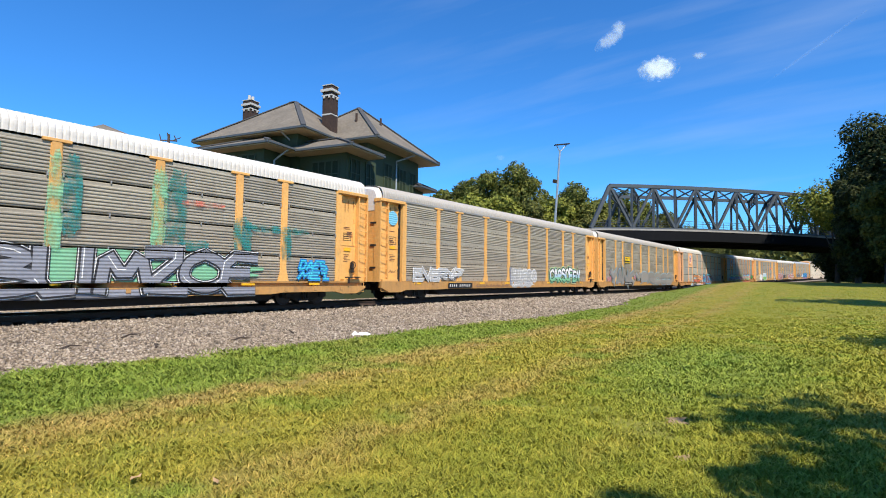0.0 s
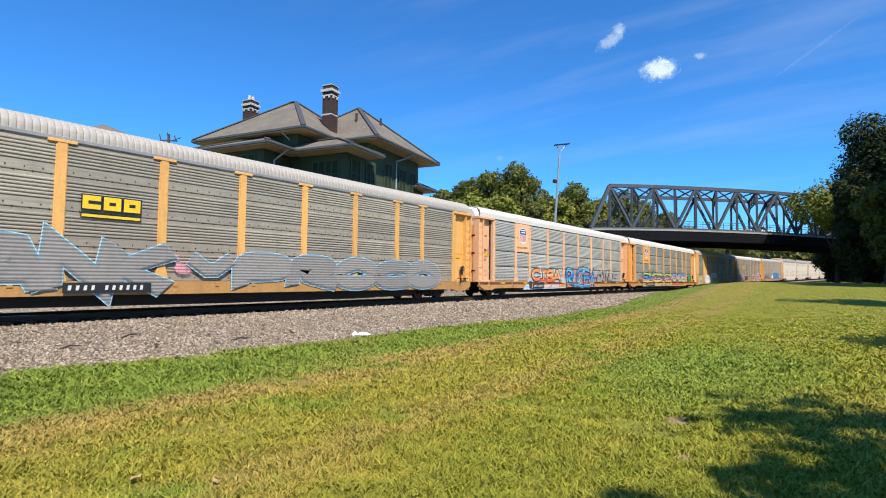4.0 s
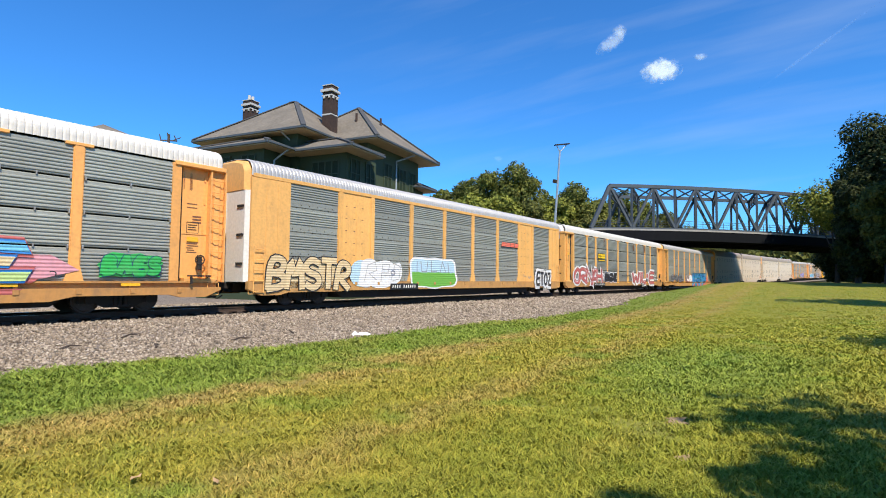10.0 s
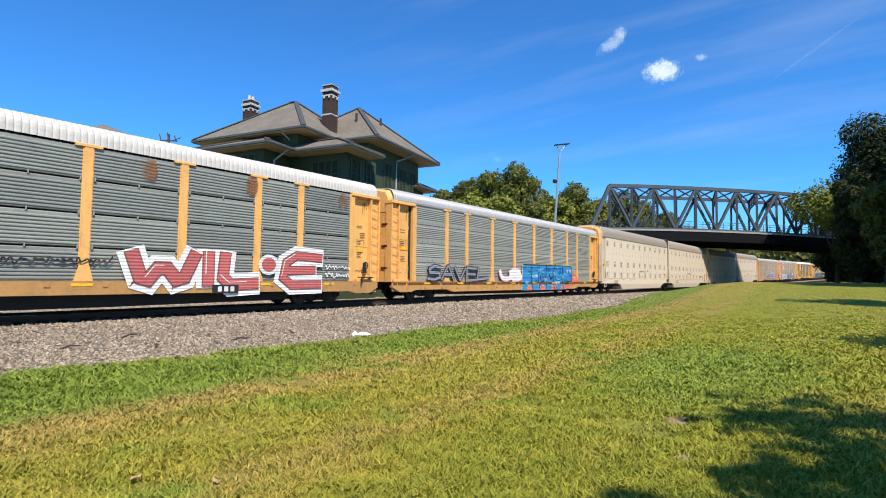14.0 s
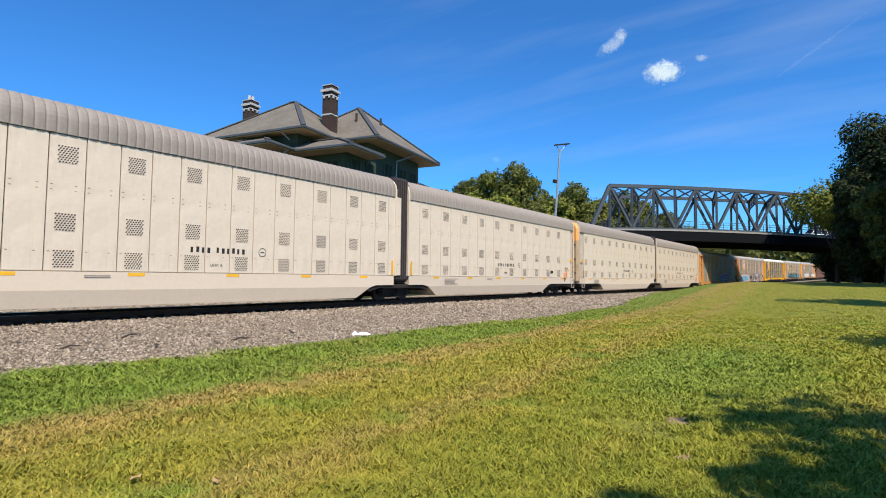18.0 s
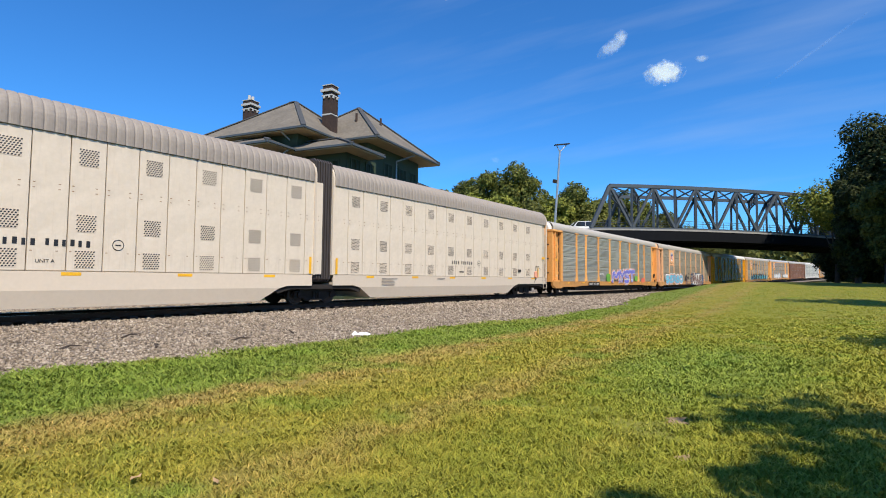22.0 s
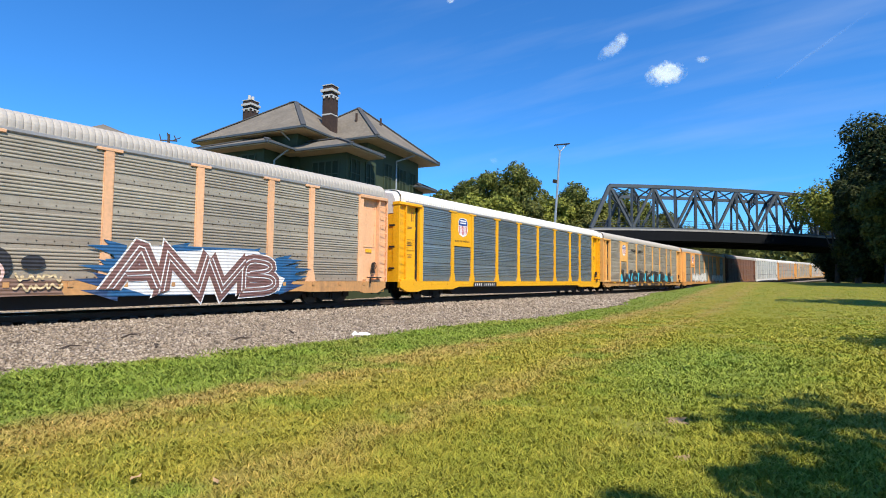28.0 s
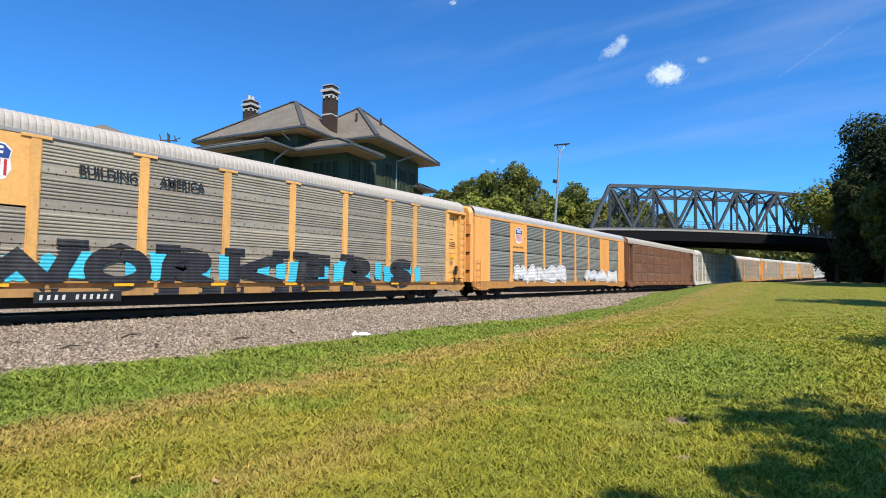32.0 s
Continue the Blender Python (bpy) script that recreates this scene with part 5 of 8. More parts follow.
            for ring, mi in ((low, 0), (top, 1)):
                dr.prism([(-0.12, ring), (0.0, ring), (s * 0.22, [(y * 0.9, 1.0 + (z - 1.0) * 0.985) for y, z in ring])] if s > 0 else [(0.12, ring), (0.0, ring), (s * 0.22, [(y * 0.9, 1.0 + (z - 1.0) * 0.985) for y, z in ring])], mi)
            for yy in (-1.0, -0.3, 0.3, 1.0):
                dr.box(min(s * 0.20, s * 0.27), max(s * 0.20, s * 0.27), yy - 0.03, yy + 0.03, 1.1, 6.0)
            for z in (1.6, 2.8, 4.0):
                dr.box(min(s * 0.20, s * 0.28), max(s * 0.20, s * 0.28), -1.3, -1.05, z, z + 0.16, 2)
            CACHE[("dr", s)] = dr.mesh("end_door", paint("grimy_end", (0.42, 0.31, 0.19), 0.7, 0.8, (0.14, 0.075, 0.04)), m_orange, m_under)
        part("ladder", CACHE[("lad", s)], car, at=pose(s * 21.05, 0, 0))
        part("end_door", CACHE[("dr", s)], car, "rusty yellow end door", at=pose(s * 21.55, 0, 0))
        g = Geo()
        for dx in (s * 0.72, -20.6 if s < 0 else 20.1):
            g.quad((dx - 0.06, -1.572, 1.3), (dx + 0.06, -1.572, 1.3), (dx + 0.06, -1.572, 2.0), (dx - 0.06, -1.572, 2.0))
        part("reflector_tape", g.mesh("reflector_tape", m_reflect), car, "yellow reflective strips")["kind"] = "stuff"
        nx = cx + (-1.6 if s > 0 else 0.15)
        bars(car, [(nx + k * 0.20 + (0.14 if k > 3 else 0.0), 1.97 + 0.02 * (k % 3 == 1), 0.085 + 0.02 * (k % 2), 0.19) for k in range(10)], m_black, -1.532, label="black stencilled number as plain bars")
        ring = Geo()
        for k in range(20):
            a0, a1 = k * 0.31416, (k + 1) * 0.31416
            ring.quad((nx + 2.8 + 0.17 * math.cos(a0), -1.532, 2.08 + 0.17 * math.sin(a0)), (nx + 2.8 + 0.17 * math.cos(a1), -1.532, 2.08 + 0.17 * math.sin(a1)), (nx + 2.8 + 0.145 * math.cos(a1), -1.532, 2.08 + 0.145 * math.sin(a1)), (nx + 2.8 + 0.145 * math.cos(a0), -1.532, 2.08 + 0.145 * math.sin(a0)))
        ring.box(nx + 2.72, nx + 2.88, -1.533, -1.531, 2.06, 2.10)
        part("round_mark", ring.mesh("round_mark", m_black), car, "small round black stencil")["kind"] = "stuff"
        if s < 0:
            words("stencil", "UNIT A", 0.14, m_black, car, pose(nx + 0.72, -1.532, 1.50, 90, 0, 0), "black stencilled lettering")
        else:
            bars(car, [(nx + 0.75 + 0.075 * k, 1.50, 0.05, 0.09) for k in range(6)], m_black, -1.532)
        bars(car, [(cx - 7.4, 1.10 - 0.07 * k, random.uniform(0.8, 1.3), 0.035) for k in range(5)] + [(cx - 3.0, 1.12, 0.7, 0.04)], plain("stencil_grey", (0.25, 0.22, 0.19)))
        g = Geo()
        for k in range(6):
            x = cx - 8.4 + k * 3.3
            g.quad((x, -1.536, 1.14), (x + 0.5, -1.536, 1.14), (x + 0.5, -1.536, 1.24), (x, -1.536, 1.24))
        part("reflector_tape", g.mesh("reflector_tape", m_reflect), car, "yellow reflective strips")["kind"] = "stuff"
        part("coupler", coupler_mesh(), car, at=pose(s * 21.3, 0, 0, 0, 0, 0 if s > 0 else 180))
    g = Geo()
    for i in range(7):
        x = -0.42 + i * 0.14
        g.box(x - 0.045, x + 0.045, -1.46, 1.46, 0.95, 6.26, cut=0.14)
    part("bellows", g.mesh("bellows", m_bellows), car, "black rubber bellows between the two units")
    # brake wheel cover, rods and small plates near the rear end
    part("cover", Geo().prism([(19.55, [(-1.60, 1.30), (-1.54, 1.28), (-1.54, 1.66), (-1.60, 1.62)]), (19.75, [(-1.66, 1.22), (-1.54, 1.22), (-1.54, 1.74), (-1.66, 1.70)]), (19.95, [(-1.60, 1.30), (-1.54, 1.30), (-1.54, 1.52), (-1.60, 1.50)])]).mesh("cover", plain("salmon_cloth", (0.70, 0.30, 0.18), 0.9)), car, "orange cloth cover")
    part("brake_rod", Geo().tube((19.75, -1.57, 2.10), (20.2, -1.57, 2.06), 0.014, sides=6).tube((20.2, -1.57, 2.06), (20.4, -1.57, 1.84), 0.014, sides=6).tube((19.75, -1.57, 2.1), (19.75, -1.57, 1.7), 0.014, sides=6).tube((19.75, -1.57, 1.2), (19.5, -1.57, 0.9), 0.014, sides=6).mesh("brake_rod", m_black), car)
    part("plate", Geo().box(17.1, 17.3, -1.575, -1.565, 1.62, 1.80).box(17.33, 17.5, -1.575, -1.565, 1.62, 1.80).mesh("plate", m_black), car, "small black plate")
    for x in (-20.95, 20.95):
        part("warning_plate", Geo().box(x - 0.22, x + 0.22, -1.58, -1.57, 2.62, 2.80).mesh("warning_plate", m_reflect), car, "small orange plate")
    for x in (-18.9, 0.0, 18.9):
        truck(car, x)
    g = Geo().box(-20.9, 20.9, -0.5, 0.5, 0.72, 0.98)
    for x in (-18.9, 0.0, 18.9):
        g.prism([(x + dx, [(-1.45, z), (1.45, z), (1.45, 0.84), (-1.45, 0.84)]) for dx, z in ((-2.5, 0.80), (-2.2, 0.50), (-1.6, 0.66), (1.6, 0.66), (2.2, 0.50), (2.5, 0.80))])
    part("underframe", g.mesh("underframe", m_under), car)
    return car


# the cars in their order, each with the lettering that it carries
TRAIN = []   # (car, middle along the train, distance from the middle to its trucks)
at_ = 0.0


def couple(car, length, base):
    global at_
    TRAIN.append((car, at_ + length / 2, base))
    at_ += length


L1, L2 = 28.5, 44.3
at_ = -L1

car = autorack("yellow and grey autorack car with grey and mint graffiti letters", m_yellow, m_roof_white, m_panel_dirty, deep=0.50, slot=True)
# green and teal overspray on posts and panels
for x0, x1, z0, z1, col, sd in ((-1.75, -1.15, 1.8, 4.2, "mint", 3), (-1.2, 0.2, 2.9, 4.9, "teal", 13), (1.20, 1.66, 1.8, 4.7, "mint", 4), (1.6, 2.1, 2.2, 4.7, "teal", 6), (4.02, 4.55, 2.0, 4.8, "mint", 16), (4.5, 5.2, 1.9, 4.7, "teal", 15), (5.0, 6.0, 2.0, 2.4, "teal", 17), (6.9, 7.7, 1.7, 3.4, "teal", 8), (7.4, 10.4, 2.85, 3.15, "teal", 9), (9.0, 9.5, 1.8, 2.9, "teal", 10), (5.0, 6.6, 3.55, 3.75, "coral", 11)):
    fog(car, x0, x1, z0, z1, col, sd, 14, -1.555, thin=True)
fog(car, -2.4, 8.0, 0.95, 1.95, "mint", 2, 30, -1.525)
lettered(car, "BL|MZOE", -1.3, 7.9, 0.48, 2.08, "slate", seed=3, width=0.31, wild=0.35, fit=1.16, cells=[(-1.3, 1.2), (1.0, 2.0), (1.75, 2.75), (2.55, 4.05), (3.85, 5.3), (5.1, 6.7), (6.5, 7.9)], rims=[(0.22, "black"), (0.16, "white"), (0.11, "black")])
mural(car, "dark grey sprayed underline", [("slate", [(-2.2, 0.52), (2.6, 0.50), (7.6, 0.56), (7.9, 0.72), (-2.3, 0.74)]), ("black", [(-2.2, 0.50), (2.6, 0.47), (5.0, 0.53), (7.7, 0.53)], 0.05)], -1.562)
lettered(car, "DAES", 9.9, 11.3, 1.42, 1.86, "cyan", "blue", "", 5, 0.075)
lettered(car, "MEI", 9.9, 11.5, 1.04, 1.40, "cyan", "blue", "", 6, 0.075)
couple(car, L1, 10.6)

car = autorack("yellow and grey autorack car with white and green graffiti", m_yellow, m_roof_grey, m_panel_dirty, deep=0.42, end_white=True, seam=False)
g = Geo().tube((-12.72, PANEL_Y + 0.16, 4.15), (-12.72, PANEL_Y + 0.12, 4.15), 0.36, sides=24)
part("round_badge", g.mesh("round_badge", spray("sky")), car, "round pale blue badge")
fog(car, -11.2, -7.2, 1.08, 1.6, "silver", 90, 20, thin=True)
lettered(car, "EVERYP", -11.3, -7.1, 1.04, 1.72, "silver", seed=7, width=0.13, rims=[(0.08, "white")], gloss=False, wild=1.4, fit=1.3, slash=0.6)
scribble(car, -5.5, -1.5, 0.56, 0.86, "brown", 77, -1.575, 0.035)
mural(car, "pale silver sprayed cloud with a white rim", [("slate", [(-1.45, 1.9), (-1.15, 1.95), (-1.0, 0.62), (-1.35, 0.75)]), ("silver", arc(-0.9, 1.62, 0.30, 0.28, 180, 60) + arc(0.0, 1.62, 0.40, 0.27, 130, 50) + arc(0.8, 1.62, 0.38, 0.27, 130, 50) + arc(1.45, 1.65, 0.3, 0.2, 110, 0) + arc(2.1, 1.15, 0.38, 0.32, 90, -40) + arc(1.2, 0.72, 0.45, 0.16, -30, -150) + arc(0.3, 0.72, 0.45, 0.16, -30, -150) + arc(-0.7, 0.72, 0.45, 0.16, -30, -180))])
lettered(car, "HUERO", -1.15, 2.4, 0.92, 1.85, "silver", seed=8, width=0.20, wild=0.4, rims=[(0.09, "white")], gloss=False)
for k in range(5):
    scribble(car, -1.1 + 0.65 * k, -0.5 + 0.65 * k, 0.66, 0.92, "white", 60 + k, -1.60, 0.03)
lettered(car, "CARSOFEM", 4.6, 10.2, 0.92, 2.05, (("white", 1.55), ("pale", 1.30), ("mint", 0)), seed=9, width=0.20, wild=1.3, fit=1.2, rims=[(0.34, "tan"), (0.24, "mint"), (0.13, "black")], slash=0.5)
number_plate(car, -8.4, 0.58, 2.4)
couple(car, L1, 10.6)

car = autorack("yellow and grey autorack car with faded outlined graffiti", m_yellow, m_roof_grey, m_panel_dirty, deep=0.42, end_white=True, seam=False)
for x0, z0, r in ((-11.3, 1.25, 0.26), (-10.8, 1.85, 0.22), (-11.0, 1.05, 0.20), (-10.6, 1.30, 0.32), (-11.5, 1.65, 0.12), (-3.6, 1.45, 0.30), (-3.9, 1.75, 0.16), (-2.2, 1.75, 0.18)):
    fog(car, x0 - r, x0 + r, z0 - r * 0.8, z0 + r * 0.8, "pink", int(x0 * 7 + 300), 9, thin=True)
lettered(car, "YANK", -10.8, -4.1, 0.52, 2.25, "ash", seed=11, width=0.46, wild=0.6, fit=1.2, rims=[(0.26, "pale"), (0.20, "steel"), (0.08, "ash")], gloss=False, slash=0.4)
lettered(car, "V", -3.4, -1.8, 1.05, 1.95, "ash", seed=12, width=0.36, wild=0.4, rims=[(0.20, "pale"), (0.14, "steel"), (0.05, "ash")], gloss=False)
lettered(car, "PROCO", -1.6, 10.4, 0.58, 2.05, "ash", seed=14, width=0.46, wild=0.5, fit=1.16, rims=[(0.26, "pale"), (0.20, "steel"), (0.08, "ash")], gloss=False, slash=0.3)
number_plate(car, -7.05, w=2.4)
scribble(car, -13.05, -12.45, 1.75, 2.05, "white", 98, -1.195, 0.035)
LOGO = [car]
couple(car, L1, 10.6)

car = autorack("faded peach autorack car with orange and blue graffiti", m_peach, m_roof_white, m_panel_pale, deep=0.46, badge=1, tee=False, end_white=True, slot=True)
mural(car, "pale blue and pink sprayed ground", [("pale", [(-8.3, 0.40), (-7.3, 1.15), (-6.4, 1.75), (-5.7, 2.12), (-5.2, 2.0), (-4.6, 2.1), (-3.9, 2.0), (-3.0, 1.9), (-2.6, 1.5), (-1.2, 1.1), (-1.2, 0.46)]), ("black", [(-7.4, 1.02), (-7.3, 0.46), (-6.7, 0.46), (-6.9, 0.98)]), ("blush", [(-7.0, 0.52), (-6.7, 0.98), (-3.0, 1.0), (-1.5, 0.90), (-1.2, 0.52)]), ("orange", [(-2.6, 0.52), (-1.9, 0.84), (-1.3, 0.80), (-1.2, 0.52)]), ("black", [(-5.6, 0.98), (-5.0, 0.74), (-5.4, 0.46)], 0.05), ("black", [(-4.2, 0.98), (-3.7, 0.74), (-4.2, 0.46)], 0.05), ("white", [(-6.0, 2.02), (-5.6, 2.14), (-5.2, 2.0)], 0.04), ("white", [(-3.3, 1.95), (-2.9, 2.0), (-2.6, 1.7)], 0.04)], -1.564)
lettered(car, "CIBA", -6.9, -2.3, 0.92, 1.96, (("orange", 1.60), ("peach", 1.42), ("orange", 1.2), ("coral", 0)), seed=13, width=0.25, wild=1.2, fit=1.16, rims=[(0.12, "black")], slash=0.6)
scribble(car, -13.25, -12.6, 1.3, 4.4, "slate", 3)
scribble(car, -12.0, -6.0, 1.2, 1.55, "silver", 5, -1.54, 0.03)
fog(car, -1.6, 5.4, 0.5, 2.0, "pink", 95, 24, -1.529, thin=True)
lettered(car, "RUZEM", -1.1, 4.75, 0.46, 2.08, (("sky", 1.75), ("blue", 1.45), ("azure", 1.2), ("sky", 0.9), ("azure", 0)), seed=14, width=0.25, wild=1.5, fit=1.2, rims=[(0.16, "black")], slash=0.7)
scribble(car, 4.7, 5.6, 1.15, 1.45, "black", 96, -1.575, 0.05)
lettered(car, "DINUE", 5.6, 10.7, 0.98, 1.95, "smoke", seed=15, width=0.20, wild=1.0, rims=[(0.05, "slate")], gloss=False, slash=0.5)
number_plate(car, -6.9, 0.50, 1.7)
couple(car, L1, 10.6)

car = autorack("yellow autorack car with a long blue and lime graffiti band", m_orange, m_roof_white, m_panel_clean, deep=0.58, badge=1, end_white=True, slot=True)
mural(car, "red and tan sprayed ground with diamond pattern", [("rose", [(-11.2, 1.22), (-9.4, 1.62), (8.0, 1.60), (8.7, 1.35), (7.8, 0.62), (2.0, 0.56), (-9.2, 0.95)]), ("pink", [(-10.4, 1.28), (-9.4, 1.40), (2.0, 1.42), (2.0, 1.30), (-9.4, 1.20)]), ("pink", [(0.5, 1.62), (8.6, 1.72), (9.3, 1.3), (8.4, 1.05), (0.5, 1.30)]), ("tan", [(-9.7, 1.05), (-9.6, 0.46), (1.2, 0.44), (2.2, 0.78), (1.0, 1.16), (0.2, 1.12), (-1.2, 1.02)]), ("umber", [(-8.9, 0.62), (-8.1, 0.98), (-7.5, 0.98), (-8.2, 0.52)]), ("umber", [(-2.9, 0.44), (-2.5, 0.74), (-1.9, 0.44)]), ("umber", [(-1.5, 0.46), (-1.0, 0.76), (-0.5, 0.46)]), ("orange", arc(-3.7, 0.58, 0.2, 0.12, 0, 350)), ("black", [(-0.9, 0.98), (-0.3, 0.70), (0.3, 0.98), (0.9, 0.70), (1.5, 0.98)], 0.035), ("black", [(-0.9, 0.46), (-0.3, 0.70), (0.3, 0.46), (0.9, 0.70), (1.6, 0.46)], 0.035), ("black", [(-9.7, 0.44), (1.3, 0.43)], 0.05), ("black", [(-9.7, 1.02), (-9.6, 0.46)], 0.04)], -1.562)
BANDS = (("lime", 1.62), ("azure", 1.26), ("tan", 0))
lettered(car, "EMCDK", -9.5, -0.4, 0.88, 2.06, BANDS, seed=16, width=0.22, wild=0.9, fit=1.16, cells=[(-9.6, -7.7), (-7.7, -5.8), (-6.0, -4.3), (-4.5, -2.5), (-2.6, -0.4)], rims=[(0.15, "black")], slash=0.7)
mural(car, "lime cross with a blue stem", [("lime", [(0.1, 1.95), (0.7, 1.92), (0.68, 2.2), (1.15, 2.2), (1.14, 1.92), (1.75, 1.95), (1.45, 1.62), (0.4, 1.62)]), ("azure", [(0.75, 1.66), (1.08, 1.66), (1.12, 1.08), (0.72, 1.08)]), ("tan", [(0.1, 0.98), (0.6, 1.16), (1.2, 1.16), (1.75, 0.98)]), ("black", [(0.75, 1.62), (0.4, 1.62), (0.1, 1.95), (0.7, 1.92), (0.68, 2.2), (1.15, 2.2), (1.14, 1.92), (1.75, 1.95), (1.45, 1.62), (1.08, 1.62)], 0.05), ("black", [(0.75, 1.62), (0.72, 1.1)], 0.05), ("black", [(1.08, 1.62), (1.12, 1.1)], 0.05), ("black", arc(0.92, 1.76, 0.11, 0.10, 0, 330), 0.035), ("black", arc(0.9, 1.9, 1.15, 0.45, 150, 210, 6), 0.025), ("black", arc(0.9, 1.9, 1.15, 0.45, 30, -30, 6), 0.025)], -1.600)
lettered(car, "CMDE", 2.0, 8.05, 0.92, 2.08, (("sky", 1.72), ("cream", 1.35), ("lime", 0)), seed=18, width=0.24, wild=0.7, fit=1.14, rims=[(0.30, "rose"), (0.13, "blue")], slash=0.5)
scribble(car, 7.95, 8.75, 1.0, 1.45, "black", 82, -1.56, 0.03)
fog(car, 9.75, 11.65, 1.08, 1.88, "green", 83, 12)
lettered(car, "BAES", 9.85, 11.6, 1.10, 1.82, "green", "black", "", 19, 0.20, wild=0.5, rims=[(0.04, "navy")])
number_plate(car, -8.2, 0.44)
for k, w in enumerate(("DEATH", "BECOMES", "YOU")):
    words("tag", w, 0.19, m_white, car, pose(-13.10 + 0.10 * k, -1.195, 1.62 - 0.20 * k, 90, 0, 0), "white handwritten tag", 0.72, 0.006)
couple(car, L1, 10.6)

car = autorack("yellow bi-level autorack car with solid yellow bays", m_yellow, m_roof_silver, m_panel_dark, deep=0.40, tee=False, solid=(1, 7), flush=True, door_white=True, seam=False)
fog(car, -12.75, -8.8, 0.66, 1.85, "cream", 84, 24)
lettered(car, "BMSTR", -12.9, -8.6, 0.52, 2.02, "cream", seed=20, width=0.27, wild=0.6, fit=1.2, rims=[(0.09, "black")], gloss=False)
mural(car, "white and pale blue sprayed bubbles", [("pale", arc(-7.9, 1.35, 0.75, 0.62, 60, 300)), ("white", arc(-7.4, 1.75, 0.55, 0.30, 200, 30) + arc(-6.3, 1.72, 0.6, 0.28, 120, 20) + arc(-5.5, 1.45, 0.42, 0.55, 60, -80) + arc(-6.6, 0.82, 0.7, 0.16, -20, -170) + arc(-7.6, 0.95, 0.5, 0.25, -60, -170)), ("silver", [(-7.7, 1.0), (-7.5, 1.75), (-7.0, 1.9), (-6.9, 1.5), (-7.4, 1.35), (-6.9, 1.05)], 0.05), ("silver", [(-6.6, 0.95), (-6.5, 1.8), (-6.0, 1.82), (-6.1, 1.4), (-6.5, 1.4)], 0.05), ("silver", [(-5.9, 1.0), (-5.6, 1.85), (-5.2, 1.7), (-5.3, 1.1), (-5.8, 1.0)], 0.05), ("slate", arc(-5.75, 1.4, 0.14, 0.10, 0, 340), 0.07), ("slate", [(-6.5, 1.55), (-5.3, 1.56)], 0.03), ("slate", [(-6.6, 1.25), (-5.2, 1.26)], 0.03)])
mural(car, "pale blue and green sprayed block with a white rim", [("white", arc(-4.0, 1.85, 0.5, 0.42, 180, 80) + arc(-2.4, 2.0, 0.9, 0.28, 120, 60) + arc(-0.95, 1.85, 0.5, 0.40, 100, 0) + arc(-0.75, 1.1, 0.5, 0.42, 40, -90) + arc(-2.4, 0.8, 0.9, 0.22, -40, -140) + arc(-3.9, 1.05, 0.5, 0.38, -80, -180)), ((("pale", 1.46), ("leaf", 0)), arc(-3.95, 1.82, 0.42, 0.34, 180, 80) + arc(-2.4, 1.95, 0.9, 0.22, 120, 60) + arc(-1.0, 1.82, 0.42, 0.32, 100, 0) + arc(-0.82, 1.1, 0.42, 0.34, 40, -90) + arc(-2.4, 0.82, 0.9, 0.16, -40, -140) + arc(-3.85, 1.05, 0.42, 0.30, -80, -180)), ("slate", [(-3.9, 1.5), (-3.9, 2.05)], 0.05), ("slate", [(-3.6, 2.05), (-3.5, 1.5), (-3.1, 1.5), (-3.0, 2.05)], 0.05), ("slate", [(-2.7, 2.08), (-2.7, 1.5), (-2.2, 1.55)], 0.05), ("slate", [(-1.9, 1.5), (-1.7, 2.08), (-1.4, 1.5)], 0.05), ("slate", [(-1.2, 2.05), (-1.1, 1.5)], 0.05)])
lettered(car, "ETOZ", 9.55, 12.0, 0.60, 1.74, "black", seed=23, width=0.20, wild=0.5, fit=1.1, rims=[(0.44, "black"), (0.38, "white"), (0.10, "white")], gloss=False)
scribble(car, 7.75, 8.3, 1.25, 1.5, "slate", 64, -1.50, 0.03)
scribble(car, 8.5, 9.1, 1.05, 1.5, "slate", 65, -1.50, 0.03)
g = Geo()
for k in range(4):
    x = 4.75 + k * 0.57
    g.quad((x - 0.02, -1.530, 3.24), (x + 0.50, -1.530, 3.24), (x + 0.62, -1.530, 3.58), (x + 0.10, -1.530, 3.58), 1)
    g.quad((x, -1.536, 3.30), (x + 0.50, -1.536, 3.30), (x + 0.60, -1.536, 3.56), (x + 0.10, -1.536, 3.56), 0)
part("logo", g.mesh("logo", spray("coral"), m_black), car, "orange slanted logo blocks")["kind"] = "stuff"
for i in (1, 7):
    xx = -HALF + sum(BAYS[:i])
    bars(car, [(xx + 0.3 + 0.5 * a, 1.6 + 0.55 * c, 0.10, 0.035) for a in range(3) for c in range(6)], m_brown, -1.495)["kind"] = "stuff"
number_plate(car, -6.0, 0.56, 2.1)
couple(car, L1, 10.6)

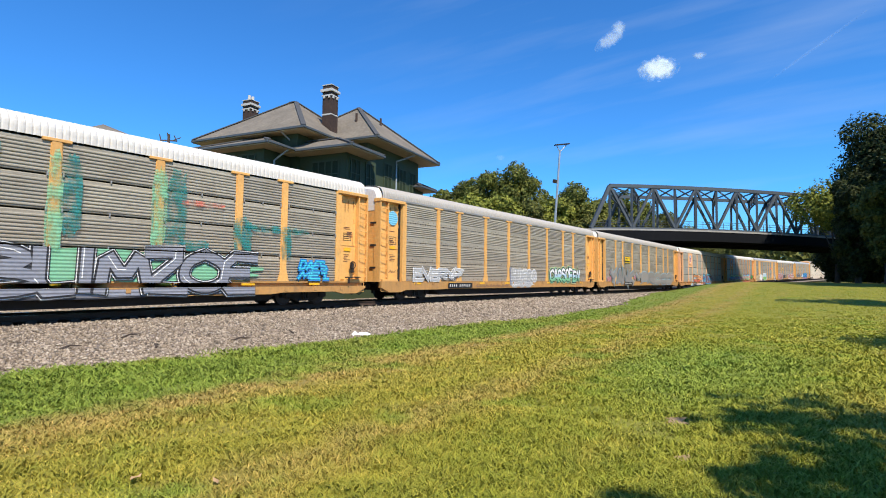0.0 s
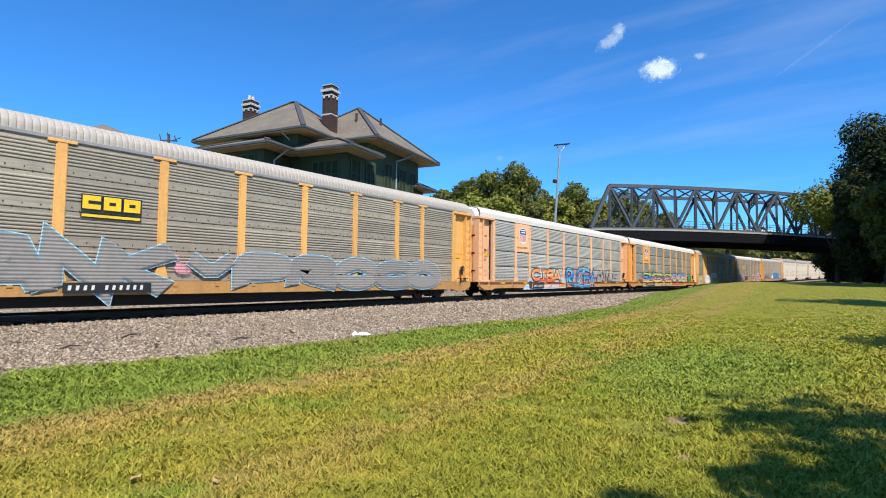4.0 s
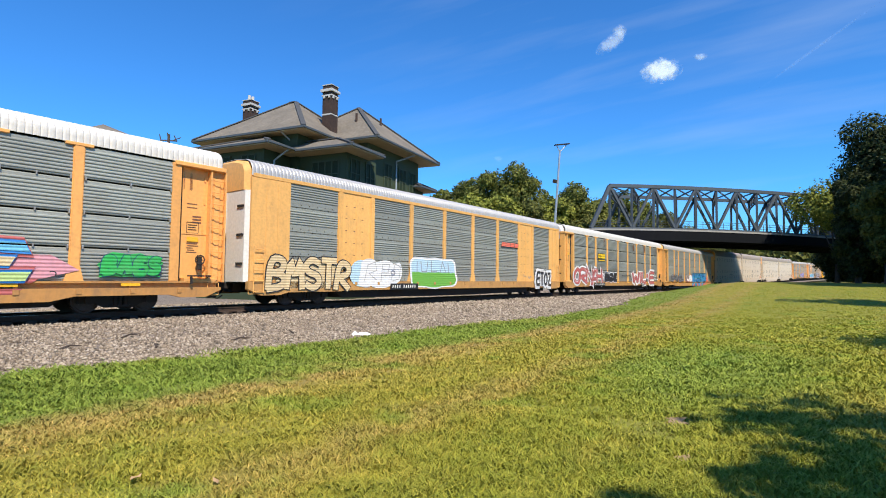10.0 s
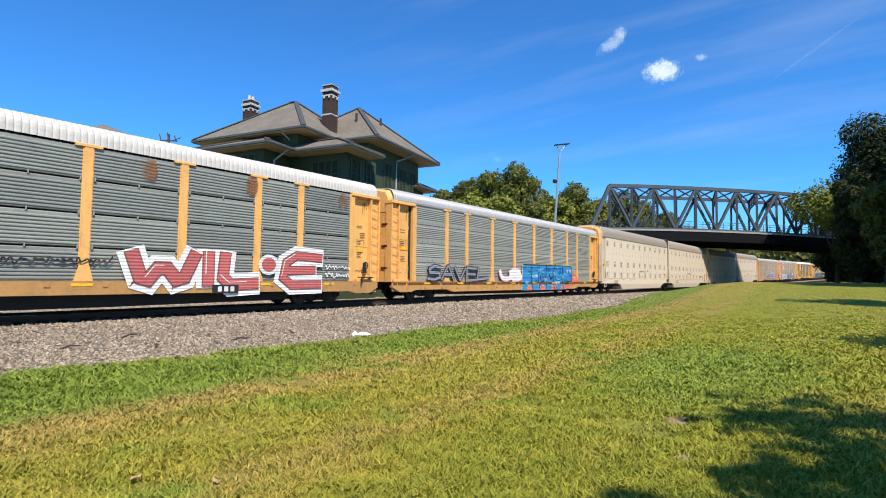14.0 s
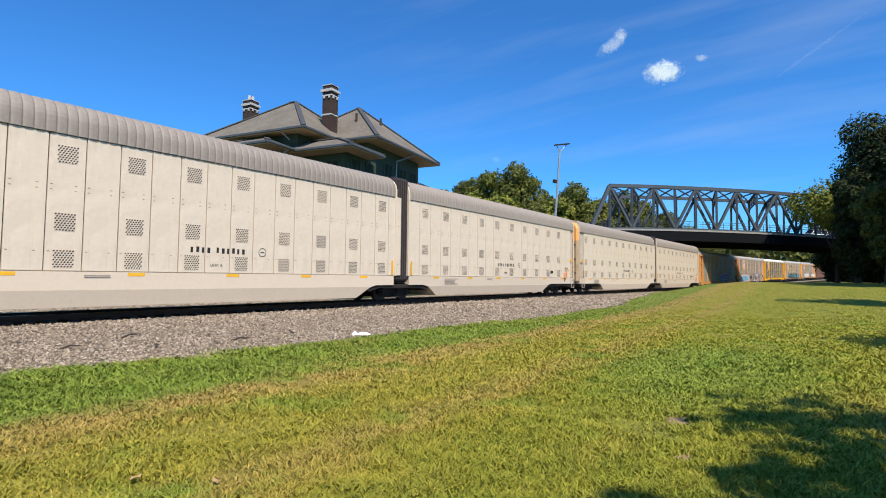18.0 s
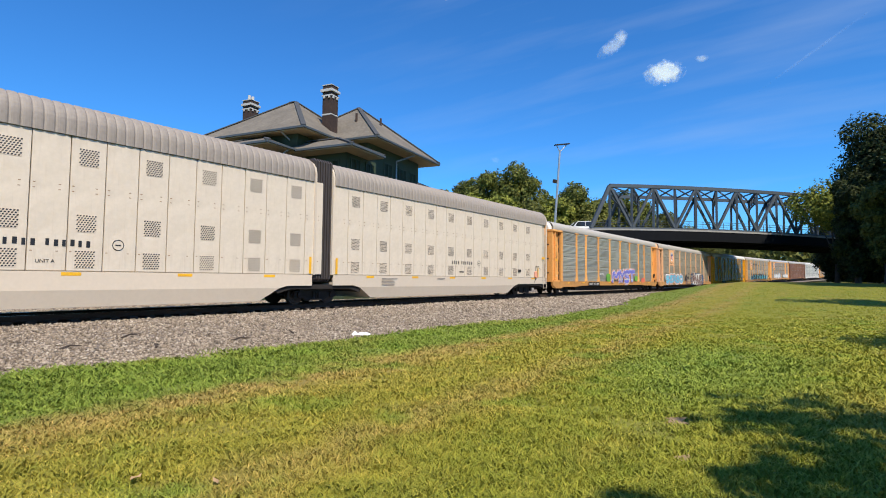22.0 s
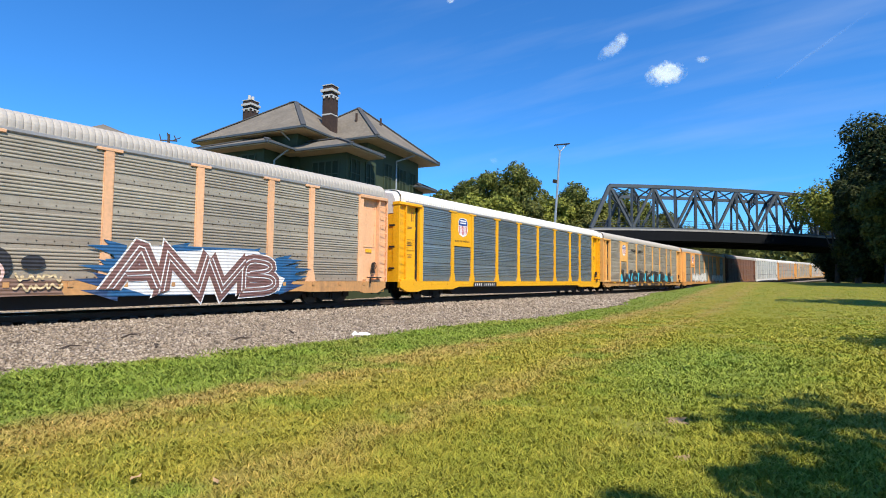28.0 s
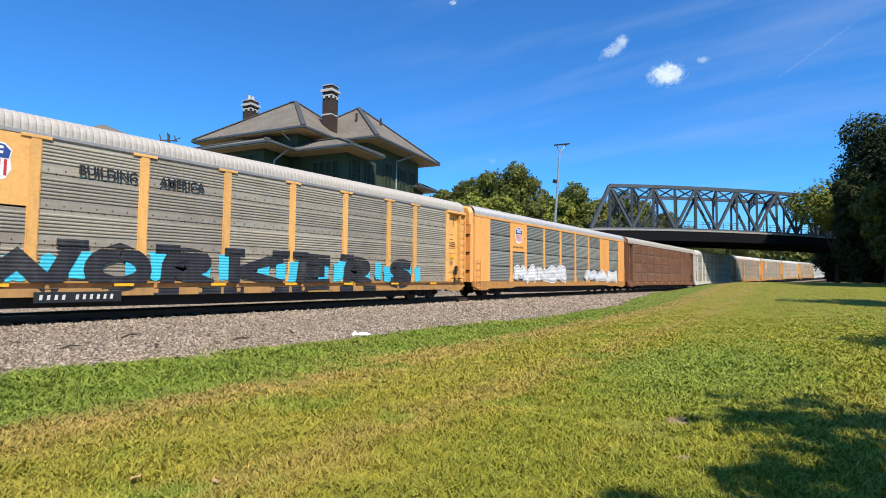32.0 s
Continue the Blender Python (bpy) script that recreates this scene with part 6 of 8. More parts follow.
car = autorack("yellow and grey autorack car with red and white graffiti", m_yellow, m_roof_white, m_panel_dark, deep=0.40, end_white=True)
lettered(car, "ORNAH", -12.2, -6.0, 0.62, 2.22, "rose", seed=24, width=0.25, wild=0.9, fit=1.2, cells=[(-12.1, -10.9), (-11.0, -9.4), (-9.5, -8.1), (-8.3, -7.0), (-7.2, -5.95)], rims=[(0.36, "white"), (0.07, "maroon")], slash=0.7)
mural(car, "round white shape with a black rim", [("black", arc(-5.68, 1.42, 0.50, 0.46, 0, 350)), ("silver", arc(-5.68, 1.42, 0.43, 0.40, 0, 350)), ("white", arc(-5.72, 1.50, 0.32, 0.26, 0, 350)), ("black", [(-5.95, 1.12), (-5.4, 1.12)], 0.04), ("black", [(-5.85, 1.45), (-5.78, 1.60)], 0.12), ("black", [(-5.55, 1.45), (-5.50, 1.60)], 0.12)])
lettered(car, "BSE", -5.2, -2.05, 0.92, 1.86, "black", seed=25, width=0.27, wild=0.6, fit=1.14, rims=[(0.15, "white"), (0.06, "navy")])
lettered(car, "W|L", 2.55, 7.2, 0.62, 2.18, "rose", seed=26, width=0.38, wild=0.4, fit=1.12, cells=[(2.6, 4.75), (4.75, 5.65), (5.6, 7.2)], rims=[(0.46, "white"), (0.08, "maroon")])
lettered(car, "E", 8.2, 10.3, 0.62, 2.18, "rose", seed=27, width=0.30, wild=0.4, rims=[(0.46, "white"), (0.08, "maroon")])
mural(car, "round red dot with a white rim", [("white", arc(7.65, 1.62, 0.46, 0.40, 0, 350)), ("rose", arc(7.65, 1.62, 0.32, 0.28, 0, 350))], -1.60)
scribble(car, 10.5, 11.9, 1.1, 1.75, "white", 63, -1.56, 0.04)
for x in (-5.4, 2.9, 6.6, 11.2):
    fog(car, x, x + 0.5, 4.2, 4.95, "rust", int(x * 10) + 200, 7, thin=True, label="brown rust stain under the roof")
plate_ = part("mark_plate", Geo().box(5.35, 6.35, -1.66, -1.645, 0.56, 0.86).mesh("mark_plate", m_black), car, "small black plate on the sill")
for k in range(3):
    part("mark_bar", Geo().box(5.55 + 0.24 * k, 5.70 + 0.24 * k, -1.666, -1.66, 0.62, 0.80).mesh("mark_bar", m_white), plate_)
scribble(car, -0.6, 2.1, 1.4, 1.75, "black", 97, -1.575, 0.05)
number_plate(car, -7.9, 0.56)
LOGO.append(car)
couple(car, L1, 10.6)

car = autorack("yellow and grey autorack car with a big blue graffiti block", m_yellow, m_roof_silver, m_panel_clean, deep=0.58, seam=False, slot=True)
SLABS = (("azure", 1.95), ("blue", 1.70), ("azure", 1.35), ("blue", 1.1), ("azure", 0))
flames = []
for x in (0.6, 2.6, 4.5, 6.2):
    flames += [("coral", [(x - 0.5, 0.36), (x - 0.25, 0.62), (x, 0.74), (x + 0.25, 0.62), (x + 0.5, 0.36)]), ("cream", arc(x, 0.36, 0.45, 0.36, 150, 30), 0.03)]
mural(car, "big blue sprayed block letters with black gaps", [("tan", [(-0.6, 0.40), (-0.5, 2.22), (7.7, 2.30), (7.95, 2.15), (7.9, 0.9), (7.0, 0.40)]), (SLABS, [(-0.5, 0.36), (-0.4, 2.16), (7.6, 2.22), (7.86, 2.12), (7.84, 1.0), (7.0, 0.36)])] + flames + [("black", [(-0.4, 2.17), (7.6, 2.23), (7.86, 2.10), (7.84, 0.98), (7.3, 0.90)], 0.07), ("black", [(0.9, 2.16), (0.85, 1.1), (1.1, 0.36)], 0.09), ("black", [(2.05, 2.18), (1.9, 1.2), (2.2, 0.36)], 0.09), ("black", [(3.25, 2.18), (3.1, 1.1), (2.4, 0.95), (2.25, 1.4)], 0.09), ("black", [(3.25, 1.1), (3.2, 0.36)], 0.07), ("black", [(4.75, 2.19), (4.2, 1.6), (4.55, 1.4), (4.4, 0.9), (4.7, 0.36)], 0.09), ("black", [(3.7, 1.5), (4.0, 1.15), (4.3, 1.35)], 0.14), ("black", [(6.12, 2.2), (6.0, 1.1), (6.3, 0.36)], 0.09), ("black", [(6.6, 0.92), (7.0, 1.0), (7.6, 0.95)], 0.10), ("black", arc(7.05, 1.72, 0.22, 0.14, 160, -60), 0.09), ("black", arc(5.3, 1.45, 0.55, 0.42, 190, 350), 0.05), ("sky", arc(5.3, 1.47, 0.5, 0.36, 195, 345), 0.04), ("black", arc(5.1, 1.86, 0.16, 0.14, 40, 170, 6), 0.07), ("black", arc(5.6, 1.88, 0.16, 0.14, 10, 140, 6), 0.07)] + [("sky", [(x, z), (x + w, z + 0.04)], 0.05) for x, z, w in ((0.0, 1.9, 0.6), (0.2, 1.5, 0.4), (1.1, 1.95, 0.6), (2.3, 1.9, 0.5), (2.5, 1.6, 0.3), (3.5, 1.95, 0.7), (3.4, 1.25, 0.3), (4.9, 2.0, 0.3), (6.3, 1.95, 0.5), (6.4, 1.5, 0.4), (7.3, 1.95, 0.3), (5.4, 0.7, 0.5), (3.6, 0.62, 0.5), (1.3, 0.7, 0.5))] + [("coral", arc(x, z, 0.09, 0.07, 0, 340, 7)) for x, z in ((2.4, 0.75), (3.4, 0.80), (5.0, 0.65), (5.9, 0.85), (0.9, 0.8))])
mural(car, "orange red sprayed patch", [("coral", [(7.9, 1.0), (7.95, 1.55), (8.2, 1.5), (8.3, 1.85), (8.6, 1.55), (8.8, 1.75), (8.85, 1.4), (9.3, 1.2), (9.5, 1.15), (9.4, 0.95), (7.6, 0.62), (7.0, 0.40), (6.6, 0.42), (6.9, 0.9)]), ("blush", [(8.2, 1.35), (8.7, 1.3)], 0.06), ("blush", [(8.3, 1.1), (9.2, 1.12)], 0.06)], -1.575)
for k in range(16):
    x = -0.2 + 0.49 * k
    z = 0.75 + 1.15 * ((k * 7) % 10) / 10
    fog(car, x, x + 0.55 + 0.25 * (k % 3), z, z + 0.28, ("sky", "teal", "pale", "ocean")[k % 4], 120 + k, 9, -1.592, thin=True)
lettered(car, "UB", -3.5, -0.6, 1.0, 1.9, "white", "pink", "", 28, 0.26)
lettered(car, "SAVEL", -11.0, -5.0, 1.0, 1.9, "slate", "black", "", 29, 0.14)
couple(car, L1, 10.6)

couple(twin_unit("white articulated autorack car with dark vents"), L2, 18.9)
couple(twin_unit("white articulated autorack car with dark vents"), L2, 18.9)

car = autorack("orange and grey autorack car with purple and white graffiti", m_orange, m_roof_grey, m_panel_clean, deep=0.36, end_white=True, seam=False)
lettered(car, "MYST", -1.1, 5.5, 0.74, 2.22, (("purple", 1.28), ("pale", 1.14), ("purple", 0)), seed=30, width=0.34, wild=0.35, fit=1.14, cells=[(-1.1, 1.0), (0.9, 2.4), (2.3, 3.8), (3.7, 5.5)], rims=[(0.34, "white"), (0.26, "coral"), (0.12, "white")])
fog(car, 7.9, 9.2, 0.85, 1.4, "coral", 10, 10)
fog(car, -2.5, -1.4, 0.95, 1.75, "leaf", 92, 6)
fog(car, 5.6, 6.7, 1.0, 1.6, "leaf", 93, 6)
scribble(car, -4.2, -3.2, 1.5, 1.8, "white", 94, -1.56, 0.03)
scribble(car, -13.25, -12.6, 1.3, 2.2, "white", 31)
number_plate(car, -6.95, 0.60, 2.5)
couple(car, L1, 10.6)

car = autorack("peach and grey autorack car with brown and pale blue graffiti", m_peach, m_roof_grey, m_panel_dirty, deep=0.40, badge=1, seam=False)
lettered(car, "SERBO", -11.2, -3.4, 0.72, 1.9, "sky", seed=32, width=0.34, rims=[(0.34, "white"), (0.11, "coral")])
spikes_ = []
for x, z, d, h in ((2.0, 1.95, -1.1, 0.30), (1.9, 1.55, -0.5, 0.4), (2.0, 1.35, -1.3, 0.25), (1.8, 0.95, -1.2, 0.30), (1.8, 0.62, -1.0, 0.25), (7.4, 1.75, 1.3, 0.28), (7.6, 1.4, 1.6, 0.26), (7.7, 1.1, 1.3, 0.30), (7.6, 0.75, 1.2, 0.3), (3.4, 2.0, 1.0, 0.35), (6.3, 1.95, 0.7, 0.4)):
    spikes_.append(("navy" if z < 1.0 else "ocean", [(x, z - h), (x + d, z + 0.1), (x + d * 0.45, z + 0.12), (x + d * 0.6, z + 0.3), (x, z + h * 0.5)]))
mural(car, "dark blue sprayed spikes round a white ground", spikes_ + [("ocean", [(1.5, 0.52), (1.7, 1.7), (3.0, 2.15), (6.4, 2.2), (7.5, 1.8), (8.0, 0.9), (7.8, 0.5)]), ("white", [(1.45, 0.95), (1.55, 1.35), (2.4, 2.1), (3.1, 2.14), (3.3, 1.95), (4.3, 2.04), (5.6, 2.14), (6.6, 2.12), (7.2, 1.7), (7.3, 1.3), (7.85, 1.1), (7.6, 0.6), (5.0, 0.52), (2.6, 0.56)])], -1.562)
lettered(car, "ANVB", 1.6, 7.5, 0.50, 2.12, "umber", seed=33, width=0.40, wild=1.2, fit=1.2, rims=[(0.20, "white"), (0.10, "umber")], lines="white", slash=0.6)
mural(car, "black sprayed disc with white rim", [("black", arc(-1.35, 1.45, 0.55, 0.5, 0, 350)), ("black", arc(-0.35, 1.5, 0.28, 0.2, 0, 350)), ("brown", [(-1.9, 0.55), (-1.6, 1.1), (0.2, 1.0), (0.4, 0.6)]), ("blush", arc(-1.25, 1.2, 0.25, 0.3, -90, 90), 0.08)], -1.564)
scribble(car, -0.75, 0.3, 0.66, 1.25, "cream", 34, -1.60, 0.05)
couple(car, L1, 10.6)

car = autorack("clean bright yellow autorack car with blue-grey panels", m_bright, m_white, m_panel_blue, deep=0.30, badge=1, end_white=True, seam=False)
number_plate(car, -7.2)
couple(car, L1, 10.6)

car = autorack("yellow autorack car with large black block letters", m_yellow, m_roof_grey, m_panel_dirty, deep=0.44, badge=1, text_bays=True, end_white=True, seam=False, slot=True)
for k, (ch, x, wd) in enumerate(zip("WORKERS", (-9.0, -5.95, -3.75, -1.35, 1.6, 4.15, 7.1), (2.55, 1.5, 1.5, 2.0, 1.5, 1.45, 1.35))):
    for dx, w in ((-0.35, 0.75), (1.15, 0.6), (2.0, 0.5)):
        fog(car, x + dx, x + dx + w, 0.95 + 0.1 * (k % 2), 1.75 + 0.1 * (k % 3), "cyan", 40 + k, 8)
    # slab letters with feet and heads
    ls = [[(x + 0.24 + px * wd, 0.84 + pz * 1.08) for px, pz in st] for st in STROKES[ch]]
    feet = {"W": [(0, 1), (1, 1)], "R": [(0, 0), (0, 1), (1, 0)], "K": [(0, 0), (0, 1), (1, 1), (1, 0)], "E": [(0, 0), (0, 1)]}.get(ch, [])
    ls += [[(x + 0.24 + px * wd - 0.36, 0.68 + pz * 1.36), (x + 0.24 + px * wd + 0.36, 0.68 + pz * 1.36)] for px, pz in feet]
    g = Geo()
    stroke_layer(g, [rounded(rounded(ln)) if ch in "ORS" else ln for ln in ls[: len(STROKES[ch])]], 0.46, -1.576, 0)
    stroke_layer(g, ls[len(STROKES[ch]):], 0.30, -1.582, 0)
    part("letter", g.mesh("letter", spray("black")), car, "large black sprayed block letter")
words("slogan", "BUILDING", 0.36, m_black, car, pose(-6.15, -1.56, 4.12, 90, 0, 0), bold=0.012)
words("slogan", "AMERICA", 0.36, m_black, car, pose(-3.85, -1.56, 4.12, 90, 0, 0), bold=0.012)
number_plate(car, -7.1, 0.36, 2.2)
couple(car, L1, 10.6)

car = autorack("yellow bi-level autorack car with white graffiti", m_orange, m_roof_silver, m_panel_dark, deep=0.34, tee=False, solid=(7,), flush=True, badge=1)
lettered(car, "MANOR", -8.9, -0.6, 0.95, 2.1, "white", "silver", "white", 60, 0.38)
lettered(car, "MAX", 3.4, 11.2, 1.0, 1.95, "white", "silver", "white", 61, 0.38)
couple(car, L1, 10.6)

car = autorack("rusty brown autorack car", m_brown, m_roof_grey, m_panel_brown, deep=0.40)
couple(car, L1, 10.6)

KINDS = [(m_orange, m_roof_white, m_panel_clean, None), (m_yellow, m_roof_grey, m_panel_dirty, 1), (m_white, m_roof_white, m_panel_pale, None), (m_yellow, m_roof_white, m_panel_pale, None)]
for k in range(8):
    body, roof, pan, badge = KINDS[(2, 0, 1, 3, 1, 2, 3, 1)[k]]
    car = autorack("weathered autorack car far down the train", body, roof, pan, badge=badge)
    couple(car, L1, 10.6)

for car in LOGO:
    # three plain yellow blocks over a bar, each with a black rim and a notch
    g = Geo()
    for k in range(3):
        x0, x1 = -6.62 + k * 0.56, -6.14 + k * 0.56
        g.box(x0 - 0.035, x1 + 0.035, -1.540, -1.534, 3.085, 3.555, 0)
        g.box(x0, x1, -1.546, -1.540, 3.12, 3.52, 1)
        g.box(x0 + 0.15, x1 - (0.0 if k == 0 else 0.15), -1.550, -1.546, 3.27, 3.37, 0)
    g.box(-6.66, -4.98, -1.540, -1.534, 2.86, 2.99, 0)
    g.box(-6.63, -5.01, -1.546, -1.540, 2.885, 2.965, 1)
    part("emblem", g.mesh("emblem", m_black, plain("emblem_yellow", (0.85, 0.55, 0.02))), car, "yellow painted emblem with a black rim")
for i, (car, mid, base) in enumerate(TRAIN):
    if car.name.startswith("autorack") and i % 3 != 2:
        if i < 14:
            door_marks(car, i + 5)
        yellow_ticks(car, m_reflect, [-11 + 3.1 * k for k in range(8)], SILL_TOP - 0.15)
        bars(car, [(-12.95 + (j % 2) * 0.05, 3.0 - 0.09 * j, 0.3, 0.04) for j in range(4)] + [(12.7, 3.2 - 0.1 * j, 0.32, 0.05) for j in range(3)], m_brown, PANEL_Y + 0.139)

# ---- bridge over the track ----
BR_O = Vector((73.1, 28.9, 0))
BR_D = Vector((33.1, -30.15, 0)).normalized()
BR_N = Vector((0.978, 0.208, 0)) * 1.15   # the crossing is skewed
m_bridge = paint("bridge_grey_paint", (0.056, 0.074, 0.090), 0.65, 0.25, (0.10, 0.07, 0.05))
m_deck = plain("bridge_concrete", (0.30, 0.29, 0.27), 0.9)
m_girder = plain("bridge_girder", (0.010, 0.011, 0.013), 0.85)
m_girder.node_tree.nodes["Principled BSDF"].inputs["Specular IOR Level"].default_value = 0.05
PANEL_L, NP = 3.53, 13
bridge = tagged(new("truss_bridge"), "grey-blue steel truss road bridge over the railway", "bridge")


def bpt(i, off, z):
    p = BR_O + BR_D * (max(i, 0.16) * PANEL_L if i >= 0 else i * PANEL_L) + BR_N * off
    cam_ = -0.010 * (min(i, 12) - 5) ** 2
    return (p.x, p.y, z + cam_)


ZB, ZT = 9.25, 15.48
for off in (0.0, 10.0):
    def member(name, a, b, w, h):
        part(name, Geo().beam(a, b, w, h).mesh(name, m_bridge), bridge)
    for i in range(NP):
        member("bottom_chord", bpt(i, off, ZB - 0.15), bpt(i + 1, off, ZB - 0.15), 0.42, 0.5)
        if 1 <= i < NP - 1:
            member("top_chord", bpt(i, off, ZT), bpt(i + 1, off, ZT), 0.42, 0.5)
        if i >= 1:
            member("upright", bpt(i, off, ZB), bpt(i, off, ZT), 0.30, 0.30)
    member("end_post", bpt(0, off, ZB), bpt(1, off, ZT), 0.46, 0.5)
    member("end_post", bpt(NP, off, ZB), bpt(NP - 1, off, ZT), 0.46, 0.5)
    for i in range(1, NP - 1):
        if i % 2:
            member("diagonal", bpt(i, off, ZT), bpt(i + 1, off, ZB), 0.30, 0.34)
        else:
            member("diagonal", bpt(i, off, ZB), bpt(i + 1, off, ZT), 0.30, 0.34)
    g = Geo()
    for i in range(NP):
        for z in (0.45, 0.85, 1.2):
            g.beam(bpt(i, off + 0.5, ZB + z), bpt(i + 1, off + 0.5, ZB + z), 0.06, 0.06)
        for k in range(3):
            g.beam(bpt(i + k / 3, off + 0.5, ZB), bpt(i + k / 3, off + 0.5, ZB + 1.2), 0.06, 0.06)
    part("railing", g.mesh("railing", m_bridge), bridge)
for i in range(1, NP):
    part("cross_strut", Geo().beam(bpt(i, 0, ZT), bpt(i, 10.0, ZT), 0.25, 0.3).mesh("cross_strut", m_bridge), bridge)
    part("cross_strut", Geo().beam(bpt(i, 0, ZT - 1.5), bpt(i, 10.0, ZT - 1.5), 0.18, 0.2).mesh("cross_strut", m_bridge), bridge)
    for k in range(8):
        part("lattice_bar", Geo().beam(bpt(i, 1.25 * k, ZT - (1.5 if k % 2 else 0)), bpt(i, 1.25 * k + 1.25, ZT - (0 if k % 2 else 1.5)), 0.15, 0.15).mesh("lattice_bar", m_bridge), bridge)
    # curved knee braces from the uprights to the strut
    for a, b in ((0.0, 1.0), (10.0, -1.0)):
        g = Geo()
        for k in range(4):
            w0, w1 = k * 0.3927, (k + 1) * 0.3927
            g.beam(bpt(i, a + b * 2.4 * (1 - math.cos(w0)), ZT - 3.3 + 1.8 * math.sin(w0)), bpt(i, a + b * 2.4 * (1 - math.cos(w1)), ZT - 3.3 + 1.8 * math.sin(w1)), 0.12, 0.14)
        part("knee_brace", g.mesh("knee_brace", m_bridge), bridge)
    if i < NP - 1:
        part("lattice_bar", Geo().beam(bpt(i, 0, ZT), bpt(i + 1, 10.0, ZT), 0.17, 0.17).mesh("lattice_bar", m_bridge), bridge)
        part("lattice_bar", Geo().beam(bpt(i, 10.0, ZT), bpt(i + 1, 0, ZT), 0.17, 0.17).mesh("lattice_bar", m_bridge), bridge)
SPAN = list(range(-1, NP + 5))


def strip(off, half, lo, hi, span=SPAN):
    """One unbroken beam that follows the bridge's camber."""
    k = Geo()
    for i in span:
        for o, z in ((off - half, lo), (off + half, lo), (off + half, hi), (off - half, hi)):
            k.v.append(bpt(i, o, z))
    for i in range(len(span) - 1):
        for j in range(4):
            a, b = i * 4 + j, i * 4 + (j + 1) % 4
            k.f.append((a, b, b + 4, a + 4))
            k.mi.append(0)
    e = (len(span) - 1) * 4
    k.f += [(3, 2, 1, 0), (e, e + 1, e + 2, e + 3)]
    k.mi += [0, 0]
    return k


part("deck", strip(7.0, 7.9, ZB - 0.42, ZB - 0.18).mesh("deck", m_deck), bridge, "concrete bridge deck")
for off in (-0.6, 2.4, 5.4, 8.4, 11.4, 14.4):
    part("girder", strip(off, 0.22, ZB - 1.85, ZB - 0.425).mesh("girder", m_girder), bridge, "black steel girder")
for i in (-1.0, NP + 3.0):
    g = Geo()
    a, b = bpt(i, -2, 0), bpt(i, 16, 0)
    g.beam((a[0], a[1], 3.6), (b[0], b[1], 3.6), 1.6, 7.2)
    part("abutment", g.mesh("abutment", m_deck), bridge, "concrete abutment")

ROAD_Z = ZB - 0.14
m_road = plain("worn_asphalt", (0.055, 0.054, 0.052), 0.9)
part("roadway", strip(5.2, 4.2, ZB - 0.175, ROAD_Z).mesh("roadway", m_road), bridge, "grey asphalt roadway")
for span in (list(range(-18, 0)), list(range(NP + 4, NP + 24))):
    g = strip(5.2, 4.2, ROAD_Z - 0.30, ROAD_Z, span)
    tagged(new("road", g.mesh("road", m_road)), "asphalt road that leads to the bridge", "road", kind="structure")
    g = strip(5.2, 4.6, -0.5, ROAD_Z - 0.31, span)
    for i, v in enumerate(g.v):
        g.v[i] = (v[0], v[1], -0.5) if i % 4 < 2 else v
    tagged(new("embankment", g.mesh("embankment", m_deck)), "concrete walled embankment under the road", "embankment", kind="structure")

m_car_white = plain("white_car_paint", (0.78, 0.78, 0.77), 0.25, spread=0.03)
m_car_silver = plain("silver_car_paint", (0.50, 0.51, 0.52), 0.30, 0.4, spread=0.03)
m_car_glass = plain("tinted_car_glass", (0.020, 0.024, 0.026), 0.08, spread=0.03)
m_tyre = plain("tyre_rubber", (0.018, 0.018, 0.018), 0.85)
m_rim = plain("alloy_rim", (0.45, 0.45, 0.46), 0.35, 0.8)
m_tail = plain("red_tail_light", (0.45, 0.015, 0.012), 0.25)
m_lamp_glass = plain("headlight_glass", (0.75, 0.76, 0.74), 0.15)


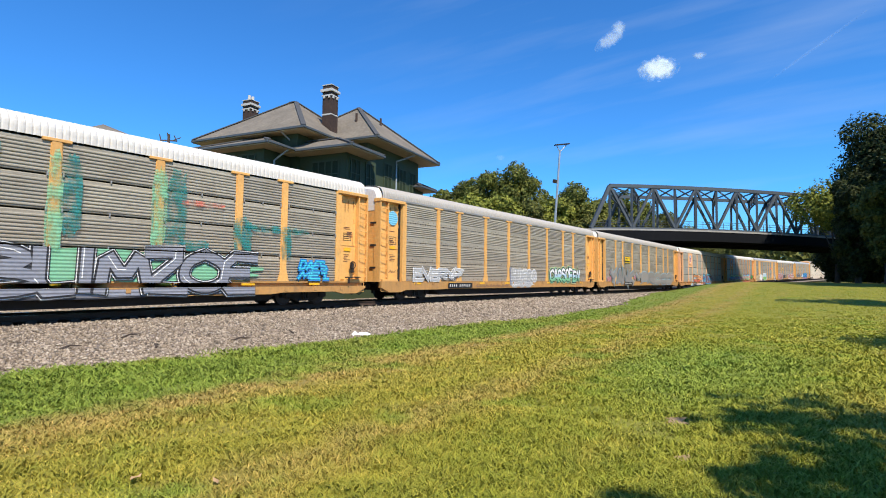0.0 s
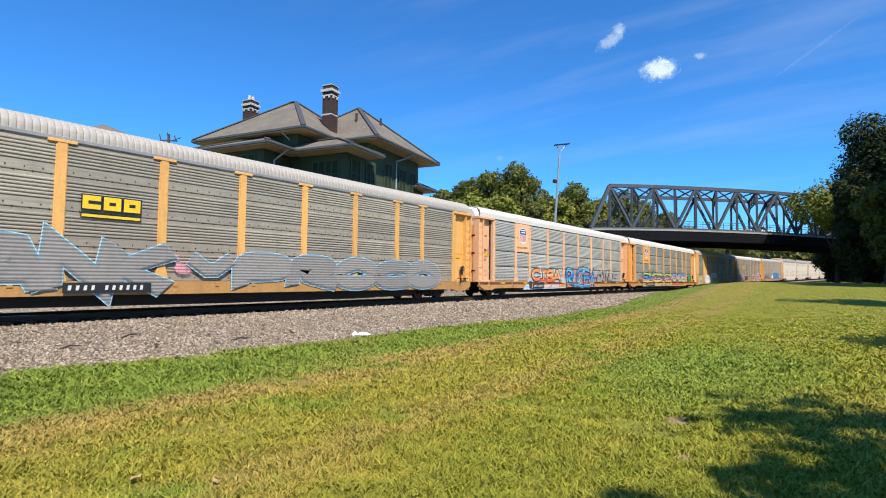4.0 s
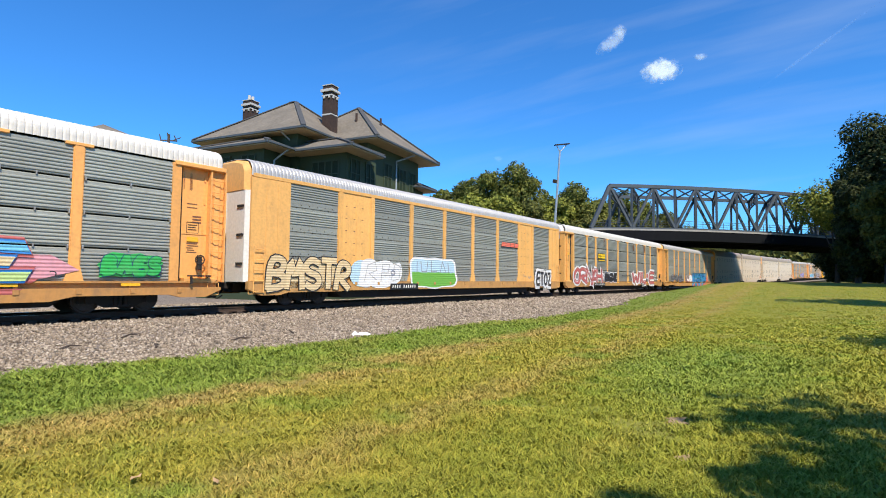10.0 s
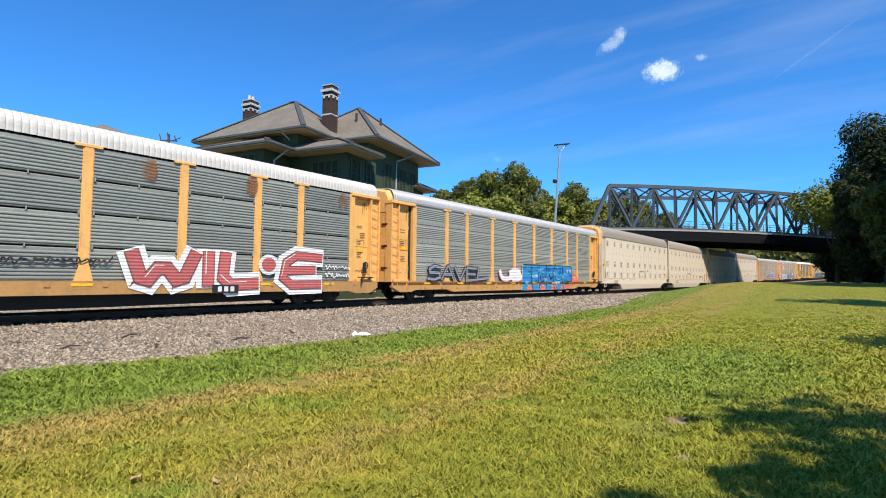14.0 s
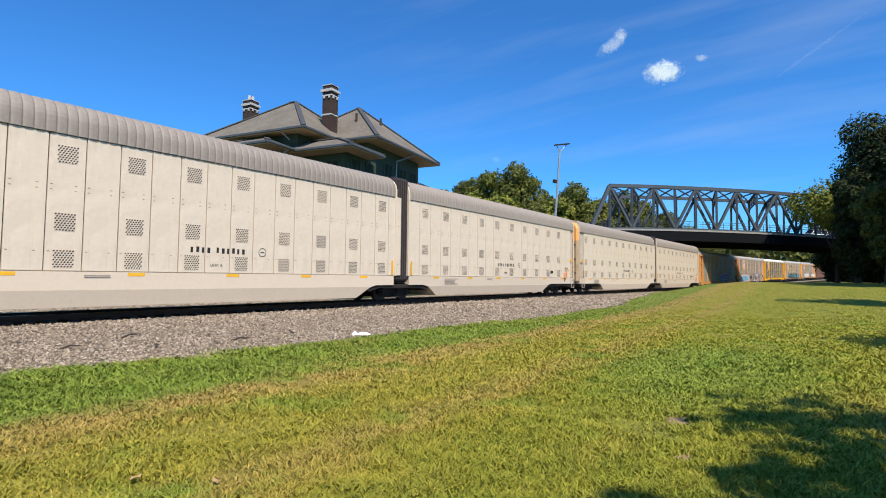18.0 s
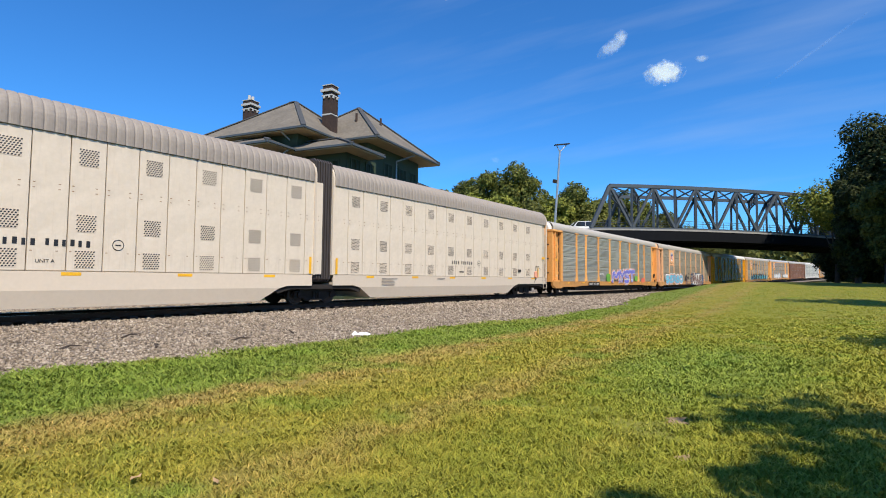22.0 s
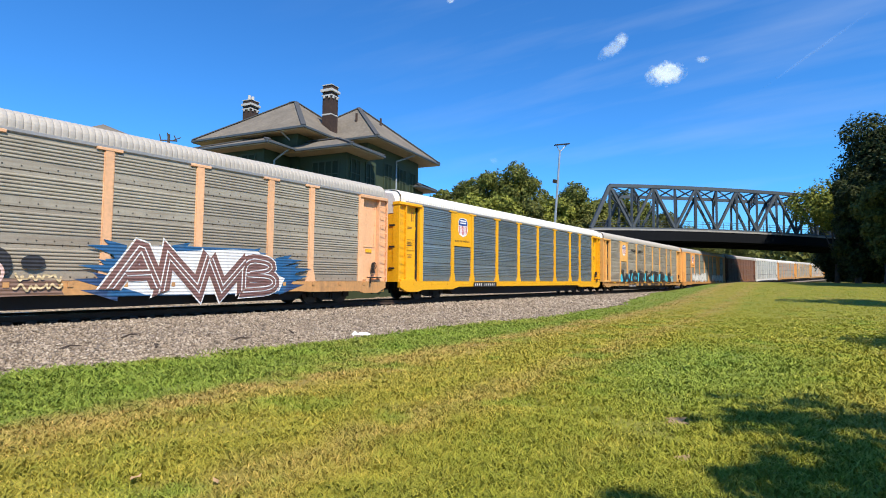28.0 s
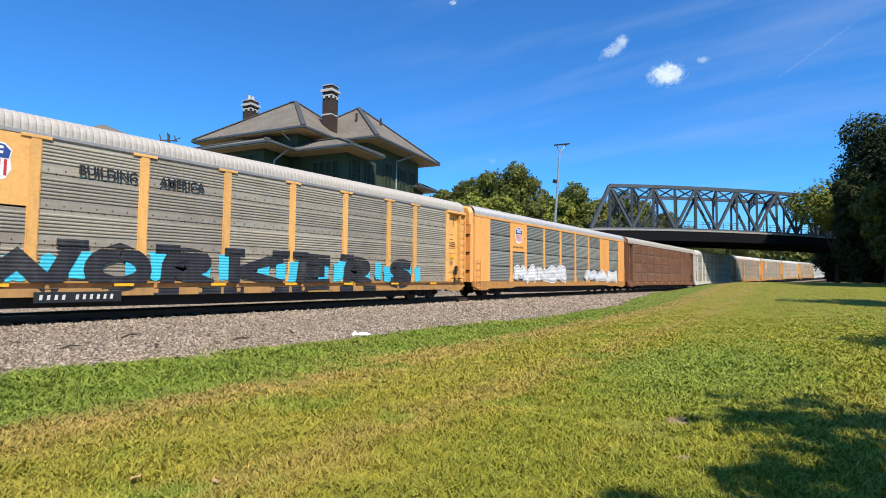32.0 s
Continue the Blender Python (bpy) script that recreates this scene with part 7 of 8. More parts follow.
def road_car(label, coat, tall, suv):
    """A passenger car that heads along its own +x; its origin is on the road under its middle."""
    car = tagged(new("passenger_car"), label, "car", "cars on the bridge")
    belt, bonnet, r = (1.02, 0.98, 0.36) if suv else (0.90, 0.84, 0.32)
    rear, hood = (-2.30, 0.95) if suv else (-1.75, 0.75)
    # lower shell, from tail to nose, rounded towards the ends
    outline = ((-2.32, 0.72, 0.42, belt - 0.16), (-2.24, 0.84, 0.28, belt - 0.04), (-1.6, 0.90, 0.24, belt), (hood, 0.91, 0.24, belt), (1.75, 0.88, 0.26, bonnet), (2.20, 0.80, 0.30, bonnet - 0.14), (2.32, 0.66, 0.40, bonnet - 0.28))
    g = Geo()
    g.prism([(x, [(-w, lo), (w, lo), (w * 1.0, (lo + hi) / 2 + 0.1), (w * 0.93, hi), (-w * 0.93, hi), (-w * 1.0, (lo + hi) / 2 + 0.1)]) for x, w, lo, hi in outline])
    body = part("body", g.mesh("body", coat, smooth=False), car)
    top = ((rear + 0.10, 0.70), (rear + 0.42, 0.66)) if suv else ((rear + 0.10, 0.66), (rear + 0.95, 0.60))
    g = Geo()
    x0, x1, x2, x3 = rear + 0.04, top[1][0] - (0.22 if suv else 0.05), hood - 0.70, hood + 0.10
    for lo, hi, w0, w1, name, m in ((belt, tall - 0.07, 0.84, 0.66, "windows", m_car_glass),):
        g.prism([(lo, [(x0, -w0), (x3, -w0), (x3, w0), (x0, w0)]), (hi, [(x1, -w1), (x2, -w1), (x2, w1), (x1, w1)])])
        g.v = [(b, c, a) for a, b, c in g.v]
        part(name, g.mesh(name, m), car, "dark tinted windows")
    g = Geo()
    g.prism([(tall - 0.07, [(x1 - 0.04, -0.68), (x2 + 0.06, -0.68), (x2 + 0.06, 0.68), (x1 - 0.04, 0.68)]), (tall, [(x1 + 0.14, -0.56), (x2 - 0.16, -0.56), (x2 - 0.16, 0.56), (x1 + 0.14, 0.56)])])
    g.v = [(b, c, a) for a, b, c in g.v]
    part("roof", g.mesh("roof", coat), car)
    for sd in (-1, 1):
        # roof posts
        for a, b in ((x0, x1), (x3, x2)):
            part("roof_post", Geo().beam((a, sd * 0.845, belt - 0.02), (b, sd * 0.67, tall - 0.06), 0.09, 0.08).mesh("roof_post", coat), car)
        mid = (x1 + x2) / 2 - 0.05
        part("roof_post", Geo().beam((mid, sd * 0.85, belt - 0.02), (mid, sd * 0.672, tall - 0.06), 0.09, 0.05).mesh("roof_post", coat), car)
        part("mirror", Geo().box(x3 - 0.30, x3 - 0.14, min(sd * 0.88, sd * 1.04), max(sd * 0.88, sd * 1.04), belt + 0.02, belt + 0.15, cut=0.03).mesh("mirror", coat), car)
        part("headlight", Geo().box(2.16, 2.29, sd * 0.58 - 0.14, sd * 0.58 + 0.14, bonnet - 0.27, bonnet - 0.16, cut=0.02).mesh("headlight", m_lamp_glass), body)
        part("tail_light", Geo().box(-2.335, -2.22, sd * 0.62 - 0.12, sd * 0.62 + 0.12, belt - 0.28, belt - 0.10, cut=0.02).mesh("tail_light", m_tail), body)
        for x in (-1.40, 1.42):
            at = Matrix.Translation((x, sd * 0.80, r))
            w = part("wheel", Geo().tube((0, -0.11, 0), (0, 0.11, 0), r, sides=20).mesh("wheel", m_tyre), car, "black tyre", at=at)
            g = Geo().tube((0, -0.115, 0), (0, 0.115, 0), r * 0.34, sides=10)
            for k in range(5):
                a = k * 1.2566
                g.beam((0, sd * 0.105, 0), (r * 0.68 * math.cos(a), sd * 0.105, r * 0.68 * math.sin(a)), 0.06, 0.03)
            part("rim", g.mesh("rim", m_rim), w, "grey alloy rim")
            ROAD_WHEELS.append((car, w, at, r))
    return car


ROAD_WHEELS = []
# vehicle, lane, place along the bridge at time 0, speed along it
CROSSING = (
    (road_car("white saloon car driving over the bridge", m_car_white, 1.40, False), 4.0, -12.0, 10.28),
    (road_car("silver saloon car driving over the bridge", m_car_silver, 1.42, False), 7.0, 93.6, -12.25),
    (road_car("white sport utility vehicle driving over the bridge", m_car_white, 1.86, True), 7.0, 235.8, -10.86),
    (road_car("white saloon car driving over the bridge", m_car_white, 1.40, False), 4.0, -279.0, 11.785),
)
ROAD_LOW, ROAD_HIGH = -58.0, 122.0

# ---- old station house behind the train ----
H_O = Vector((21.46, 28.0, 0))
H_TURN = 12.0
H_M = Matrix.Translation(H_O) @ pose(0, 0, 0, 0, 0, H_TURN)
m_shingle = plain("roof_shingle", (0.175, 0.150, 0.115), 0.95, 0.0, 5.0, 0.22)
m_ridge = plain("ridge_cap", (0.062, 0.064, 0.066), 0.85)
m_gutter = plain("gutter_paint", (0.075, 0.088, 0.094), 0.5)
m_soffit = plain("soffit_board", (0.42, 0.31, 0.17), 0.8)
m_wallgreen = paint("green_wall_paint", (0.046, 0.066, 0.028), 0.7, 0.25, (0.03, 0.035, 0.025))
m_brick = plain("chimney_brick", (0.045, 0.026, 0.019), 0.9, 0.0, 9.0, 0.35)
m_stonecap = plain("stone_cap", (0.46, 0.45, 0.42), 0.8)
m_glass = plain("dark_glass", (0.030, 0.043, 0.022), 0.6)
m_glass.node_tree.nodes["Principled BSDF"].inputs["Specular IOR Level"].default_value = 0.15
m_pipe = plain("pipe_paint", (0.32, 0.36, 0.38), 0.5)
m_whiteframe = plain("window_frame_paint", (0.048, 0.066, 0.034), 0.7)
house = tagged(new("station_house"), "old two-storey station house with brown hipped roofs and green walls", "house")
house.matrix_world = H_M


def hip(x0, x1, y0, y1, z, rise, ridge=0.0, along="x", open_over=1.5):
    """A hipped roof with gutter, soffit and ridge caps; eaves at z."""
    cx, cy = (x0 + x1) / 2, (y0 + y1) / 2
    if along == "x":
        a, b = (cx - ridge / 2, cy, z + rise), (cx + ridge / 2, cy, z + rise)
    else:
        a, b = (cx, cy - ridge / 2, z + rise), (cx, cy + ridge / 2, z + rise)
    c = [(x0, y0, z), (x1, y0, z), (x1, y1, z), (x0, y1, z)]
    g = Geo()
    if ridge == 0:
        b = a
        for i in range(4):
            k = len(g.v)
            g.v += [c[i], c[(i + 1) % 4], a]
            g.f.append((k, k + 1, k + 2))
            g.mi.append(0)
    elif along == "x":
        g.quad(c[0], c[1], b, a).quad(c[2], c[3], a, b)
        for t, p in (((c[1], c[2]), b), ((c[3], c[0]), a)):
            k = len(g.v)
            g.v += [t[0], t[1], p]
            g.f.append((k, k + 1, k + 2))
            g.mi.append(0)
    else:
        g.quad(c[1], c[2], b, a).quad(c[3], c[0], a, b)
        for t, p in (((c[0], c[1]), a), ((c[2], c[3]), b)):
            k = len(g.v)
            g.v += [t[0], t[1], p]
            g.f.append((k, k + 1, k + 2))
            g.mi.append(0)
    rf = part("roof", g.mesh("roof", m_shingle), house)
    ends = [a, b, b, a] if along == "x" else [a, a, b, b]
    for p, q in list(zip(c, ends)) + ([(a, b)] if ridge else []):
        part("ridge_cap", Geo().beam((p[0], p[1], p[2] + 0.03), (q[0], q[1], q[2] + 0.03), 0.34, 0.07).mesh("ridge_cap", m_ridge), rf)
    g = Geo()
    for i in range(4):
        p, q = c[i], c[(i + 1) % 4]
        g.beam((p[0], p[1], z - 0.07), (q[0], q[1], z - 0.07), 0.14, 0.13)
    part("gutter", g.mesh("gutter", m_gutter), rf)
    o = open_over
    part("soffit", Geo().box(x0 + 0.05, x1 - 0.05, y0 + 0.05, y1 - 0.05, z - 0.20, z - 0.14).mesh("soffit", m_soffit), rf)
    return rf


hip(0.35, 10.2, 0.0, 10.5, 11.6, 3.7, 0.6, "y")
hip(4.35, 14.65, -3.2, 7.0, 11.6, 4.1)
hip(-2.2, 8.0, 0.6, 8.5, 10.05, 1.5, 2.5)
hip(0.3, 4.3, -3.9, 4.0, 10.0, 1.0, 3.0, "y")
hip(12.2, 15.4, -2.6, 3.0, 9.35, 0.9, 1.5, "y")


def walls(x0, x1, y0, y1, z1):
    w = part("wall", Geo().box(x0, x1, y0, y1, 0, z1).mesh("wall", m_wallgreen), house)
    return w


walls(1.3, 9.0, 1.3, 9.3, 11.4)
walls(5.2, 13.1, -1.9, 6.0, 11.39)
walls(-1.2, 7.0, 1.9, 7.6, 9.85)
wd = walls(1.6, 5.2, -2.6, 3.0, 9.8)
walls(12.6, 14.4, -1.7, 2.5, 9.2)


def window(x, y, z, w, h, face, n=2):
    """A sash window; face 'front' looks towards the track, 'side' along it."""
    win = part("window", Geo().box(-w / 2, w / 2, -0.03, 0.05, 0, h).mesh("window", m_glass), house, "dark sash window")
    win.matrix_local = pose(x, y, z, 0, 0, 0 if face == "front" else -90)
    g = Geo()
    for k in range(n + 1):
        xx = -w / 2 + k * w / n
        g.box(xx - 0.05, xx + 0.05, -0.07, -0.03, 0, h)
    g.box(-w / 2, w / 2, -0.07, -0.03, h * 0.5 - 0.03, h * 0.5 + 0.03)
    g.box(-w / 2 - 0.08, w / 2 + 0.08, -0.07, -0.03, h, h + 0.1)
    g.box(-w / 2 - 0.1, w / 2 + 0.1, -0.12, -0.03, -0.1, 0)
    part("window_frame", g.mesh("window_frame", m_whiteframe), win)


for x in (2.6, 4.4):
    window(x, -2.6, 7.6, 1.1, 1.9, "front")
window(1.6, -0.9, 7.6, 2.2, 1.7, "side", 4)
for x in (8.0, 10.3, 12.0):
    window(x, -1.9, 8.3, 1.1, 2.0, "front")
for y in (3.2, 5.4):
    window(-1.2, y, 7.8, 1.2, 1.7, "side")


def chimney(x, y, z0, z1, w, pots):
    c = part("chimney", Geo().box(-w / 2, w / 2, -w / 2, w / 2, 0, z1 - z0, cut=0.03).mesh("chimney", m_brick), house, "dark brick chimney with stone bands")
    c.matrix_local = pose(x, y, z0)
    g = Geo()
    h = z1 - z0
    for z, o, t in ((h - 0.86, 0.06, 0.10), (h - 0.52, 0.12, 0.20), (h - 0.04, 0.05, 0.06), (h * 0.36, 0.02, 0.10)):
        g.box(-w / 2 - o, w / 2 + o, -w / 2 - o, w / 2 + o, z, z + t, cut=0.02)
    for a in (-w * 0.28, w * 0.28):
        g.box(a - 0.07, a + 0.07, -w / 2 - 0.08, -w / 2, h - 1.02, h - 0.85)
        g.box(-w / 2 - 0.08, -w / 2, a - 0.07, a + 0.07, h - 1.02, h - 0.85)
    part("stone_band", g.mesh("stone_band", m_stonecap), c)
    g = Geo()
    for k in range(pots):
        g.tube((-0.2 + 0.4 * k, 0, h), (-0.2 + 0.4 * k, 0, h + 0.5), 0.16, 0.13, 10)
    if pots:
        part("chimney_pot", g.mesh("chimney_pot", m_stonecap), c)
    return c


chimney(5.1, 1.5, 12.4, 16.0, 0.82, 0)
for x, y, z in ((7.0, 0.4, 14.35), (9.6, -0.2, 14.6)):
    part("vent_pipe", Geo().tube((x, y, z - 1.2), (x, y, z), 0.09, sides=8).mesh("vent_pipe", m_brick), house)
chimney(8.4, 12.9, 11.0, 17.4, 0.95, 2)
g = Geo()
for a, b in (((0.45, 2.0, 11.4), (1.55, 2.0, 10.9)), ((1.55, 2.0, 10.9), (1.55, 2.0, 8.0))):
    g.tube(a, b, 0.06)
part("downpipe", g.mesh("downpipe", m_pipe), house)
g = Geo()
for a, b in (((-0.3, 0.65, 9.85), (-0.3, 1.83, 9.25)), ((-0.3, 1.83, 9.25), (-0.3, 1.83, 0.2)), ((10.2, -3.1, 11.4), (9.2, -1.98, 10.8)), ((9.2, -1.98, 10.8), (9.2, -1.98, 0.2))):
    g.tube(a, b, 0.06)
part("downpipe", g.mesh("downpipe", m_pipe), house)

# roof of another building, just over the train
far_house = tagged(new("house"), "far house of which only a brown roof shows", "house")
far_house.matrix_world = pose(24.2, 67.6, 0, 0, 0, 12)
part("wall", Geo().box(-4, 4, -4, 4, 0, 16.5).mesh("wall", m_wallgreen), far_house)
g = Geo()
for a, b in (((-4.8, -4.8), (4.8, -4.8)), ((4.8, -4.8), (4.8, 4.8)), ((4.8, 4.8), (-4.8, 4.8)), ((-4.8, 4.8), (-4.8, -4.8))):
    k = len(g.v)
    g.v += [(*a, 16.5), (*b, 16.5), (0, 0, 18.9)]
    g.f.append((k, k + 1, k + 2))
    g.mi.append(0)
part("roof", g.mesh("roof", m_shingle), far_house)

# ---- lamp post ----
m_galv = plain("galvanised_pole", (0.42, 0.43, 0.43), 0.45, 0.6)
lamp_post = tagged(new("street_lamp"), "tall grey metal lamp post with flat heads and a side floodlight", "lamp post")
lamp_post.matrix_world = pose(56.0, 26.6, 0, 4.0, 0.5, 0)
part("pole", Geo().tube((0, 0, 0), (0, 0, 16.5), 0.17, 0.11, 12).mesh("pole", m_galv), lamp_post)
part("arm", Geo().tube((0, 0, 16.3), (0.75, -0.5, 17.32), 0.05, 0.05, 8).tube((0, 0, 16.3), (-0.4, 0.3, 17.05), 0.05, 0.05, 8).mesh("arm", m_galv), lamp_post)
part("lamp_head", Geo().beam((-0.55, 0.38, 17.02), (0.95, -0.62, 17.40), 0.45, 0.12).mesh("lamp_head", m_under), lamp_post)
part("floodlight", Geo().box(-0.75, -0.35, -0.05, 0.3, 12.6, 13.0, cut=0.04).beam((-0.5, 0.1, 12.7), (0, 0, 12.6), 0.06, 0.06).mesh("floodlight", m_under), lamp_post)

m_bark = plain("bark", (0.075, 0.055, 0.042), 0.95, 0.0, 6.0, 0.3)
# ---- utility pole behind the train ----
upole = tagged(new("utility_pole"), "dark wooden utility pole with a crossarm", "utility pole")
upole.matrix_world = pose(24.0, 51.3, -0.5)
part("mast", Geo().tube((0, 0, 0), (0, 0, 15.6), 0.19, 0.12, 10).mesh("mast", m_bark), upole)
part("crossarm", Geo().beam((-0.55, 0.55, 15.0), (0.55, -0.55, 15.0), 0.10, 0.12).tube((-0.5, 0.5, 15.0), (-0.6, 0.6, 15.6), 0.05).tube((0.0, 0.0, 15.0), (-0.1, 0.1, 15.75), 0.06).tube((0.5, -0.5, 15.0), (0.35, -0.35, 15.5), 0.05).tube((0.3, -0.3, 15.05), (0.8, -0.8, 15.35), 0.04).mesh("crossarm", m_bark), upole)

# ---- trees ----


@lru_cache(None)
def leaf_mat(name, low, high):
    m, n, l, b = mat(name, 0.65)
    geo = n.new("ShaderNodeNewGeometry")
    r = ramp(n, [(0.0, low), (0.6, tuple((a + c) / 2 for a, c in zip(low, high))), (1.0, high)])
    l.new(geo.outputs["Random Per Island"], r.inputs[0])
    f = noise_tex(n, l, coords(n, l), 0.5, 3)
    q = ramp(n, [(0.3, (0.75, 0.78, 0.75)), (0.7, (1.2, 1.15, 1.0))])
    l.new(f, q.inputs[0])
    l.new(mix(n, l, 1.0, r.outputs[0], q.outputs[0], "MULTIPLY"), b.inputs["Base Color"])
    b.inputs["Specular IOR Level"].default_value = 0.2
    return m


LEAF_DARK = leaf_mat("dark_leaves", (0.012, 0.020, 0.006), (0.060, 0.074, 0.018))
LEAF_OLIVE = leaf_mat("olive_leaves", (0.045, 0.062, 0.014), (0.17, 0.165, 0.036))
LEAF_GREEN = leaf_mat("green_leaves", (0.055, 0.078, 0.015), (0.200, 0.200, 0.040))
LEAF_YELLOW = leaf_mat("yellowing_leaves", (0.100, 0.125, 0.018), (0.290, 0.300, 0.052))


def tree(x, y, height, spread, leaves, seed, leaf=0.30, count=9000, base=0.25, label="broadleaf tree with a full green crown", lobes=16):
    """A tapered trunk, limbs to every lobe and a crown of separate leaf tufts."""
    rng = np.random.default_rng(seed)
    t = tagged(new("tree"), label, "tree", "trees")
    t.matrix_world = pose(x, y, lie(x, y))
    g = Geo()
    top = height * 0.72
    pts = [Vector((0, 0, 0))]
    for k in range(1, 6):
        pts.append(Vector((rng.normal(0, 0.15) * k * 0.4, rng.normal(0, 0.15) * k * 0.4, top * k / 5)))
    r0 = height * 0.022
    for k in range(5):
        g.tube(pts[k], pts[k + 1], r0 * (1.25 if k == 0 else 1) * (1 - k / 6), r0 * (1 - (k + 1) / 6), 9)
    cen, rad = [], []
    for k in range(lobes):
        u = (k + 0.5) / lobes
        h = height * (base + (0.93 - base) * u)
        fall = math.sin(math.pi * min(1, 0.22 + 0.78 * (1 - u) ** 0.8)) ** 0.6
        a = k * 2.399 + rng.uniform(-0.4, 0.4)
        d = spread * (0.25 + 0.5 * rng.random()) * max(0.25, fall)
        c = Vector((d * math.cos(a), d * math.sin(a), h))
        cen.append(c)
        rad.append(spread * rng.uniform(0.30, 0.48) * (0.75 + 0.4 * fall))
        j = min(4, int(u * 4.5))
        s = pts[j].lerp(pts[j + 1], 0.5)
        m1 = s.lerp(c, 0.55) + Vector((0, 0, 0.3))
        g.tube(s, m1, r0 * 0.35, r0 * 0.22, 6)
        g.tube(m1, c, r0 * 0.22, r0 * 0.06, 6)
    part("trunk", g.mesh("trunk", m_bark), t)
    cen, rad = np.array([tuple(c) for c in cen]), np.array(rad)
    pick = rng.choice(lobes, count, p=rad ** 2 / (rad ** 2).sum())
    d = rng.normal(0, 1, (count, 3))
    d /= np.linalg.norm(d, axis=1)[:, None]
    shell = rng.uniform(0.55, 1.06, count) ** 0.6
    wob = 1 + 0.25 * np.sin(d[:, 0] * 7 + pick) * np.cos(d[:, 1] * 6 + d[:, 2] * 5)
    p = cen[pick] + d * (rad[pick] * shell * wob)[:, None] * np.array([1, 1, 0.85])
    p[:, 2] = np.maximum(p[:, 2], 0.3)
    nrm = d + rng.normal(0, 0.6, (count, 3)) + np.array([0, 0, 0.35])
    nrm /= np.linalg.norm(nrm, axis=1)[:, None]
    ref = rng.normal(0, 1, (count, 3))
    s = np.cross(nrm, ref)
    s /= np.linalg.norm(s, axis=1)[:, None]
    w = np.cross(nrm, s)
    size = leaf * rng.uniform(0.55, 1.25, count)[:, None]
    v = np.stack([p - s * size * 0.5, p + w * size * 0.32 + nrm * size * 0.08, p + s * size * 0.5, p - w * size * 0.32 - nrm * size * 0.05], 1)
    f = np.arange(count * 4).reshape(-1, 4)
    part("crown", soup("crown", v.reshape(-1, 3), f, leaves), t)
    return t


def spot(u, depth):
    """A place by its bearing across the view and its distance ahead."""
    k = (u - 784) / 930.0 * depth
    c, s = math.cos(HEADING), math.sin(HEADING)
    return depth * c + k * s, depth * s - k * c


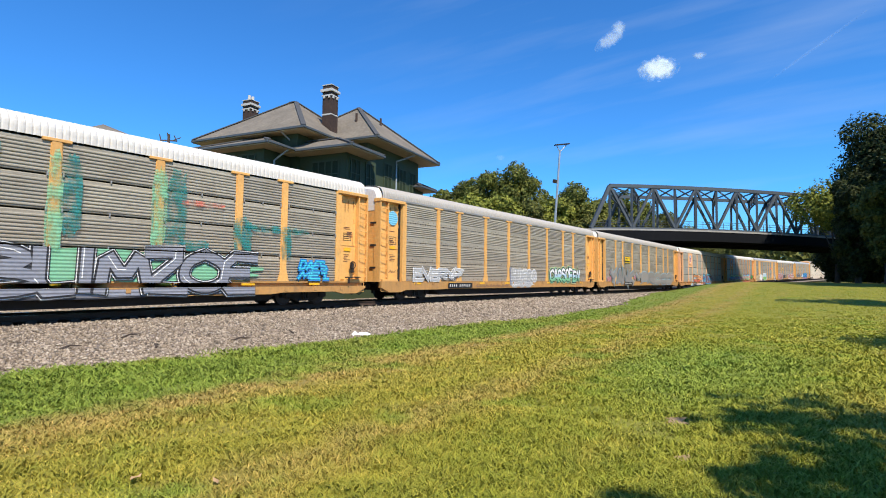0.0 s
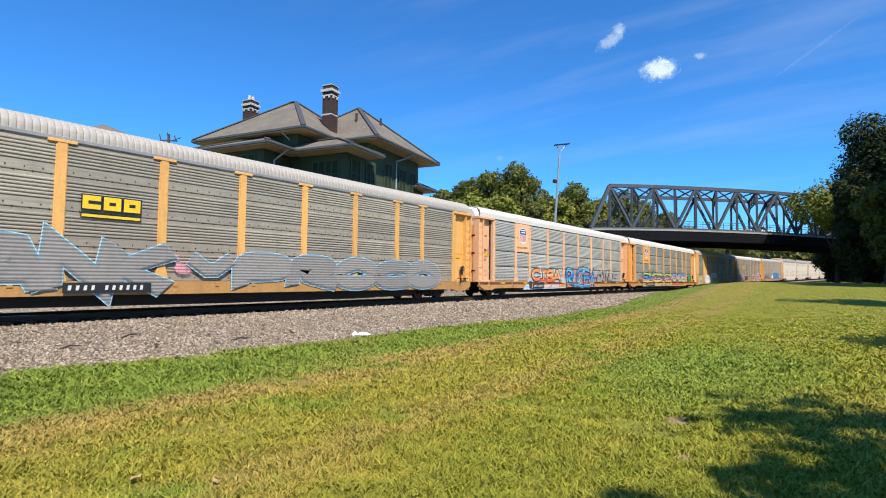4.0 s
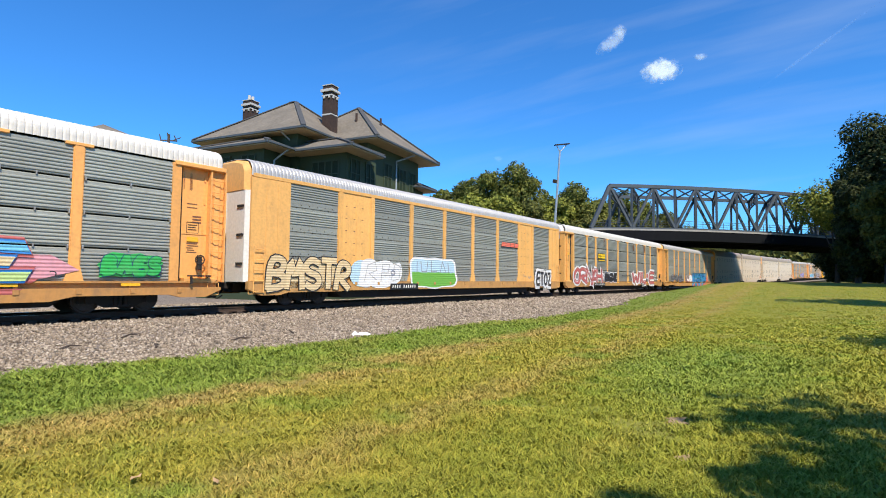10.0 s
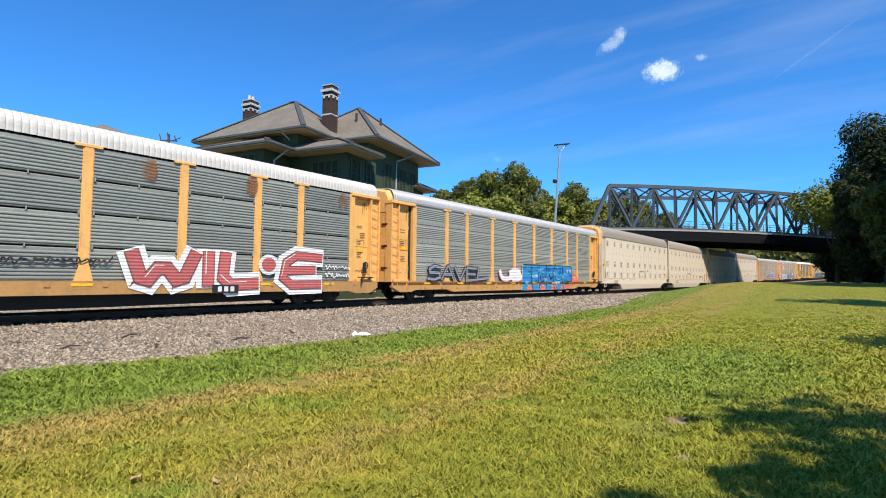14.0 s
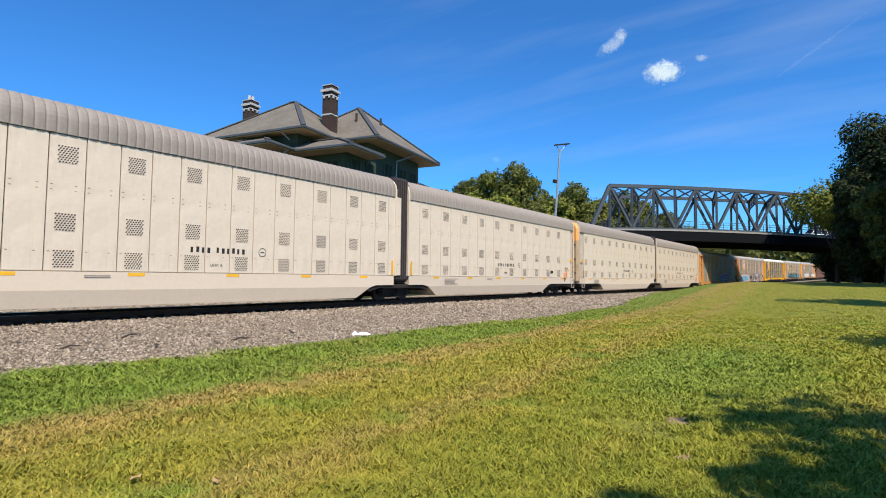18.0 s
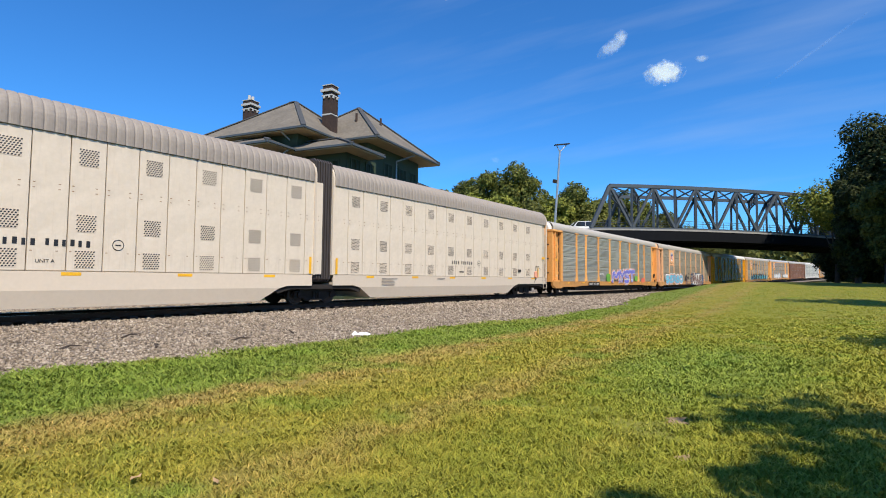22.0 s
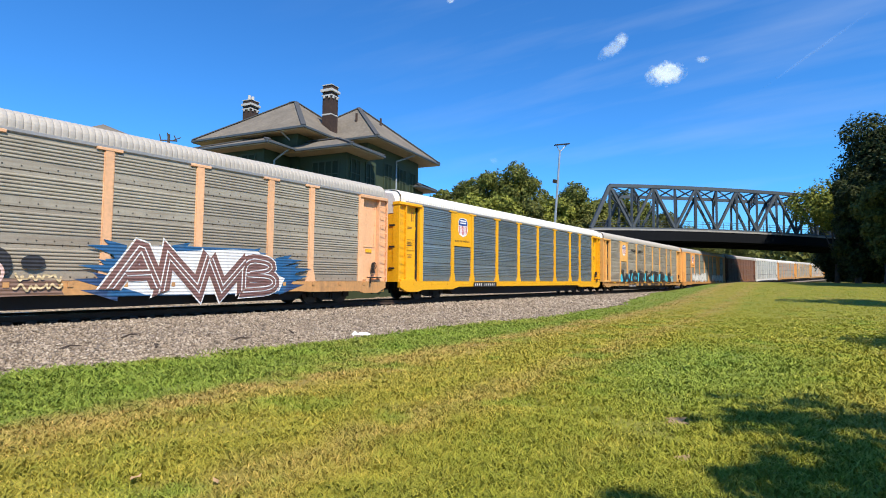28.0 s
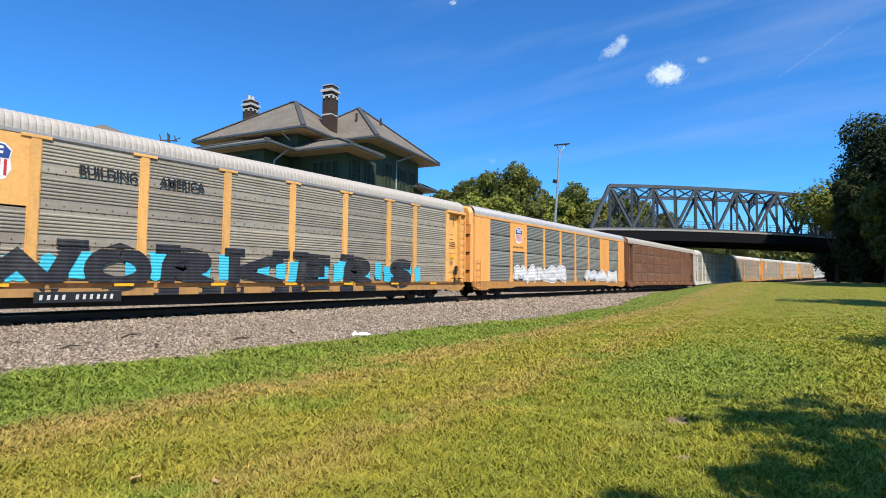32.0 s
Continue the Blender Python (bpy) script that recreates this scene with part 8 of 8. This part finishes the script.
def build_trees():
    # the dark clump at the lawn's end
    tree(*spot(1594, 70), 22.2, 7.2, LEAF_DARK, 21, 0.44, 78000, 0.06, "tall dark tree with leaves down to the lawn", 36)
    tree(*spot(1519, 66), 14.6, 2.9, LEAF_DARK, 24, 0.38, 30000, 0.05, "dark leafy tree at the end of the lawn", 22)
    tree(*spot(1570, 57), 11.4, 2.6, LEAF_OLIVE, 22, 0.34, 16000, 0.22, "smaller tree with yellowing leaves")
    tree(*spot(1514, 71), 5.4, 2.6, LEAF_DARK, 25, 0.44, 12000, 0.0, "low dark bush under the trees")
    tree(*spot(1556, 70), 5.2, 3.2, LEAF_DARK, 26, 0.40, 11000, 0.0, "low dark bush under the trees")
    tree(*spot(1482, 74), 13.4, 5.4, LEAF_YELLOW, 23, 0.38, 15000, 0.64, "tree with light green leaves beside the bridge")
    # unseen trees added to shade the clump and lawn's end and block skylight
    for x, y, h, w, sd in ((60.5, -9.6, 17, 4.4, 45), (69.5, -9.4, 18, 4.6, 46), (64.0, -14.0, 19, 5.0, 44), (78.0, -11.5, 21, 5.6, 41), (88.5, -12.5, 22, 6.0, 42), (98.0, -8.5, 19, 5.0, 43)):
        tree(x, y, h, w, LEAF_DARK, sd, 0.50, 22000, 0.08, "unseen dark tree added to shade the lawn's end", 30)
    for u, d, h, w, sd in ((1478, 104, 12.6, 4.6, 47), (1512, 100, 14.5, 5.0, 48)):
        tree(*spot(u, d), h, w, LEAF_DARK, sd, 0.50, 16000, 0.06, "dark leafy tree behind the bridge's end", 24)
    # trees along the lawn's shaded side
    for i, (x, y, h, s) in enumerate(((-1.9, -8.5, 12, 2.7), (-5.6, -5.5, 12, 3.4), (-0.6, -8.1, 12, 2.2), (2.9, -9.2, 12.5, 3.4), (14.5, -8.8, 11, 3.0), (36.2, -8.6, 14, 3.4))):
        tree(x, y, h, s, LEAF_GREEN, 30 + i, 0.42, 3900, 0.35, "leafy tree at the edge of the lawn")
    # wooded slope beyond the station
    # bearing, distance, height, spread
    for i, (u, d, h, w, lv) in enumerate(((905, 100, 25.5, 5.4, LEAF_GREEN), (862, 99, 23.6, 4.4, LEAF_GREEN), (820, 105, 22.2, 4.6, LEAF_OLIVE), (786, 112, 22.4, 4.4, LEAF_GREEN), (942, 101, 23.0, 4.6, LEAF_GREEN), (1020, 96, 20.0, 4.6, LEAF_GREEN), (1058, 97, 17.8, 3.6, LEAF_GREEN), (985, 92, 17.0, 3.4, LEAF_YELLOW), (885, 88, 16.4, 5.0, LEAF_YELLOW), (938, 90, 15.4, 4.4, LEAF_OLIVE), (838, 94, 17.8, 4.4, LEAF_YELLOW), (1102, 118, 22.4, 5.6, LEAF_GREEN), (1138, 120, 21.0, 4.6, LEAF_GREEN), (1176, 125, 18.6, 5.0, LEAF_OLIVE), (1040, 90, 13.0, 4.0, LEAF_OLIVE), (1210, 150, 17.0, 6.5, LEAF_GREEN), (1244, 146, 14.5, 5.5, LEAF_OLIVE), (1272, 158, 15.0, 6.0, LEAF_OLIVE), (1306, 165, 14.5, 6.0, LEAF_OLIVE))):
        tree(*spot(u - 6, d), h * 0.95, w, lv, 50 + i, 0.50, 18000, 0.14, "broadleaf tree on the slope behind the station", 22)


def build_woods():
    """Low far woods that close the view past the bridge."""
    rng = np.random.default_rng(9)
    n = 42000
    a = np.radians(rng.uniform(-20, 60, n))
    d = rng.uniform(330, 430, n)
    hgt = 15 + 4 * np.sin(a * 23) + 3 * np.sin(a * 61 + 2) + d * 0.02
    p = np.stack([d * np.cos(a), d * np.sin(a), hgt * rng.random(n) ** 0.8], -1)
    s = rng.normal(0, 1, (n, 3))
    s /= np.linalg.norm(s, axis=1)[:, None]
    w = np.cross(s, rng.normal(0, 1, (n, 3)))
    w /= np.linalg.norm(w, axis=1)[:, None]
    v = np.stack([p - s * 1.7, p + w * 1.1, p + s * 1.7, p - w * 1.1], 1)
    tagged(new("far_woods", soup("far_woods", v.reshape(-1, 3), np.arange(n * 4).reshape(-1, 4), LEAF_OLIVE)), "low green woods in the distance", "woods", kind="stuff")


def vapour(solid):
    """Cloud stuff with a soft, frayed edge; solid is how well it covers the sky."""
    m, n, l, b = mat("cloud_vapour" if solid > 0.9 else "thin_cloud_vapour" if solid > 0.3 else "contrail_vapour", 1.0)
    b.inputs["Base Color"].default_value = (0.80, 0.84, 0.92, 1)
    b.inputs["Specular IOR Level"].default_value = 0.0
    # a white glow is added so the sheets look brighter than the sun makes them
    b.inputs["Emission Color"].default_value = (1.0, 1.0, 1.0, 1)
    b.inputs["Emission Strength"].default_value = 0.30
    tc = n.new("ShaderNodeTexCoord")
    info = n.new("ShaderNodeObjectInfo")
    k = n.new("ShaderNodeVectorMath")
    k.operation = "SCALE"
    l.new(tc.outputs["Object"], k.inputs[0])
    k.inputs["Scale"].default_value = 0.018
    ad = n.new("ShaderNodeVectorMath")
    ad.operation = "ADD"
    l.new(k.outputs[0], ad.inputs[0])
    l.new(info.outputs["Location"], ad.inputs[1])
    f = noise_tex(n, l, k.outputs[0], 1.6, 6, 0.62)
    ln = n.new("ShaderNodeVectorMath")
    ln.operation = "LENGTH"
    sc = n.new("ShaderNodeTexCoord")
    mp = n.new("ShaderNodeMapping")
    mp.inputs["Location"].default_value = (-1, -1, 0)
    mp.inputs["Scale"].default_value = (2, 2, 0)
    l.new(sc.outputs["Generated"], mp.inputs[0])
    l.new(mp.outputs[0], ln.inputs[0])
    q = n.new("ShaderNodeMath")
    q.operation = "MULTIPLY_ADD"
    l.new(f, q.inputs[0])
    q.inputs[1].default_value = -1.5
    l.new(ln.outputs["Value"], q.inputs[2])
    r = ramp(n, [(0.12, (solid,) * 3), (0.42, (solid * 0.72,) * 3), (0.62, (solid * 0.25,) * 3), (0.88, (0, 0, 0))])
    mr = n.new("ShaderNodeMapRange")
    mr.inputs["From Min"].default_value = -0.62
    mr.inputs["From Max"].default_value = 0.35
    l.new(q.outputs[0], mr.inputs["Value"])
    l.new(mr.outputs[0], r.inputs[0])
    l.new(r.outputs[0], b.inputs["Alpha"])
    return m


def build_clouds():
    """Small fair-weather clouds that drift slowly; thin sheets with frayed edges, far off."""
    full, thin, faint = vapour(1.0), vapour(0.45), vapour(0.07)
    spots = [((2135, 1686, 1550), (2201, 1606, 1467), 26, 15, 20.0), ((2567, 662, 1004), (2593, 630, 977), 98, 62, 0.0), ((2423, 841, 1140), (2440, 830, 1095), 84, 36, 32.0), ((2662, 500, 1062), (2670, 488, 1040), 34, 17, 0.0), ((2740, 60, 1010), (2740, 50, 1000), 280, 8, 31.0), ((2423, 800, 1190), (2440, 790, 1130), 34, 30, 10.0), ((1966, 1169, 528), (1946, 1197, 513), 26, 14, 0.0)]
    out = []
    for p0, p1, w, h, roll in spots:
        g = Geo()
        for i in range(24):
            a = 6.28319 * i / 24
            g.v.append((w * math.cos(a), h * math.sin(a), 3 * math.sin(3 * a)))
        g.f.append(tuple(range(24)))
        g.mi.append(0)
        c = tagged(new("cloud", g.mesh("cloud", full if w == 98 else faint if w > 200 or h == 14 else thin)), "small white fair-weather cloud with frayed edges", "cloud", "clouds")
        out.append((c, p0, p1, roll))
    return out


CLOUDS = build_clouds()
build_trees()
build_woods()
build_stones()
build_grass()

# litter and bare spots on the lawn
m_bag = plain("white_plastic", (0.80, 0.80, 0.80), 0.4)
rng_ = random.Random(4)
g = Geo()
for i in range(7):
    for j in range(5):
        g.v.append((i * 0.085 - 0.25, j * 0.06 - 0.12 + rng_.uniform(-0.02, 0.02), max(0.0, 0.09 - 0.05 * abs(j - 2) + rng_.uniform(-0.03, 0.04)) * (0.5 if i in (0, 6) else 1)))
for i in range(6):
    for j in range(4):
        g.f.append((i * 5 + j, i * 5 + 5 + j, i * 5 + 6 + j, i * 5 + 1 + j))
        g.mi.append(0)
bag = tagged(new("plastic_bag", g.mesh("plastic_bag", m_bag)), "crumpled white plastic bag at the gravel's edge", "bag")
bag.matrix_world = pose(10.15, 10.40, 0.012, 0, 0, -35)
for x, y, turn, size in ((5.7, 13.7, 25, 0.30), (7.26, 11.5, -20, 0.22), (5.4, 11.7, 60, 0.16), (4.1, 12.6, 10, 0.20), (9.0, 11.9, 80, 0.14)):
    g = Geo().tube((-size, 0, 0.0), (0.0, 0.03, 0.05), 0.022, 0.020, 7).tube((0.0, 0.03, 0.05), (size, -0.02, 0.03), 0.020, 0.009, 7).tube((0.1 * size, 0.02, 0.05), (0.6 * size, 0.12, 0.09), 0.010, 0.005, 6)
    stick = tagged(new("stick", g.mesh("stick", m_bark)), "dark dead stick lying on the ballast", "stick", "sticks")
    stick.matrix_world = pose(x, y, max(lie(x, y), bed_height(y - TRACK_Y)) + 0.03, 0, 0, turn)
m_dry_leaf = plain("dry_leaf", (0.44, 0.28, 0.14), 0.8)
for x, y in ((1.87, 4.32), (2.21, 3.78)):
    g = Geo()
    g.v += [(-0.045, 0, 0.05), (-0.015, 0.024, 0.065), (0.02, 0.012, 0.055), (0.055, 0, 0.072), (0.03, -0.022, 0.055), (-0.02, -0.018, 0.062), (0, 0, 0.05)]
    for k in range(6):
        g.f.append((6, k, (k + 1) % 6))
        g.mi.append(0)
    lf = tagged(new("fallen_leaf", g.mesh("fallen_leaf", m_dry_leaf)), "dry brown fallen leaf on the grass", "leaf", "fallen leaves")
    lf.matrix_world = pose(x, y, 0, 0, 0, x * 200)
m_dirt = plain("bare_earth", (0.30, 0.205, 0.11), 0.95, 0.0, 25.0, 0.3)
for x, y, rx_, ry_ in ((6.47, 1.5, 0.27, 0.12), (5.15, 1.15, 0.15, 0.08)):
    g = Geo()
    g.v += [(x + rx_ * rng_.uniform(0.4, 1.25) * math.cos(k * 0.3927), y + ry_ * rng_.uniform(0.4, 1.25) * math.sin(k * 0.3927), 0.008) for k in range(16)]
    g.f.append(tuple(range(16)))
    g.mi.append(0)
    tagged(new("bare_patch", g.mesh("bare_patch", m_dirt)), "patch of bare brown earth in the lawn", "bare earth", kind="structure")

# ---- movement ----


def run(t):
    """How far the train has run by t seconds."""
    return 12.03 * t + 0.0088 * t * t + 0.28 * math.exp(-((t - 18.5) / 3.5) ** 2)


def motions():
    times = [0.0] + [0.5 * k for k in range(1, 64)] + [32.0]
    for car, mid, base in TRAIN:
        rows = []
        for t in times:
            s = 18.0 + mid - run(t)
            x0, y0, _ = track(s - base)
            x1, y1, _ = track(s + base)
            z0, z1 = grade(s - base), grade(s + base)
            rows.append((t, pose((x0 + x1) / 2, (y0 + y1) / 2, RAIL_TOP + (z0 + z1) / 2, 0, -math.degrees(math.atan2(z1 - z0, 2 * base)), math.degrees(math.atan2(y1 - y0, x1 - x0)))))
        walk(car, rows)
    for c, p0, p1, roll in CLOUDS:
        # the sheets face the viewer; look() points -z, so the upper side is turned to the eye
        walk(c, [(t, look(tuple(a + (b - a) * t / 32 for a, b in zip(p0, p1)), tuple(2 * (a + (b - a) * t / 32) - e for a, b, e in zip(p0, p1, EYE)), roll)) for t in (0, 8, 16, 24, 32)])
    # cars cross the bridge; they wait on the road at its far ends before and after
    for n, (car, lane, s0, v) in enumerate(CROSSING):
        gone = lambda t: min(max(s0 + v * t, ROAD_LOW + 7.0 * n), ROAD_HIGH - 7.0 * n)
        t0, t1 = sorted(((ROAD_LOW + 7.0 * n - s0) / v, (ROAD_HIGH - 7.0 * n - s0) / v))
        t0, t1 = max(t0, 0.0), min(t1, 32.0)
        rows = []
        for t in sorted({0.0, 32.0} | {t0 + (t1 - t0) * k / 60 for k in range(61)}):
            a, b = (bpt((gone(t) + d) / PANEL_L, lane, ROAD_Z) for d in (-1.4, 1.4))
            p = bpt(gone(t) / PANEL_L, lane, ROAD_Z)
            head = math.degrees(math.atan2(b[1] - a[1], b[0] - a[0])) + (180 if v < 0 else 0)
            tip = math.degrees(math.atan2(b[2] - a[2], math.hypot(b[0] - a[0], b[1] - a[1]))) * (1 if v < 0 else -1)
            rows.append((t, pose(p[0], p[1], (a[2] + b[2]) / 2, 0, tip, head)))
        walk(car, rows)
        count = max(2, int((t1 - t0) * abs(v) / 0.35))
        for owner, w, at, r in ROAD_WHEELS:
            if owner == car:
                walk(w, [(t, at @ Matrix.Rotation(abs(gone(t) - gone(0.0)) / r, 4, "Y")) for t in sorted({0.0, 32.0} | {t0 + (t1 - t0) * k / count for k in range(count + 1)})])
    first = WHEELSETS[0]
    walk(first, [(k / 30, Matrix.Rotation(-run(k / 30) / 0.405, 4, "Y")) for k in range(961)])
    for w in WHEELSETS[1:]:
        w.rotation_mode = "QUATERNION"
        w.animation_data_create()
        w.animation_data.action = first.animation_data.action
        w.animation_data.action_slot = first.animation_data.action_slot


motions()
